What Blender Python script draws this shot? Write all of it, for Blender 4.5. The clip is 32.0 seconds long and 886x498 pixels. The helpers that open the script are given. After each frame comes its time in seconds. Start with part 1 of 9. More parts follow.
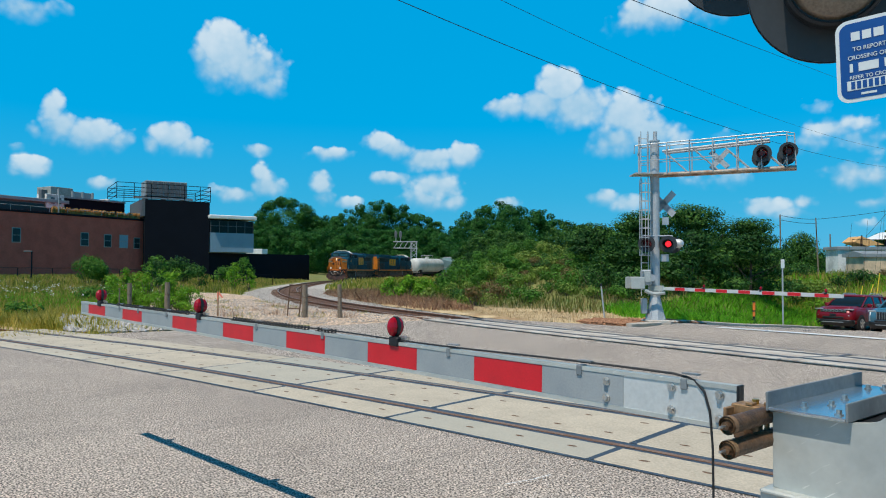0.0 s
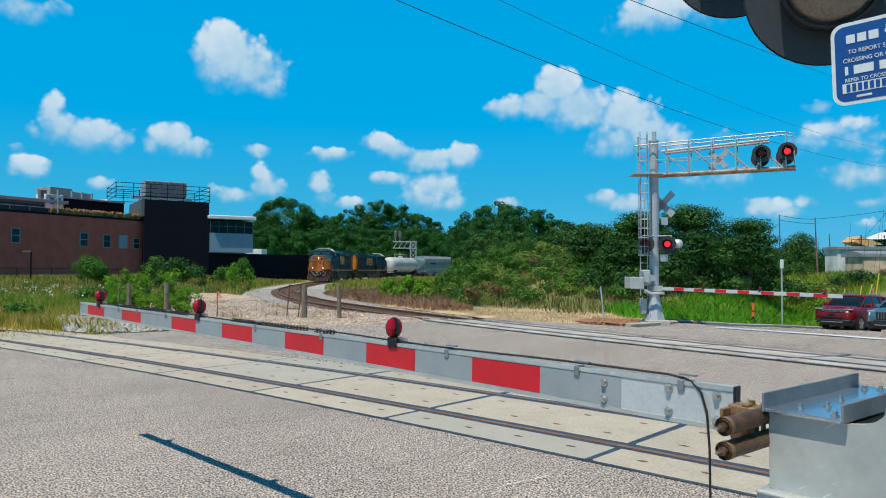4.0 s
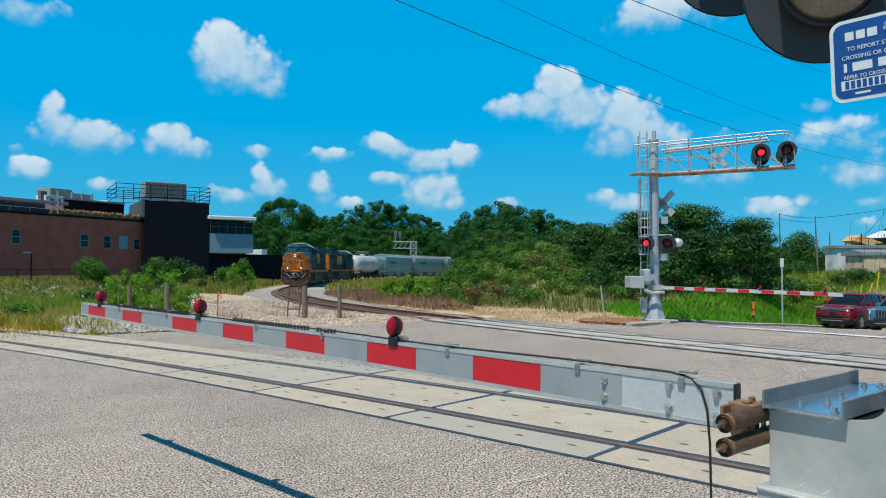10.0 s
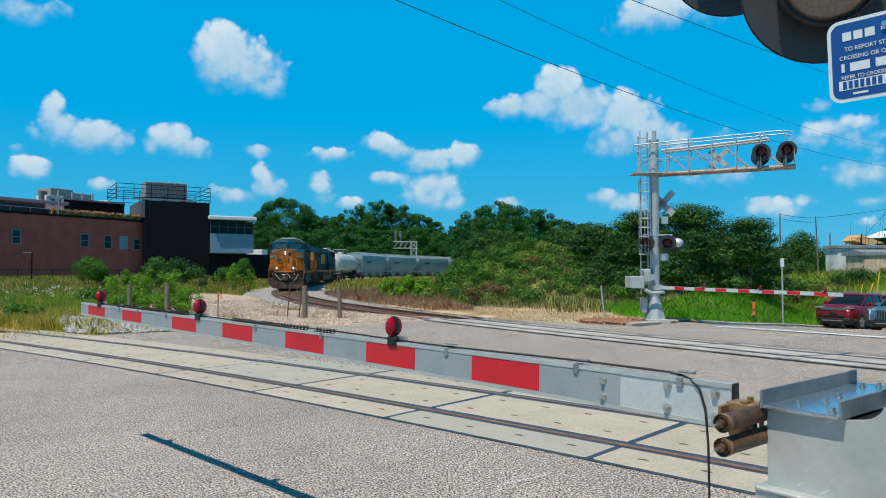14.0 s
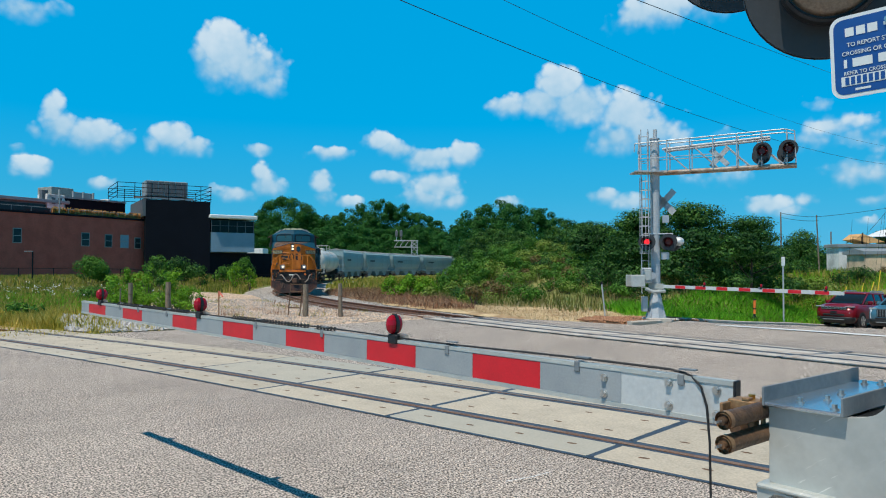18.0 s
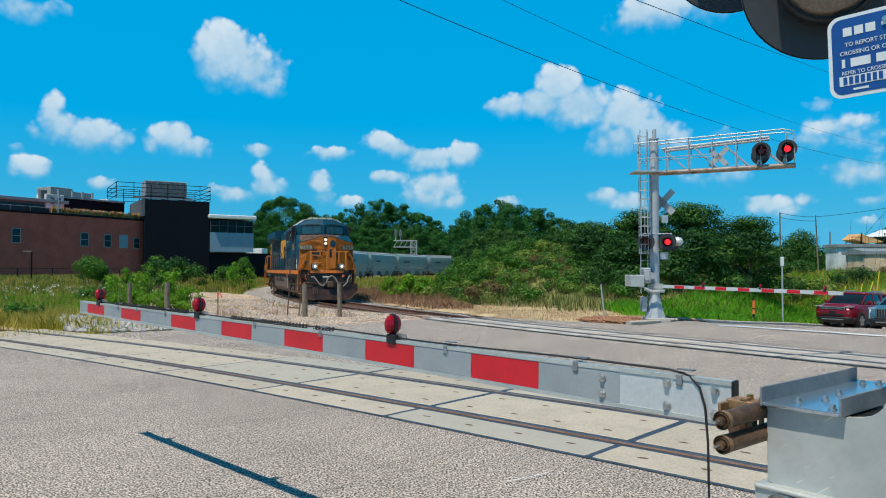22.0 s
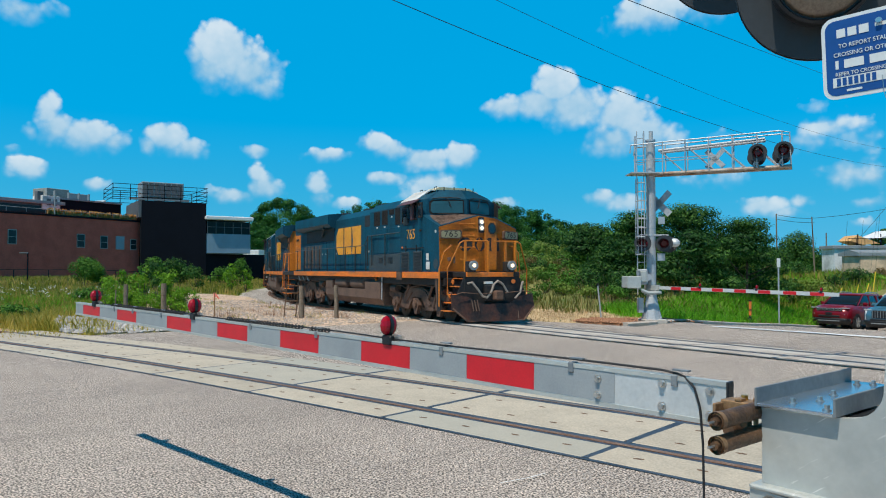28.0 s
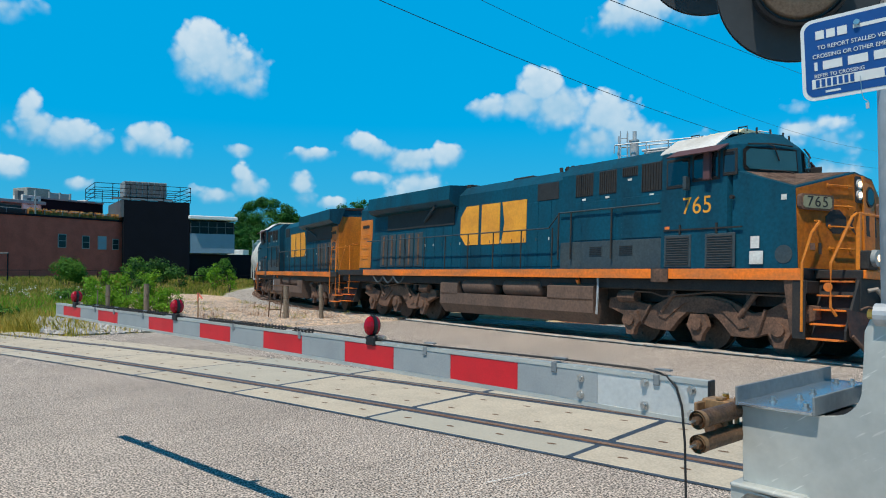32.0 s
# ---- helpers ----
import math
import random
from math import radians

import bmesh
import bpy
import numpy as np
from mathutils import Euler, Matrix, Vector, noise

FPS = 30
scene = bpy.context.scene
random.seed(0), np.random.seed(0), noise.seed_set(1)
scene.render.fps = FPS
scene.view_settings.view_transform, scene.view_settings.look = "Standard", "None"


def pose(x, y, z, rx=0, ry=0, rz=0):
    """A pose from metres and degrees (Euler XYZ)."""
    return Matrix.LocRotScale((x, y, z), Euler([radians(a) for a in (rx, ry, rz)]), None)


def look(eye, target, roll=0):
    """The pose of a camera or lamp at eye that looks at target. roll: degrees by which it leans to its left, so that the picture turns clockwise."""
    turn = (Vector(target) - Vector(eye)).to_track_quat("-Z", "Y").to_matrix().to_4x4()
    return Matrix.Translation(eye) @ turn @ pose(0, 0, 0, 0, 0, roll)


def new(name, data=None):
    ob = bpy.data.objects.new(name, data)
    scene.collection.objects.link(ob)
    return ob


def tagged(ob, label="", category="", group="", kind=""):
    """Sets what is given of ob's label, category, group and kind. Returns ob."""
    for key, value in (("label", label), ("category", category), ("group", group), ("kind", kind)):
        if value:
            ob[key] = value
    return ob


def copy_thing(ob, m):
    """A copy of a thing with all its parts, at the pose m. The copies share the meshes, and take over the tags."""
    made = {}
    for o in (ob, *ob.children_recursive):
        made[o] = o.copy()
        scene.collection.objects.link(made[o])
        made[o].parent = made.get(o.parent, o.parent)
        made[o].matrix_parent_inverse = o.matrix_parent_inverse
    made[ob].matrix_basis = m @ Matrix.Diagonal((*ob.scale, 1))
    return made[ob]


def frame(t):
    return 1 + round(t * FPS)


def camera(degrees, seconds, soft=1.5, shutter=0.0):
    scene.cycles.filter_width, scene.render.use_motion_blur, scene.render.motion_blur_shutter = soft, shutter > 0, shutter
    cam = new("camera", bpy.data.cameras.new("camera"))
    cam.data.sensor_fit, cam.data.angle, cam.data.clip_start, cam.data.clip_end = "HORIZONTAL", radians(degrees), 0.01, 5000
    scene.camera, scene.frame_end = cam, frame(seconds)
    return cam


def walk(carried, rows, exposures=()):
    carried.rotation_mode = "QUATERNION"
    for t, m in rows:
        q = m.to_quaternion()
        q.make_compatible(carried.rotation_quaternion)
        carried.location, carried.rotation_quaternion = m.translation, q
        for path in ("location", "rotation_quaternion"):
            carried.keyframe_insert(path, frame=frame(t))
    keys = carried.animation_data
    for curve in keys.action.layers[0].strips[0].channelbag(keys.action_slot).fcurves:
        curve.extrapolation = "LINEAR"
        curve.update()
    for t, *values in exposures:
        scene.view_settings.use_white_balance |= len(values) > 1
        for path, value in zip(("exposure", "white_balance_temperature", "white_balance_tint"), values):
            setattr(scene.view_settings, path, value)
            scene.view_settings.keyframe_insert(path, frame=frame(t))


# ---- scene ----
# The camera stands on the road beside the gate and pans a little to the right at the end.
cam = camera(63.4, 32.0, soft=1.05)
PATH = [
    (0, (-0.022, 0.041, 1.736), (-0.021, 2.04, 1.794), 0.2),
    (0.5, (-0.021, 0.033, 1.739), (-0.021, 2.033, 1.798), 0.2),
    (1, (-0.02, 0.034, 1.74), (-0.021, 2.033, 1.799), 0.3),
    (1.5, (-0.023, 0.037, 1.739), (-0.021, 2.036, 1.798), 0.2),
    (2, (-0.022, 0.035, 1.738), (-0.02, 2.034, 1.797), 0.2),
    (2.5, (-0.02, 0.031, 1.741), (-0.018, 2.03, 1.8), 0.2),
    (3, (-0.017, 0.031, 1.741), (-0.016, 2.03, 1.8), 0.2),
    (3.5, (-0.016, 0.033, 1.742), (-0.014, 2.032, 1.8), 0.2),
    (5.5, (-0.015, 0.029, 1.739), (-0.013, 2.029, 1.798), 0.1),
    (6, (-0.015, 0.032, 1.738), (-0.013, 2.031, 1.796), 0.1),
    (6.5, (-0.012, 0.034, 1.736), (-0.011, 2.033, 1.794), 0.1),
    (7, (-0.01, 0.032, 1.737), (-0.008, 2.031, 1.796), 0.1),
    (7.5, (-0.011, 0.031, 1.738), (-0.01, 2.03, 1.795), 0.0),
    (8, (-0.015, 0.028, 1.738), (-0.014, 2.028, 1.795), 0.0),
    (8.5, (-0.015, 0.026, 1.736), (-0.014, 2.025, 1.793), 0.1),
    (9, (-0.013, 0.026, 1.739), (-0.011, 2.025, 1.796), 0.1),
    (9.5, (-0.016, 0.019, 1.738), (-0.015, 2.019, 1.796), 0.0),
    (10, (-0.017, 0.026, 1.736), (-0.015, 2.025, 1.794), 0.0),
    (10.5, (-0.018, 0.025, 1.737), (-0.016, 2.024, 1.794), 0.0),
    (11, (-0.013, 0.029, 1.735), (-0.012, 2.028, 1.793), 0.0),
    (11.5, (-0.011, 0.03, 1.735), (-0.01, 2.029, 1.793), 0.0),
    (12, (-0.01, 0.029, 1.735), (-0.009, 2.028, 1.793), 0.0),
    (12.5, (-0.011, 0.023, 1.737), (-0.01, 2.022, 1.795), 0.0),
    (13, (-0.012, 0.021, 1.738), (-0.01, 2.02, 1.796), 0.0),
    (13.5, (-0.014, 0.024, 1.738), (-0.014, 2.023, 1.795), 0.0),
    (14, (-0.01, 0.024, 1.736), (-0.009, 2.023, 1.794), 0.0),
    (14.5, (-0.008, 0.029, 1.736), (-0.007, 2.028, 1.792), 0.0),
    (16.5, (-0.007, 0.031, 1.734), (-0.007, 2.03, 1.79), 0.0),
    (17, (-0.008, 0.03, 1.732), (-0.009, 2.029, 1.788), 0.0),
    (17.5, (-0.008, 0.028, 1.73), (-0.009, 2.027, 1.786), 0.0),
    (18, (-0.01, 0.031, 1.729), (-0.011, 2.03, 1.784), 0.0),
    (18.5, (-0.009, 0.03, 1.729), (-0.01, 2.03, 1.785), 0.0),
    (19, (-0.009, 0.033, 1.729), (-0.008, 2.032, 1.785), -0.0),
    (19.5, (-0.007, 0.031, 1.73), (-0.007, 2.03, 1.785), 0.0),
    (20, (-0.006, 0.033, 1.73), (-0.006, 2.032, 1.786), -0.0),
    (20.5, (-0.006, 0.034, 1.727), (-0.005, 2.033, 1.782), 0.0),
    (21, (-0.007, 0.031, 1.728), (-0.006, 2.03, 1.784), -0.0),
    (21.5, (-0.007, 0.031, 1.729), (-0.007, 2.03, 1.784), -0.0),
    (22, (-0.006, 0.033, 1.729), (-0.005, 2.032, 1.784), 0.0),
    (22.5, (-0.006, 0.03, 1.73), (-0.007, 2.029, 1.786), -0.0),
    (23, (-0.007, 0.027, 1.732), (-0.006, 2.027, 1.787), -0.0),
    (23.5, (-0.002, 0.033, 1.73), (-0.001, 2.032, 1.785), -0.0),
    (24, (-0.004, 0.03, 1.732), (-0.003, 2.029, 1.787), -0.0),
    (24.5, (-0.002, 0.028, 1.731), (-0.001, 2.028, 1.786), -0.0),
    (25, (0.0, 0.031, 1.728), (0.001, 2.03, 1.784), -0.0),
    (25.5, (0.001, 0.031, 1.732), (0.003, 2.03, 1.789), -0.1),
    (27.5, (0.002, 0.034, 1.727), (0.009, 2.033, 1.786), -0.0),
    (28, (0.001, 0.033, 1.727), (0.01, 2.032, 1.786), -0.0),
    (28.5, (0.004, 0.039, 1.724), (0.021, 2.038, 1.783), -0.0),
    (29, (0.008, 0.04, 1.726), (0.029, 2.039, 1.785), -0.0),
    (29.5, (0.007, 0.036, 1.727), (0.031, 2.035, 1.786), -0.0),
    (30, (0.007, 0.037, 1.727), (0.035, 2.036, 1.786), -0.1),
    (30.5, (0.005, 0.035, 1.727), (0.037, 2.033, 1.786), -0.1),
    (31, (0.011, 0.041, 1.723), (0.051, 2.04, 1.783), -0.0),
    (31.5, (0.008, 0.039, 1.726), (0.058, 2.038, 1.785), -0.1),
    (32, (0.009, 0.037, 1.729), (0.059, 2.036, 1.787), -0.1),
]
walk(cam, [(t, look(e, g, r)) for t, e, g, r in PATH])

# ---- daylight: sun behind the camera's left shoulder, high ----
TO_SUN = Vector((-0.42, -0.57, 1.43)).normalized()
SUN_EL = math.asin(TO_SUN.z)
SUN_AZ = math.atan2(TO_SUN.x, TO_SUN.y)
sun = new("sun", bpy.data.lights.new("sun", "SUN"))
sun.data.energy, sun.data.angle, sun.data.color = 4.1, radians(0.53), (1.0, 0.93, 0.82)
sun.matrix_world = look(tuple(TO_SUN * 50), (0, 0, 0))
scene.view_settings.exposure = 0.0

# Cumulus clouds: heading, height above the horizon, half width, half height (degrees) and density.
CLOUDS = [
    (-16.8, 16.1, 3.1, 2.1, 1), (-14.9, 15.0, 2.8, 2.0, 1), (-17.9, 15.0, 2.0, 1.6, 0.9), (-13.9, 14.0, 1.6, 1.1, 0.8), (-18.9, 15.9, 1.3, 1.1, 0.8), (-28.7, 10.8, 0.9, 1.7, 0.8),
    (-28.3, 9.9, 1.5, 1.4, 0.9), (-26.2, 9.5, 2.4, 1.3, 1), (-24.5, 9.2, 1.3, 0.9, 0.8), (-29.7, 9.6, 0.7, 0.7, 0.6), (-20.9, 9.7, 1.7, 1.3, 1), (-19.3, 9.1, 1.6, 0.9, 0.9),
    (-22.1, 9.2, 0.9, 0.8, 0.8), (-14.4, 9.2, 1.1, 0.6, 0.8), (-8.9, 9.0, 2.2, 0.6, 0.75), (-9.6, 9.1, 1.0, 0.5, 0.6), (-5.2, 10.0, 1.3, 0.9, 0.8), (-3.8, 9.4, 2.0, 0.9, 0.9),
    (-1.3, 8.7, 2.3, 1.1, 1), (1.8, 9.0, 1.6, 1.1, 0.9), (-4.3, 7.3, 1.6, 0.6, 0.8), (-0.6, 6.6, 2.1, 1.4, 1), (-1.5, 5.6, 2.0, 1.1, 0.9), (0.7, 5.3, 1.4, 0.8, 0.7),
    (-14.3, 7.3, 0.9, 1.1, 0.8), (-13.9, 6.4, 1.5, 1.2, 1), (-16.0, 5.7, 2.2, 0.7, 0.8), (-17.4, 6.1, 0.7, 0.5, 0.5), (-9.6, 6.7, 1.0, 1.2, 0.85), (-9.5, 5.6, 1.1, 0.9, 0.7),
    (-7.4, 5.2, 1.3, 0.6, 0.8), (5.1, 5.3, 1.2, 0.6, 0.8), (9.2, 14.1, 2.1, 1.6, 1), (7.9, 13.0, 2.7, 1.3, 1), (10.7, 12.5, 3.0, 2.0, 1.0), (5.2, 12.7, 2.2, 0.9, 0.8),
    (14.4, 11.7, 2.5, 1.9, 1), (13.5, 10.1, 2.6, 1.6, 0.9), (16.1, 10.4, 2.5, 1.7, 0.9), (17.9, 9.7, 1.5, 1.0, 0.6), (12.7, 5.7, 1.5, 0.8, 0.7), (14.6, 5.2, 1.9, 0.9, 0.7),
    (15.2, 18.8, 2.4, 1.6, 0.75), (17.7, 18.9, 2.7, 1.5, 0.7), (20.1, 18.7, 2.4, 1.1, 0.5), (28.7, 10.0, 2.4, 0.9, 0.55), (27.0, 9.1, 2.2, 0.8, 0.45), (30.1, 8.8, 2.0, 1.2, 0.55),
    (29.8, 6.9, 2.2, 1.3, 0.7), (31.4, 6.4, 1.3, 1.2, 0.7), (20.9, 6.8, 3.1, 0.8, 0.55), (22.1, 10.0, 1.4, 0.6, 0.35), (24.4, 4.6, 1.9, 0.9, 0.75), (27.0, 4.9, 0.9, 0.7, 0.7),
    (25.7, 4.1, 2.2, 0.6, 0.6), (-30.7, 17.5, 2.0, 1.1, 0.7), (-28.3, 17.8, 1.5, 0.8, 0.5), (-30.0, 6.9, 1.5, 1.0, 0.8), (-30.7, 6.5, 1.0, 0.6, 0.6), (-25.4, 6.1, 1.3, 0.6, 0.8),
    (28.0, 11.5, 1.8, 0.6, 0.35), (31.1, 4.7, 1.0, 0.5, 0.6), (19.1, 11.8, 0.9, 0.3, 0.35), (-31.0, 8.4, 0.9, 0.3, 0.3), (30.9, 3.2, 1.0, 0.4, 0.5),
]


def build_world():
    world = bpy.data.worlds.new("sky")
    scene.world = world
    world.use_nodes = True
    nt = world.node_tree
    nt.nodes.clear()
    N, L = nt.nodes.new, nt.links.new

    def math_node(op, a, b=None, clamp=False):
        n = N("ShaderNodeMath")
        n.operation, n.use_clamp = op, clamp
        for i, v in enumerate((a, b)):
            if v is None:
                continue
            if isinstance(v, (int, float)):
                n.inputs[i].default_value = v
            else:
                L(v, n.inputs[i])
        return n.outputs[0]

    sky = N("ShaderNodeTexSky")
    sky.sky_type, sky.sun_disc = "NISHITA", False
    sky.sun_elevation, sky.sun_rotation = SUN_EL, SUN_AZ
    sky.air_density, sky.dust_density, sky.ozone_density = 1.0, 0.3, 3.0
    co = N("ShaderNodeTexCoord")
    sep = N("ShaderNodeSeparateXYZ")
    L(co.outputs["Generated"], sep.inputs[0])
    head = math_node("ARCTAN2", sep.outputs[0], sep.outputs[1])
    elev = math_node("ARCSINE", sep.outputs[2])
    # clear deep blue overhead, paler and more cyan towards the horizon
    tint = N("ShaderNodeValToRGB")
    el = tint.color_ramp.elements
    el[0].position, el[0].color = 0.0, (0.085, 0.365, 0.56, 1)
    el[1].position, el[1].color = 1.0, (0.03, 0.10, 0.22, 1)
    for place, col in ((0.1, (0.03, 0.365, 0.63, 1)), (0.2, (0.0, 0.375, 0.755, 1)), (0.42, (0.0, 0.41, 0.86, 1)), (0.66, (0.02, 0.16, 0.36, 1))):
        el.new(place).color = col
    L(math_node("MAXIMUM", elev, 0.0), tint.inputs[0])
    lum = N("ShaderNodeRGBToBW")
    L(sky.outputs[0], lum.inputs[0])
    level = math_node("POWER", math_node("MAXIMUM", lum.outputs[0], 0.01), 0.3)
    hs = N("ShaderNodeMixRGB")
    hs.blend_type, hs.inputs[0].default_value = "MULTIPLY", 1.0
    bright = N("ShaderNodeCombineXYZ")
    for i in range(3):
        L(math_node("MULTIPLY", level, 7.2), bright.inputs[i])
    L(tint.outputs[0], hs.inputs[1]), L(bright.outputs[0], hs.inputs[2])
    flat = N("ShaderNodeCombineXYZ")
    L(head, flat.inputs[0]), L(elev, flat.inputs[1])

    def fbm(scale, detail, offset):
        mp = N("ShaderNodeMapping")
        mp.inputs["Location"].default_value = offset
        L(flat.outputs[0], mp.inputs[0])
        tx = N("ShaderNodeTexNoise")
        tx.inputs["Scale"].default_value, tx.inputs["Detail"].default_value = scale, detail
        tx.inputs["Roughness"].default_value = 0.5
        L(mp.outputs[0], tx.inputs["Vector"])
        return tx.outputs["Fac"]

    mass, lean, total = None, None, None
    for az, el, w, h, dens in CLOUDS:
        a, e = radians(az), radians(el)
        dx = math_node("MULTIPLY", math_node("SUBTRACT", head, a), 1 / radians(w))
        dy = math_node("MULTIPLY", math_node("SUBTRACT", elev, e), 1 / radians(h))
        r2 = math_node("ADD", math_node("MULTIPLY", dx, dx), math_node("MULTIPLY", dy, dy))
        fall = math_node("MULTIPLY", math_node("SUBTRACT", 1.2, math_node("SQRT", r2)), dens)
        fall = math_node("MAXIMUM", fall, -0.5)
        mass = fall if mass is None else math_node("MAXIMUM", mass, fall)
        own = math_node("MAXIMUM", math_node("ADD", fall, 0.3), 0.0)
        total = own if total is None else math_node("ADD", total, own)
        low = math_node("MULTIPLY", own, dy)
        lean = low if lean is None else math_node("ADD", lean, low)
    # where in its cloud a point lies, from -1 at the base to 1 at the top
    rise = math_node("DIVIDE", lean, math_node("ADD", total, 0.02))
    cells = N("ShaderNodeTexVoronoi")
    cells.feature, cells.inputs["Scale"].default_value = "SMOOTH_F1", 62
    cells.inputs["Detail"].default_value = 1.0
    cells.inputs["Smoothness"].default_value = 0.6
    L(flat.outputs[0], cells.inputs["Vector"])
    billow = math_node("SUBTRACT", 0.42, cells.outputs["Distance"])
    puffs = math_node("SUBTRACT", fbm(22, 8, (3.1, 0.4, 0)), 0.5)
    density = math_node("ADD", math_node("ADD", mass, math_node("MULTIPLY", puffs, 1.4)), math_node("MULTIPLY", billow, 0.4))
    cover = N("ShaderNodeMapRange")
    cover.interpolation_type = "SMOOTHSTEP"
    cover.inputs["From Min"].default_value = 0.0
    L(math_node("MAXIMUM", math_node("ADD", math_node("MULTIPLY", rise, -0.55), 0.75), 0.3), cover.inputs["From Max"])
    cover.inputs["To Max"].default_value = 0.88
    L(density, cover.inputs["Value"])
    # bright tops, bluish undersides
    lit = math_node("ADD", math_node("MULTIPLY", rise, 0.5), math_node("ADD", math_node("MULTIPLY", puffs, 1.1), math_node("MULTIPLY", billow, 0.3)))
    lit = math_node("ADD", lit, 0.46, clamp=True)
    tone = N("ShaderNodeMixRGB")
    tone.inputs[1].default_value, tone.inputs[2].default_value = (2.8, 5.4, 7.4, 1), (7.2, 8.2, 8.8, 1)
    L(lit, tone.inputs[0])
    mixed = N("ShaderNodeMixRGB")
    L(cover.outputs[0], mixed.inputs[0]), L(hs.outputs[0], mixed.inputs[1]), L(tone.outputs[0], mixed.inputs[2])
    bg = N("ShaderNodeBackground")
    bg.inputs["Strength"].default_value = 0.1
    L(mixed.outputs[0], bg.inputs[0])
    out = N("ShaderNodeOutputWorld")
    L(bg.outputs[0], out.inputs[0])


build_world()

# ---- materials ----
def mat(name, col, rough=0.6, metal=0.0, var=0.15, scale=4.0, fine=60.0, bump=0.15, col2=None, spec=0.5, dist=0.01, emit=None, rand=0.0, coat=0.0, streak=None, tight=0.2):
    """A surface with variation at two scales, in real-world size; col2 is what the coarse pattern wears into."""
    m = bpy.data.materials.new(name)
    m.use_nodes = True
    nt = m.node_tree
    N, L = nt.nodes.new, nt.links.new
    b = nt.nodes["Principled BSDF"]
    b.inputs["Roughness"].default_value, b.inputs["Metallic"].default_value = rough, metal
    b.inputs["Specular IOR Level"].default_value = spec
    if coat:
        b.inputs["Coat Weight"].default_value, b.inputs["Coat Roughness"].default_value = coat, 0.08
    tc = N("ShaderNodeTexCoord")
    src = tc.outputs["Object"]
    if streak:
        mp = N("ShaderNodeMapping")
        mp.inputs["Scale"].default_value = streak
        L(src, mp.inputs[0])
        src = mp.outputs[0]
    n1, n2 = N("ShaderNodeTexNoise"), N("ShaderNodeTexNoise")
    n1.inputs["Scale"].default_value, n1.inputs["Detail"].default_value = scale, 6
    n1.inputs["Roughness"].default_value = 0.62
    n2.inputs["Scale"].default_value, n2.inputs["Detail"].default_value = fine, 3
    L(src, n1.inputs["Vector"]), L(tc.outputs["Object"], n2.inputs["Vector"])
    ramp = N("ShaderNodeValToRGB")
    c2 = col2 or tuple(max(0.0, c * (1 - 1.6 * var)) for c in col)
    ramp.color_ramp.elements[0].color, ramp.color_ramp.elements[1].color = (*c2, 1), (*col, 1)
    ramp.color_ramp.elements[0].position, ramp.color_ramp.elements[1].position = 0.36, 0.58
    L(n1.outputs["Fac"], ramp.inputs[0])
    grain = N("ShaderNodeMapRange")
    grain.inputs["From Min"].default_value, grain.inputs["From Max"].default_value = 0.5 - tight, 0.5 + tight
    grain.inputs["To Min"].default_value, grain.inputs["To Max"].default_value = 1 - var, 1 + var
    L(n2.outputs["Fac"], grain.inputs["Value"])
    last = grain.outputs[0]
    if rand:
        oi = N("ShaderNodeObjectInfo")
        rr = N("ShaderNodeMapRange")
        rr.inputs["To Min"].default_value, rr.inputs["To Max"].default_value = 1 - rand, 1 + rand
        L(oi.outputs["Random"], rr.inputs["Value"])
        mu = N("ShaderNodeMath")
        mu.operation = "MULTIPLY"
        L(last, mu.inputs[0]), L(rr.outputs[0], mu.inputs[1])
        last = mu.outputs[0]
    mul = N("ShaderNodeMixRGB")
    mul.blend_type, mul.inputs[0].default_value = "MULTIPLY", 1.0
    L(ramp.outputs[0], mul.inputs[1]), L(last, mul.inputs[2])
    L(mul.outputs[0], b.inputs["Base Color"])
    if bump:
        bp = N("ShaderNodeBump")
        bp.inputs["Strength"].default_value, bp.inputs["Distance"].default_value = bump, dist
        L(n2.outputs["Fac"], bp.inputs["Height"])
        L(bp.outputs[0], b.inputs["Normal"])
    if emit:
        b.inputs["Emission Color"].default_value, b.inputs["Emission Strength"].default_value = (*emit[0], 1), emit[1]
    return m


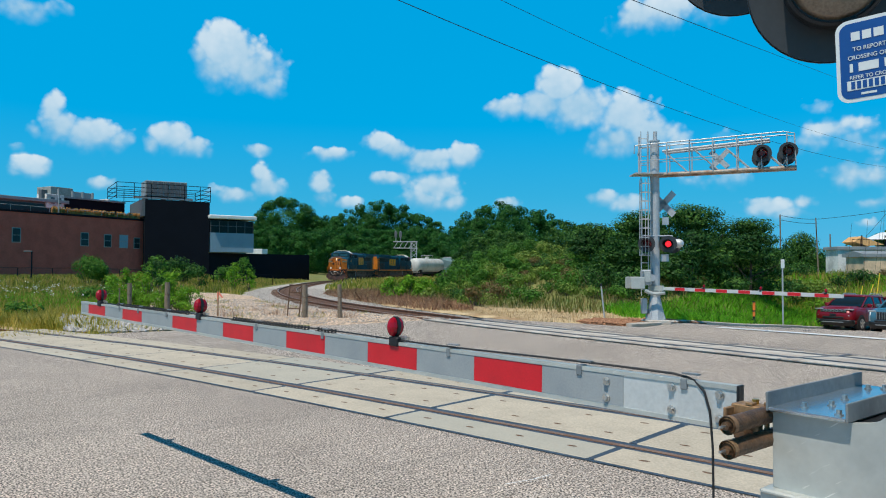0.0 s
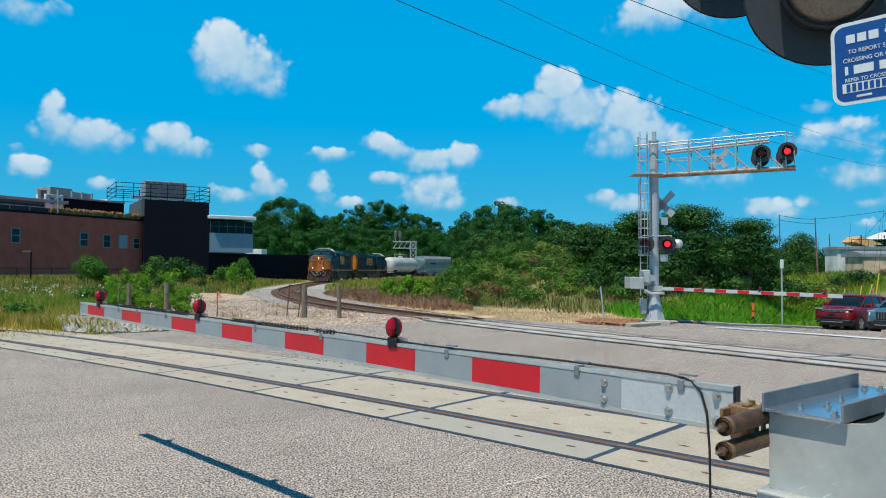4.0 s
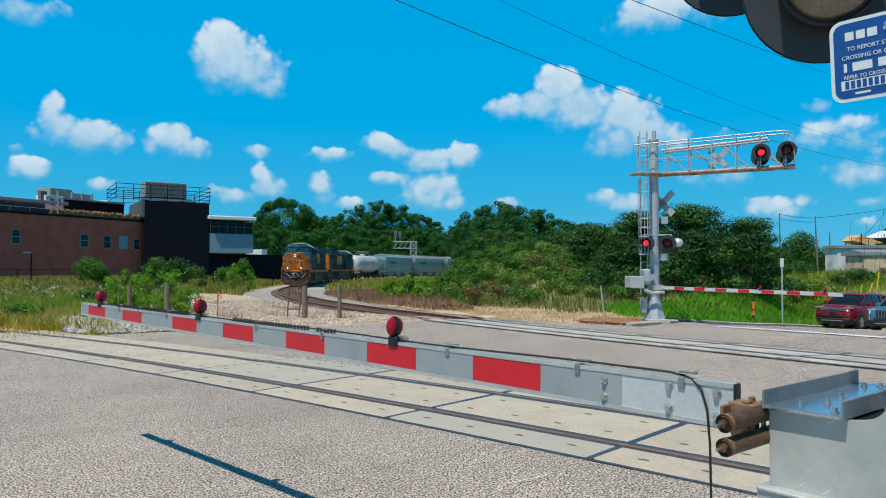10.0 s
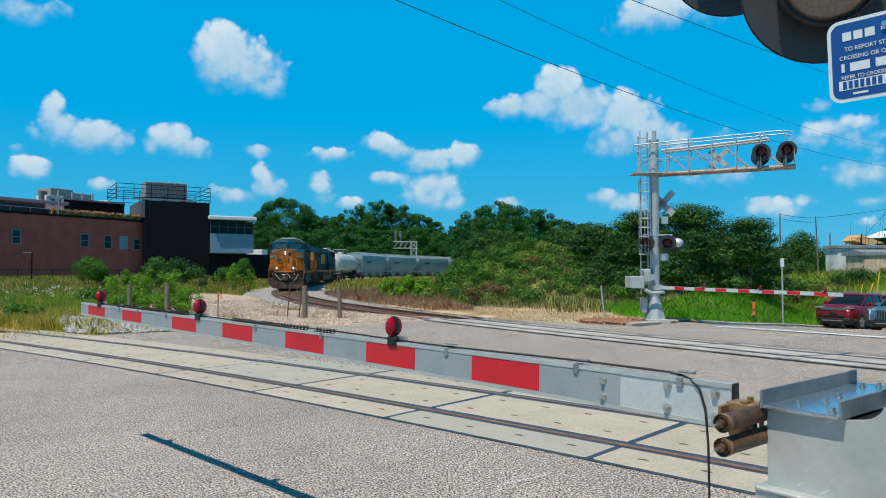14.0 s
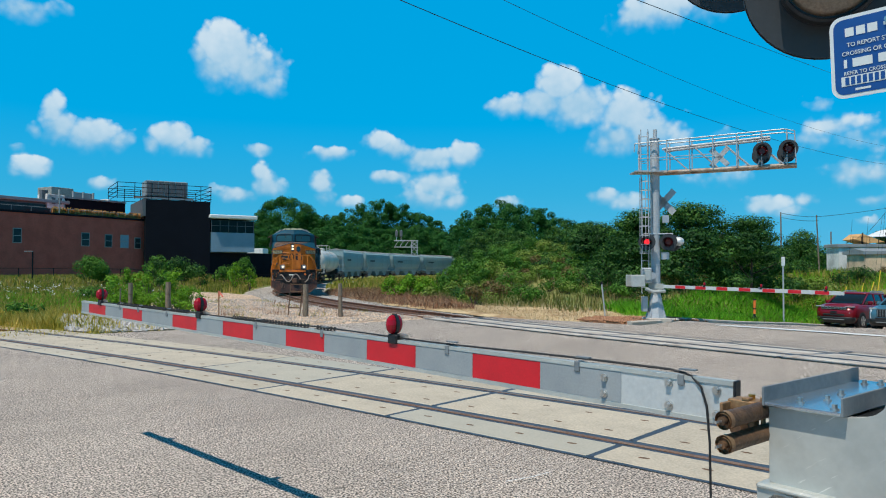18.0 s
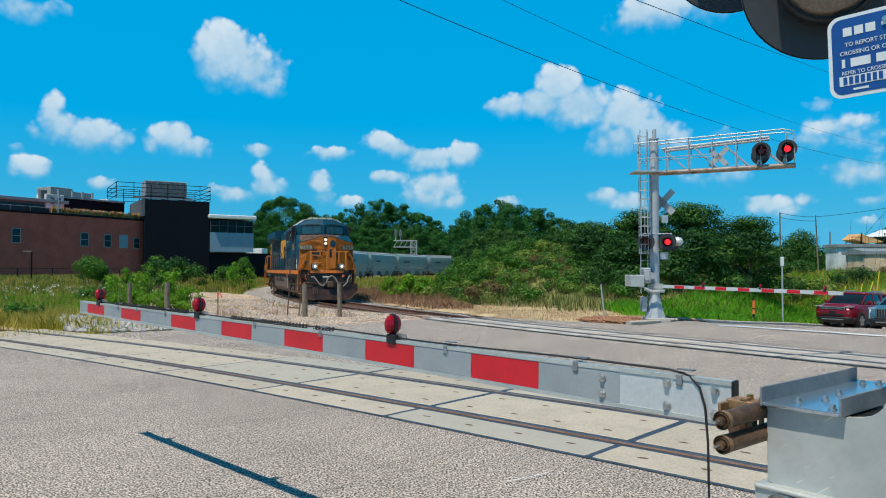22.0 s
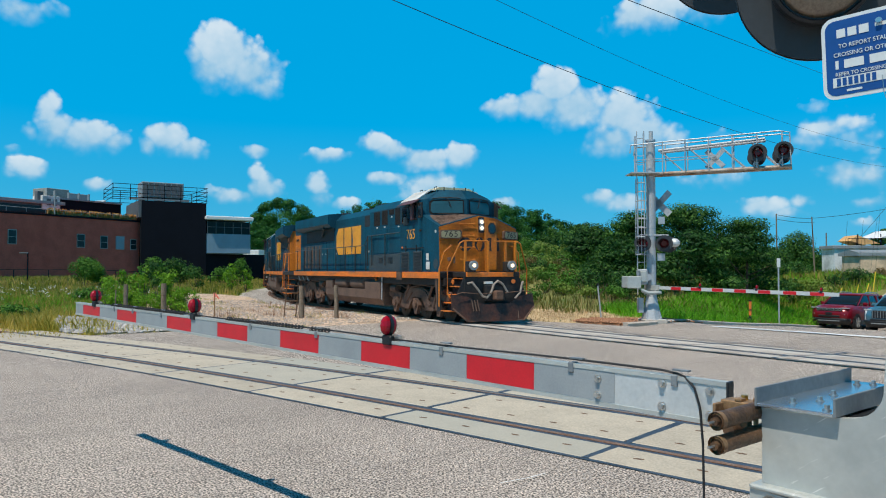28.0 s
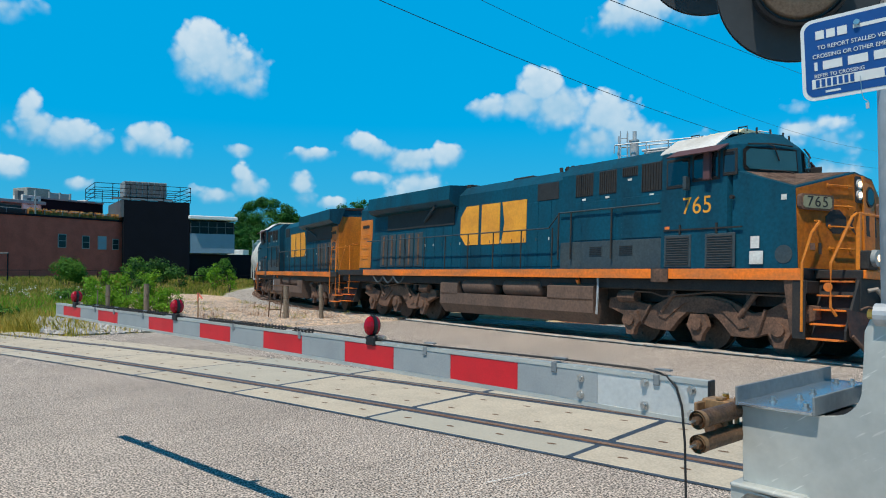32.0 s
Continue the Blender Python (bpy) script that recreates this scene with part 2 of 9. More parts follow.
def road_mat(name, col, along, fine=64, speck=0.7):
    """Worn asphalt: pale aggregate in dark binder, faint wheel streaks, stains and short scuffs."""
    m = mat(name, col, 0.9, var=speck, scale=0.5, fine=fine, bump=0.9, dist=0.012, tight=0.07, col2=tuple(c * 0.86 for c in col))
    nt = m.node_tree
    N, L = nt.nodes.new, nt.links.new
    b = nt.nodes["Principled BSDF"]
    colour = b.inputs["Base Color"].links[0].from_socket
    tc = N("ShaderNodeTexCoord")
    for scale, stretch, lo, hi, dark in ((26.0, (1, 1, 1), 0.40, 0.62, 0.74), (11.0, (1, 1.6, 1), 0.42, 0.66, 0.80), (3.2, (1, 2.2, 1), 0.45, 0.75, 0.88), (16.0, (1, 1, 1), 0.66, 0.70, 0.60), (1.0, (0.25, 4.0, 1), 0.50, 0.80, 0.80), (1.0, (3.0, 17.0, 1), 0.67, 0.71, 0.55), (7.0, (1, 1.5, 1), 0.67, 0.71, 0.6), (0.3, (1, 1, 1), 0.4, 0.75, 0.88)):
        mp, tx, rg, mu = N("ShaderNodeMapping"), N("ShaderNodeTexNoise"), N("ShaderNodeMapRange"), N("ShaderNodeMixRGB")
        mp.inputs["Rotation"].default_value = (0, 0, -radians(along))
        sc = N("ShaderNodeMapping")
        sc.inputs["Scale"].default_value = stretch
        L(tc.outputs["Object"], mp.inputs[0]), L(mp.outputs[0], sc.inputs[0]), L(sc.outputs[0], tx.inputs["Vector"])
        tx.inputs["Scale"].default_value, tx.inputs["Detail"].default_value = scale, 4
        rg.inputs["From Min"].default_value, rg.inputs["From Max"].default_value = lo, hi
        rg.inputs["To Min"].default_value, rg.inputs["To Max"].default_value = 1.0, dark
        L(tx.outputs["Fac"], rg.inputs["Value"])
        mu.blend_type, mu.inputs[0].default_value = "MULTIPLY", 1.0
        L(colour, mu.inputs[1]), L(rg.outputs[0], mu.inputs[2])
        colour = mu.outputs[0]
    L(colour, b.inputs["Base Color"])
    return m


def shift(m, col, share=0.35):
    """Some of the objects that wear the material lean towards another colour, at random."""
    nt = m.node_tree
    N, L = nt.nodes.new, nt.links.new
    b = nt.nodes["Principled BSDF"]
    colour = b.inputs["Base Color"].links[0].from_socket
    oi, rg, mx = N("ShaderNodeObjectInfo"), N("ShaderNodeMapRange"), N("ShaderNodeMixRGB")
    rg.inputs["From Min"].default_value, rg.inputs["From Max"].default_value = 1 - share, 1.0
    rg.inputs["To Max"].default_value = 0.8
    L(oi.outputs["Random"], rg.inputs["Value"]), L(rg.outputs[0], mx.inputs[0])
    L(colour, mx.inputs[1])
    mx.inputs[2].default_value = (*col, 1)
    L(mx.outputs[0], b.inputs["Base Color"])
    return m


def scuffed(m, col, turn=35.0, share=0.70):
    """Short scratches and rubbed patches on bare metal."""
    nt = m.node_tree
    N, L = nt.nodes.new, nt.links.new
    b = nt.nodes["Principled BSDF"]
    colour = b.inputs["Base Color"].links[0].from_socket
    tc, mp, sc, tx, gate, both = N("ShaderNodeTexCoord"), N("ShaderNodeMapping"), N("ShaderNodeMapping"), N("ShaderNodeTexNoise"), N("ShaderNodeTexNoise"), N("ShaderNodeMath")
    mp.inputs["Rotation"].default_value = (radians(turn), 0, 0)
    sc.inputs["Scale"].default_value = (30, 14, 120)
    L(tc.outputs["Object"], mp.inputs[0]), L(mp.outputs[0], sc.inputs[0]), L(sc.outputs[0], tx.inputs["Vector"])
    tx.inputs["Scale"].default_value, tx.inputs["Detail"].default_value = 1.0, 3
    L(tc.outputs["Object"], gate.inputs["Vector"])
    gate.inputs["Scale"].default_value = 5
    both.operation = "MULTIPLY"
    r1, r2, mx = N("ShaderNodeMapRange"), N("ShaderNodeMapRange"), N("ShaderNodeMixRGB")
    for r, n, lo, hi in ((r1, tx, share - 0.06, share + 0.02), (r2, gate, 0.48, 0.58)):
        r.inputs["From Min"].default_value, r.inputs["From Max"].default_value = lo, hi
        L(n.outputs["Fac"], r.inputs["Value"])
    L(r1.outputs[0], both.inputs[0]), L(r2.outputs[0], both.inputs[1])
    L(both.outputs[0], mx.inputs[0]), L(colour, mx.inputs[1])
    mx.inputs[2].default_value = (*col, 1)
    L(mx.outputs[0], b.inputs["Base Color"])
    return m


def leaf_mat(name, cols, thin=0.25):
    """Foliage: colour varies from clump to clump, and some light passes through."""
    m = bpy.data.materials.new(name)
    m.use_nodes = True
    nt = m.node_tree
    N, L = nt.nodes.new, nt.links.new
    b = nt.nodes["Principled BSDF"]
    b.inputs["Roughness"].default_value, b.inputs["Specular IOR Level"].default_value = 0.6, 0.2
    geo, tc = N("ShaderNodeNewGeometry"), N("ShaderNodeTexCoord")
    tx = N("ShaderNodeTexNoise")
    tx.inputs["Scale"].default_value, tx.inputs["Detail"].default_value = 0.35, 3
    L(tc.outputs["Object"], tx.inputs["Vector"])
    mx = N("ShaderNodeMath")
    mx.operation = "MULTIPLY_ADD"
    L(geo.outputs["Random Per Island"], mx.inputs[0])
    mx.inputs[1].default_value = 0.5
    L(tx.outputs["Fac"], mx.inputs[2])
    ramp = N("ShaderNodeValToRGB")
    el = ramp.color_ramp.elements
    while len(el) < len(cols):
        el.new(0.5)
    for i, c in enumerate(cols):
        el[i].position, el[i].color = 0.35 + 0.75 * i / max(1, len(cols) - 1), (*c, 1)
    L(mx.outputs[0], ramp.inputs[0])
    L(ramp.outputs[0], b.inputs["Base Color"])
    tr = N("ShaderNodeBsdfTranslucent")
    L(ramp.outputs[0], tr.inputs[0])
    mix = N("ShaderNodeMixShader")
    mix.inputs[0].default_value = thin
    L(b.outputs[0], mix.inputs[1]), L(tr.outputs[0], mix.inputs[2])
    L(mix.outputs[0], nt.nodes["Material Output"].inputs[0])
    return m


def plain(name, col, rough=0.4, metal=0.0, emit=0.0, trans=0.0, spec=0.5):
    m = bpy.data.materials.new(name)
    m.use_nodes = True
    b = m.node_tree.nodes["Principled BSDF"]
    b.inputs["Base Color"].default_value = (*col, 1)
    b.inputs["Roughness"].default_value, b.inputs["Metallic"].default_value = rough, metal
    b.inputs["Specular IOR Level"].default_value = spec
    b.inputs["Transmission Weight"].default_value = trans
    if emit:
        b.inputs["Emission Color"].default_value, b.inputs["Emission Strength"].default_value = (*col, 1), emit
    return m


M = dict(
    asphalt=road_mat("asphalt", (0.50, 0.425, 0.36), 38, 54, 0.8),
    asphalt_far=mat("asphalt_far", (0.47, 0.42, 0.38), 0.9, var=0.16, scale=0.5, fine=60, bump=0.4, dist=0.006, col2=(0.40, 0.36, 0.33)),
    concrete=shift(mat("concrete_panel", (0.50, 0.435, 0.335), 0.85, var=0.16, scale=1.6, fine=45, bump=0.25, dist=0.004, col2=(0.43, 0.375, 0.29), rand=0.09), (0.36, 0.36, 0.31), 0.22),
    concrete_far=mat("concrete_far", (0.52, 0.475, 0.415), 0.9, var=0.2, scale=1.2, fine=40, bump=0.3, col2=(0.36, 0.30, 0.25), rand=0.08),
    rubber=mat("rubber_seal", (0.055, 0.075, 0.105), 0.55, var=0.25, scale=3, fine=50, bump=0.3),
    rail=mat("rusty_rail", (0.25, 0.11, 0.062), 0.7, 0.2, var=0.25, scale=6, fine=70, bump=0.3, col2=(0.11, 0.06, 0.035)),
    railhead=mat("polished_railhead", (0.34, 0.25, 0.19), 0.5, 0.5, var=0.2, scale=5, fine=80, bump=0.1),
    rusthead=mat("rusted_railhead", (0.20, 0.105, 0.06), 0.65, 0.2, var=0.3, scale=3, fine=60, bump=0.3, col2=(0.30, 0.19, 0.13)),
    tie=mat("timber_tie", (0.20, 0.115, 0.078), 0.9, var=0.3, scale=5, fine=40, bump=0.5),
    hole=mat("lag_socket", (0.11, 0.075, 0.05), 0.9, var=0.3, scale=20, fine=90, col2=(0.2, 0.09, 0.04)),
    ballast=mat("ballast_stone", (0.50, 0.46, 0.42), 0.95, var=0.25, scale=9, fine=30, bump=0.8, dist=0.03, col2=(0.33, 0.30, 0.27)),
    bed=mat("rust_stained_ballast", (0.36, 0.21, 0.14), 0.95, var=0.4, scale=3, fine=18, bump=0.9, dist=0.03, col2=(0.20, 0.115, 0.08), tight=0.12),
    gravel=mat("beige_gravel", (0.60, 0.45, 0.33), 0.95, var=0.45, scale=1.6, fine=11, bump=0.9, dist=0.04, col2=(0.38, 0.27, 0.18), tight=0.10),
    soil=mat("ground_soil", (0.22, 0.21, 0.06), 0.95, var=0.3, scale=0.35, fine=8, bump=0.6, dist=0.05, col2=(0.10, 0.15, 0.03)),
    dry=mat("dry_grass_soil", (0.58, 0.44, 0.25), 0.95, var=0.25, scale=0.6, fine=12, bump=0.6, dist=0.05, col2=(0.34, 0.22, 0.11)),
    mulch=mat("wood_mulch", (0.48, 0.25, 0.14), 0.95, var=0.35, scale=8, fine=40, bump=0.9, dist=0.04, col2=(0.24, 0.11, 0.06)),
    kerb=mat("kerb_concrete", (0.52, 0.47, 0.41), 0.9, var=0.15, scale=2, fine=40, bump=0.3, col2=(0.36, 0.31, 0.26)),
    line=mat("white_road_paint", (0.78, 0.78, 0.76), 0.7, var=0.12, scale=6, fine=60, bump=0.1),
    line_y=mat("yellow_road_paint", (0.75, 0.45, 0.08), 0.7, var=0.12, scale=6, fine=60, bump=0.1),
    galv=mat("galvanised_steel", (0.46, 0.48, 0.49), 0.55, 0.35, var=0.10, scale=5, fine=25, bump=0.08, col2=(0.40, 0.43, 0.46)),
    alu=mat("brushed_aluminium", (0.62, 0.64, 0.63), 0.5, 0.35, var=0.06, scale=3, fine=60, bump=0.06, col2=(0.54, 0.57, 0.57)),
    alu_light=scuffed(mat("white_aluminium_panel", (0.50, 0.52, 0.49), 0.42, 0.25, var=0.05, scale=2.2, fine=30, bump=0.05, col2=(0.40, 0.425, 0.41)), (0.72, 0.72, 0.68)),
    refl_red=mat("red_reflective_sheet", (0.62, 0.012, 0.022), 0.42, var=0.06, scale=4, fine=120, bump=0.05, col2=(0.52, 0.012, 0.02)),
    refl_grey=mat("silver_reflective_sheet", (0.33, 0.36, 0.37), 0.45, 0.1, var=0.06, scale=3, fine=120, bump=0.05, col2=(0.28, 0.31, 0.325)),
    rust=mat("rusty_brown_steel", (0.19, 0.105, 0.055), 0.5, 0.4, var=0.25, scale=14, fine=90, bump=0.25, col2=(0.10, 0.062, 0.04)),
    tan_steel=mat("tan_plated_steel", (0.33, 0.20, 0.10), 0.55, 0.4, var=0.2, scale=12, fine=60, bump=0.2, col2=(0.24, 0.13, 0.07)),
    black=mat("black_plastic", (0.012, 0.013, 0.015), 0.5, var=0.2, scale=8, fine=60, bump=0.1),
    dark_disc=mat("dark_backplate", (0.035, 0.042, 0.048), 0.55, var=0.1, scale=6, fine=40, bump=0.05),
    galv_dark=mat("dull_grey_steel", (0.24, 0.265, 0.275), 0.5, 0.3, var=0.1, scale=6, fine=40, bump=0.1, col2=(0.19, 0.215, 0.23)),
    brass=mat("brass_fitting", (0.70, 0.45, 0.12), 0.35, 0.9, var=0.1, scale=8, fine=50, bump=0.05),
    chrome=mat("zinc_bolt", (0.62, 0.62, 0.60), 0.3, 0.9, var=0.1, scale=20, fine=80, bump=0.1),
    brick=mat("red_brick", (0.55, 0.115, 0.082), 0.9, var=0.12, scale=0.8, fine=9, bump=0.3, dist=0.02, col2=(0.45, 0.092, 0.066)),
    navy=mat("dark_navy_cladding", (0.006, 0.008, 0.014), 0.8, spec=0.15, var=0.1, scale=0.6, fine=6, bump=0.1),
    greyblue=mat("blue_grey_panel", (0.22, 0.33, 0.42), 0.6, var=0.06, scale=0.5, fine=8, bump=0.05),
    whitewall=mat("weathered_white_wall", (0.74, 0.74, 0.71), 0.85, var=0.15, scale=0.8, fine=10, bump=0.2, col2=(0.45, 0.45, 0.43)),
    tanwall=mat("tan_stucco", (0.74, 0.54, 0.35), 0.85, var=0.12, scale=0.8, fine=10, bump=0.2, col2=(0.46, 0.35, 0.24)),
    roofwhite=mat("white_roofing", (0.78, 0.80, 0.80), 0.6, var=0.06, scale=1, fine=12, bump=0.05),
    greymetal=mat("grey_sheet_metal", (0.33, 0.35, 0.355), 0.6, 0.3, var=0.1, scale=1.5, fine=15, bump=0.08),
    sail=mat("orange_shade_sail", (0.70, 0.40, 0.16), 0.8, var=0.06, scale=2, fine=20, bump=0.1),
    glass_dark=plain("dark_window_glass", (0.015, 0.035, 0.04), 0.12, 0.0, spec=0.2),
    glass_room=plain("dim_room_glass", (0.008, 0.022, 0.024), 0.25, spec=0.1),
    wood=mat("weathered_post_wood", (0.24, 0.19, 0.14), 0.95, var=0.3, scale=5, fine=50, bump=0.6, streak=(8, 8, 1), col2=(0.14, 0.11, 0.08)),
    bark=mat("tree_bark", (0.13, 0.10, 0.075), 0.95, var=0.3, scale=3, fine=20, bump=0.7, streak=(3, 3, 0.5)),
    wire=plain("cable_black", (0.015, 0.016, 0.018), 0.6),
    pink=mat("pink_flagging", (0.95, 0.22, 0.16), 0.6, var=0.08, scale=10, fine=40, bump=0.1),
    orange_post=mat("orange_marker_plastic", (0.85, 0.20, 0.03), 0.5, var=0.08, scale=10, fine=40, bump=0.1),
    yellow_tube=mat("yellow_guy_tube", (0.85, 0.60, 0.04), 0.5, var=0.06, scale=5, fine=40, bump=0.05),
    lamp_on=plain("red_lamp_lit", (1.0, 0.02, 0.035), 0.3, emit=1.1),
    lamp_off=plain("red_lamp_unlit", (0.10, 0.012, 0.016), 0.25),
    lens_red=plain("red_gate_lens", (0.36, 0.003, 0.014), 0.22, spec=0.4),
    sign_blue=mat("blue_sign_sheet", (0.006, 0.068, 0.27), 0.4, var=0.04, scale=3, fine=60, bump=0.03),
    sign_white=mat("white_sign_sheet", (0.66, 0.70, 0.70), 0.45, var=0.04, scale=3, fine=60, bump=0.03),
    sign_back=mat("bare_aluminium_sign_back", (0.50, 0.53, 0.56), 0.45, 0.4, var=0.06, scale=4, fine=30, bump=0.05),
    lens_clear=mat("dusty_brown_lens", (0.33, 0.22, 0.15), 0.25, var=0.2, scale=9, fine=120, bump=0.2, col2=(0.22, 0.14, 0.09)),
)


# ---- small builders ----
def part(name, bm, material, parent=None, label="", at=None, smooth=False):
    """Links a bmesh as one mesh object under a thing or a part."""
    me = bpy.data.meshes.new(name)
    bmesh.ops.recalc_face_normals(bm, faces=bm.faces)
    bm.to_mesh(me)
    bm.free()
    if smooth:
        me.shade_smooth()
    me.materials.append(material)
    ob = new(name, me)
    if parent:
        ob.parent = parent
    if at is not None:
        ob.matrix_basis = at
    if label:
        ob["label"] = label
    return ob


def thing(name, at, label, category, group="", kind=""):
    ob = new(name)
    ob.empty_display_size = 0.2
    ob.matrix_basis = at
    return tagged(ob, label, category, group, kind)


def box(x0, x1, y0, y1, z0, z1, bev=0.0, bm=None):
    bm = bm or bmesh.new()
    vs = [bm.verts.new(p) for p in ((x0, y0, z0), (x1, y0, z0), (x1, y1, z0), (x0, y1, z0), (x0, y0, z1), (x1, y0, z1), (x1, y1, z1), (x0, y1, z1))]
    fs = [bm.faces.new([vs[i] for i in q]) for q in ((0, 3, 2, 1), (4, 5, 6, 7), (0, 1, 5, 4), (1, 2, 6, 5), (2, 3, 7, 6), (3, 0, 4, 7))]
    if bev:
        es = {e for f in fs for e in f.edges}
        bmesh.ops.bevel(bm, geom=list(es), offset=bev, segments=1, affect="EDGES", profile=0.5)
    return bm


def rod(p, q, r, seg=8, bm=None, r2=None):
    """A round bar from p to q."""
    bm = bm or bmesh.new()
    p, q = Vector(p), Vector(q)
    d = (q - p)
    m = Matrix.Translation((p + q) / 2) @ d.to_track_quat("Z", "Y").to_matrix().to_4x4()
    bmesh.ops.create_cone(bm, cap_ends=True, segments=seg, radius1=r, radius2=r if r2 is None else r2, depth=d.length, matrix=m)
    return bm


def tube(points, r, seg=6, bm=None):
    """A bent round bar through the points, as one skin."""
    bm = bm or bmesh.new()
    pts = [Vector(p) for p in points]
    rings = []
    for i, p in enumerate(pts):
        d = (pts[min(i + 1, len(pts) - 1)] - pts[max(i - 1, 0)]).normalized()
        q = d.to_track_quat("Z", "Y")
        rings.append([bm.verts.new(p + q @ Vector((r * math.cos(2 * math.pi * k / seg), r * math.sin(2 * math.pi * k / seg), 0))) for k in range(seg)])
    for a, b in zip(rings, rings[1:]):
        for k in range(seg):
            bm.faces.new((a[k], a[(k + 1) % seg], b[(k + 1) % seg], b[k]))
    bm.faces.new(rings[0][::-1]), bm.faces.new(rings[-1])
    return bm


def prism(profile, axis, a, b, bm=None, bev=0.0):
    """Extrudes a 2D outline along an axis from a to b. The outline gives the other two axes in the order x, y, z."""
    bm = bm or bmesh.new()

    def put(u, v, w):
        return {"x": (w, u, v), "y": (u, w, v), "z": (u, v, w)}[axis]
    lo = [bm.verts.new(put(u, v, a)) for u, v in profile]
    hi = [bm.verts.new(put(u, v, b)) for u, v in profile]
    n = len(profile)
    fs = [bm.faces.new(lo), bm.faces.new(hi[::-1])]
    for i in range(n):
        fs.append(bm.faces.new((lo[i], lo[(i + 1) % n], hi[(i + 1) % n], hi[i])))
    if bev:
        es = {e for f in fs for e in f.edges}
        bmesh.ops.bevel(bm, geom=list(es), offset=bev, segments=1, affect="EDGES", profile=0.5)
    return bm


def disc(m, r, depth, seg=24, bm=None):
    bm = bm or bmesh.new()
    bmesh.ops.create_cone(bm, cap_ends=True, segments=seg, radius1=r, radius2=r, depth=depth, matrix=m)
    return bm


def ball(m, r, seg=12, bm=None):
    bm = bm or bmesh.new()
    bmesh.ops.create_uvsphere(bm, u_segments=seg, v_segments=max(6, seg // 2), radius=r, matrix=m)
    return bm


def lathe(profile, seg=20, bm=None):
    """Turns a (radius, height) outline round z."""
    bm = bm or bmesh.new()
    rings = [[bm.verts.new((r * math.cos(2 * math.pi * k / seg), r * math.sin(2 * math.pi * k / seg), z)) for k in range(seg)] for r, z in profile]
    for a, b in zip(rings, rings[1:]):
        for k in range(seg):
            bm.faces.new((a[k], a[(k + 1) % seg], b[(k + 1) % seg], b[k]))
    bm.faces.new(rings[0][::-1]), bm.faces.new(rings[-1])
    return bm


def raw(name, verts, faces, material, parent=None, kind="", label="", category=""):
    me = bpy.data.meshes.new(name)
    me.from_pydata([tuple(v) for v in verts], [], faces)
    me.materials.append(material)
    me.update()
    ob = new(name, me)
    if parent:
        ob.parent = parent
    return tagged(ob, label, category, "", kind)


def text_part(name, body, size, material, parent, at, label="", spread=1.0, width=1.0):
    """Lettering as a thin flat mesh; at maps its x to the right and its y upwards."""
    cu = bpy.data.curves.new(name, "FONT")
    cu.body, cu.size, cu.extrude, cu.align_x, cu.align_y = body, size, 0.002, "CENTER", "CENTER"
    cu.space_character = spread
    tmp = bpy.data.objects.new(name, cu)
    me = bpy.data.meshes.new_from_object(tmp)
    bpy.data.objects.remove(tmp)
    for v in me.vertices:
        v.co.x *= width
    me.name = name
    me.materials.clear()
    me.materials.append(material)
    ob = new(name, me)
    ob.parent, ob.matrix_basis = parent, at
    if label:
        ob["label"] = label
    return ob

# ---- track lines, ground, road ----
class Line:
    """A level curve by its start, heading and curvature, measured by arc length."""

    def __init__(self, x, y, head, knots, bends, lo, hi, step=0.5):
        self.s = np.arange(lo, hi + step, step)
        k = np.interp(self.s, knots, bends)
        h = np.concatenate([[0], np.cumsum((k[1:] + k[:-1]) / 2 * step)])
        h += radians(head) - np.interp(0, self.s, h)
        hm = (h[1:] + h[:-1]) / 2
        px = np.concatenate([[0], np.cumsum(np.cos(hm) * step)])
        py = np.concatenate([[0], np.cumsum(np.sin(hm) * step)])
        self.x, self.y, self.h = px + x - np.interp(0, self.s, px), py + y - np.interp(0, self.s, py), h

    def at(self, s, side=0.0):
        """Place at s; side is to the left as one looks along the line."""
        x, y, h = (float(np.interp(s, self.s, a)) for a in (self.x, self.y, self.h))
        return x - side * math.sin(h), y + side * math.cos(h), h

    def near(self, X, Y):
        """Arc length and offset to the left of the points, as arrays."""
        X, Y = np.asarray(X, float), np.asarray(Y, float)
        d = (X[..., None] - self.x) ** 2 + (Y[..., None] - self.y) ** 2
        i = d.argmin(-1)
        off = -(X - self.x[i]) * np.sin(self.h[i]) + (Y - self.y[i]) * np.cos(self.h[i])
        return self.s[i], off


MAIN = Line(7.938, 13.423, 124.5, (-20, 15, 45, 80, 120, 170, 240, 330), (-0.00366, -0.00699, -0.00897, -0.00440, -0.00875, -0.00650, -0.00713, -0.00713), -60, 300)
SIDE = Line(3.28, 6.78, 136.8, (0, 15), (0.0062, 0.0062), -30, 60)
GAUGE = 1.505
CANT = 0.07


def ramp(v, *pairs):
    xs, ys = zip(*pairs)
    return np.interp(v, xs, ys)


def smooth(v, a, b):
    t = np.clip((np.asarray(v, float) - a) / (b - a), 0, 1)
    return t * t * (3 - 2 * t)


def sag(y):
    return ramp(y, (12, 0), (25, -0.06), (40, -0.1), (70, -0.08), (95, 0))


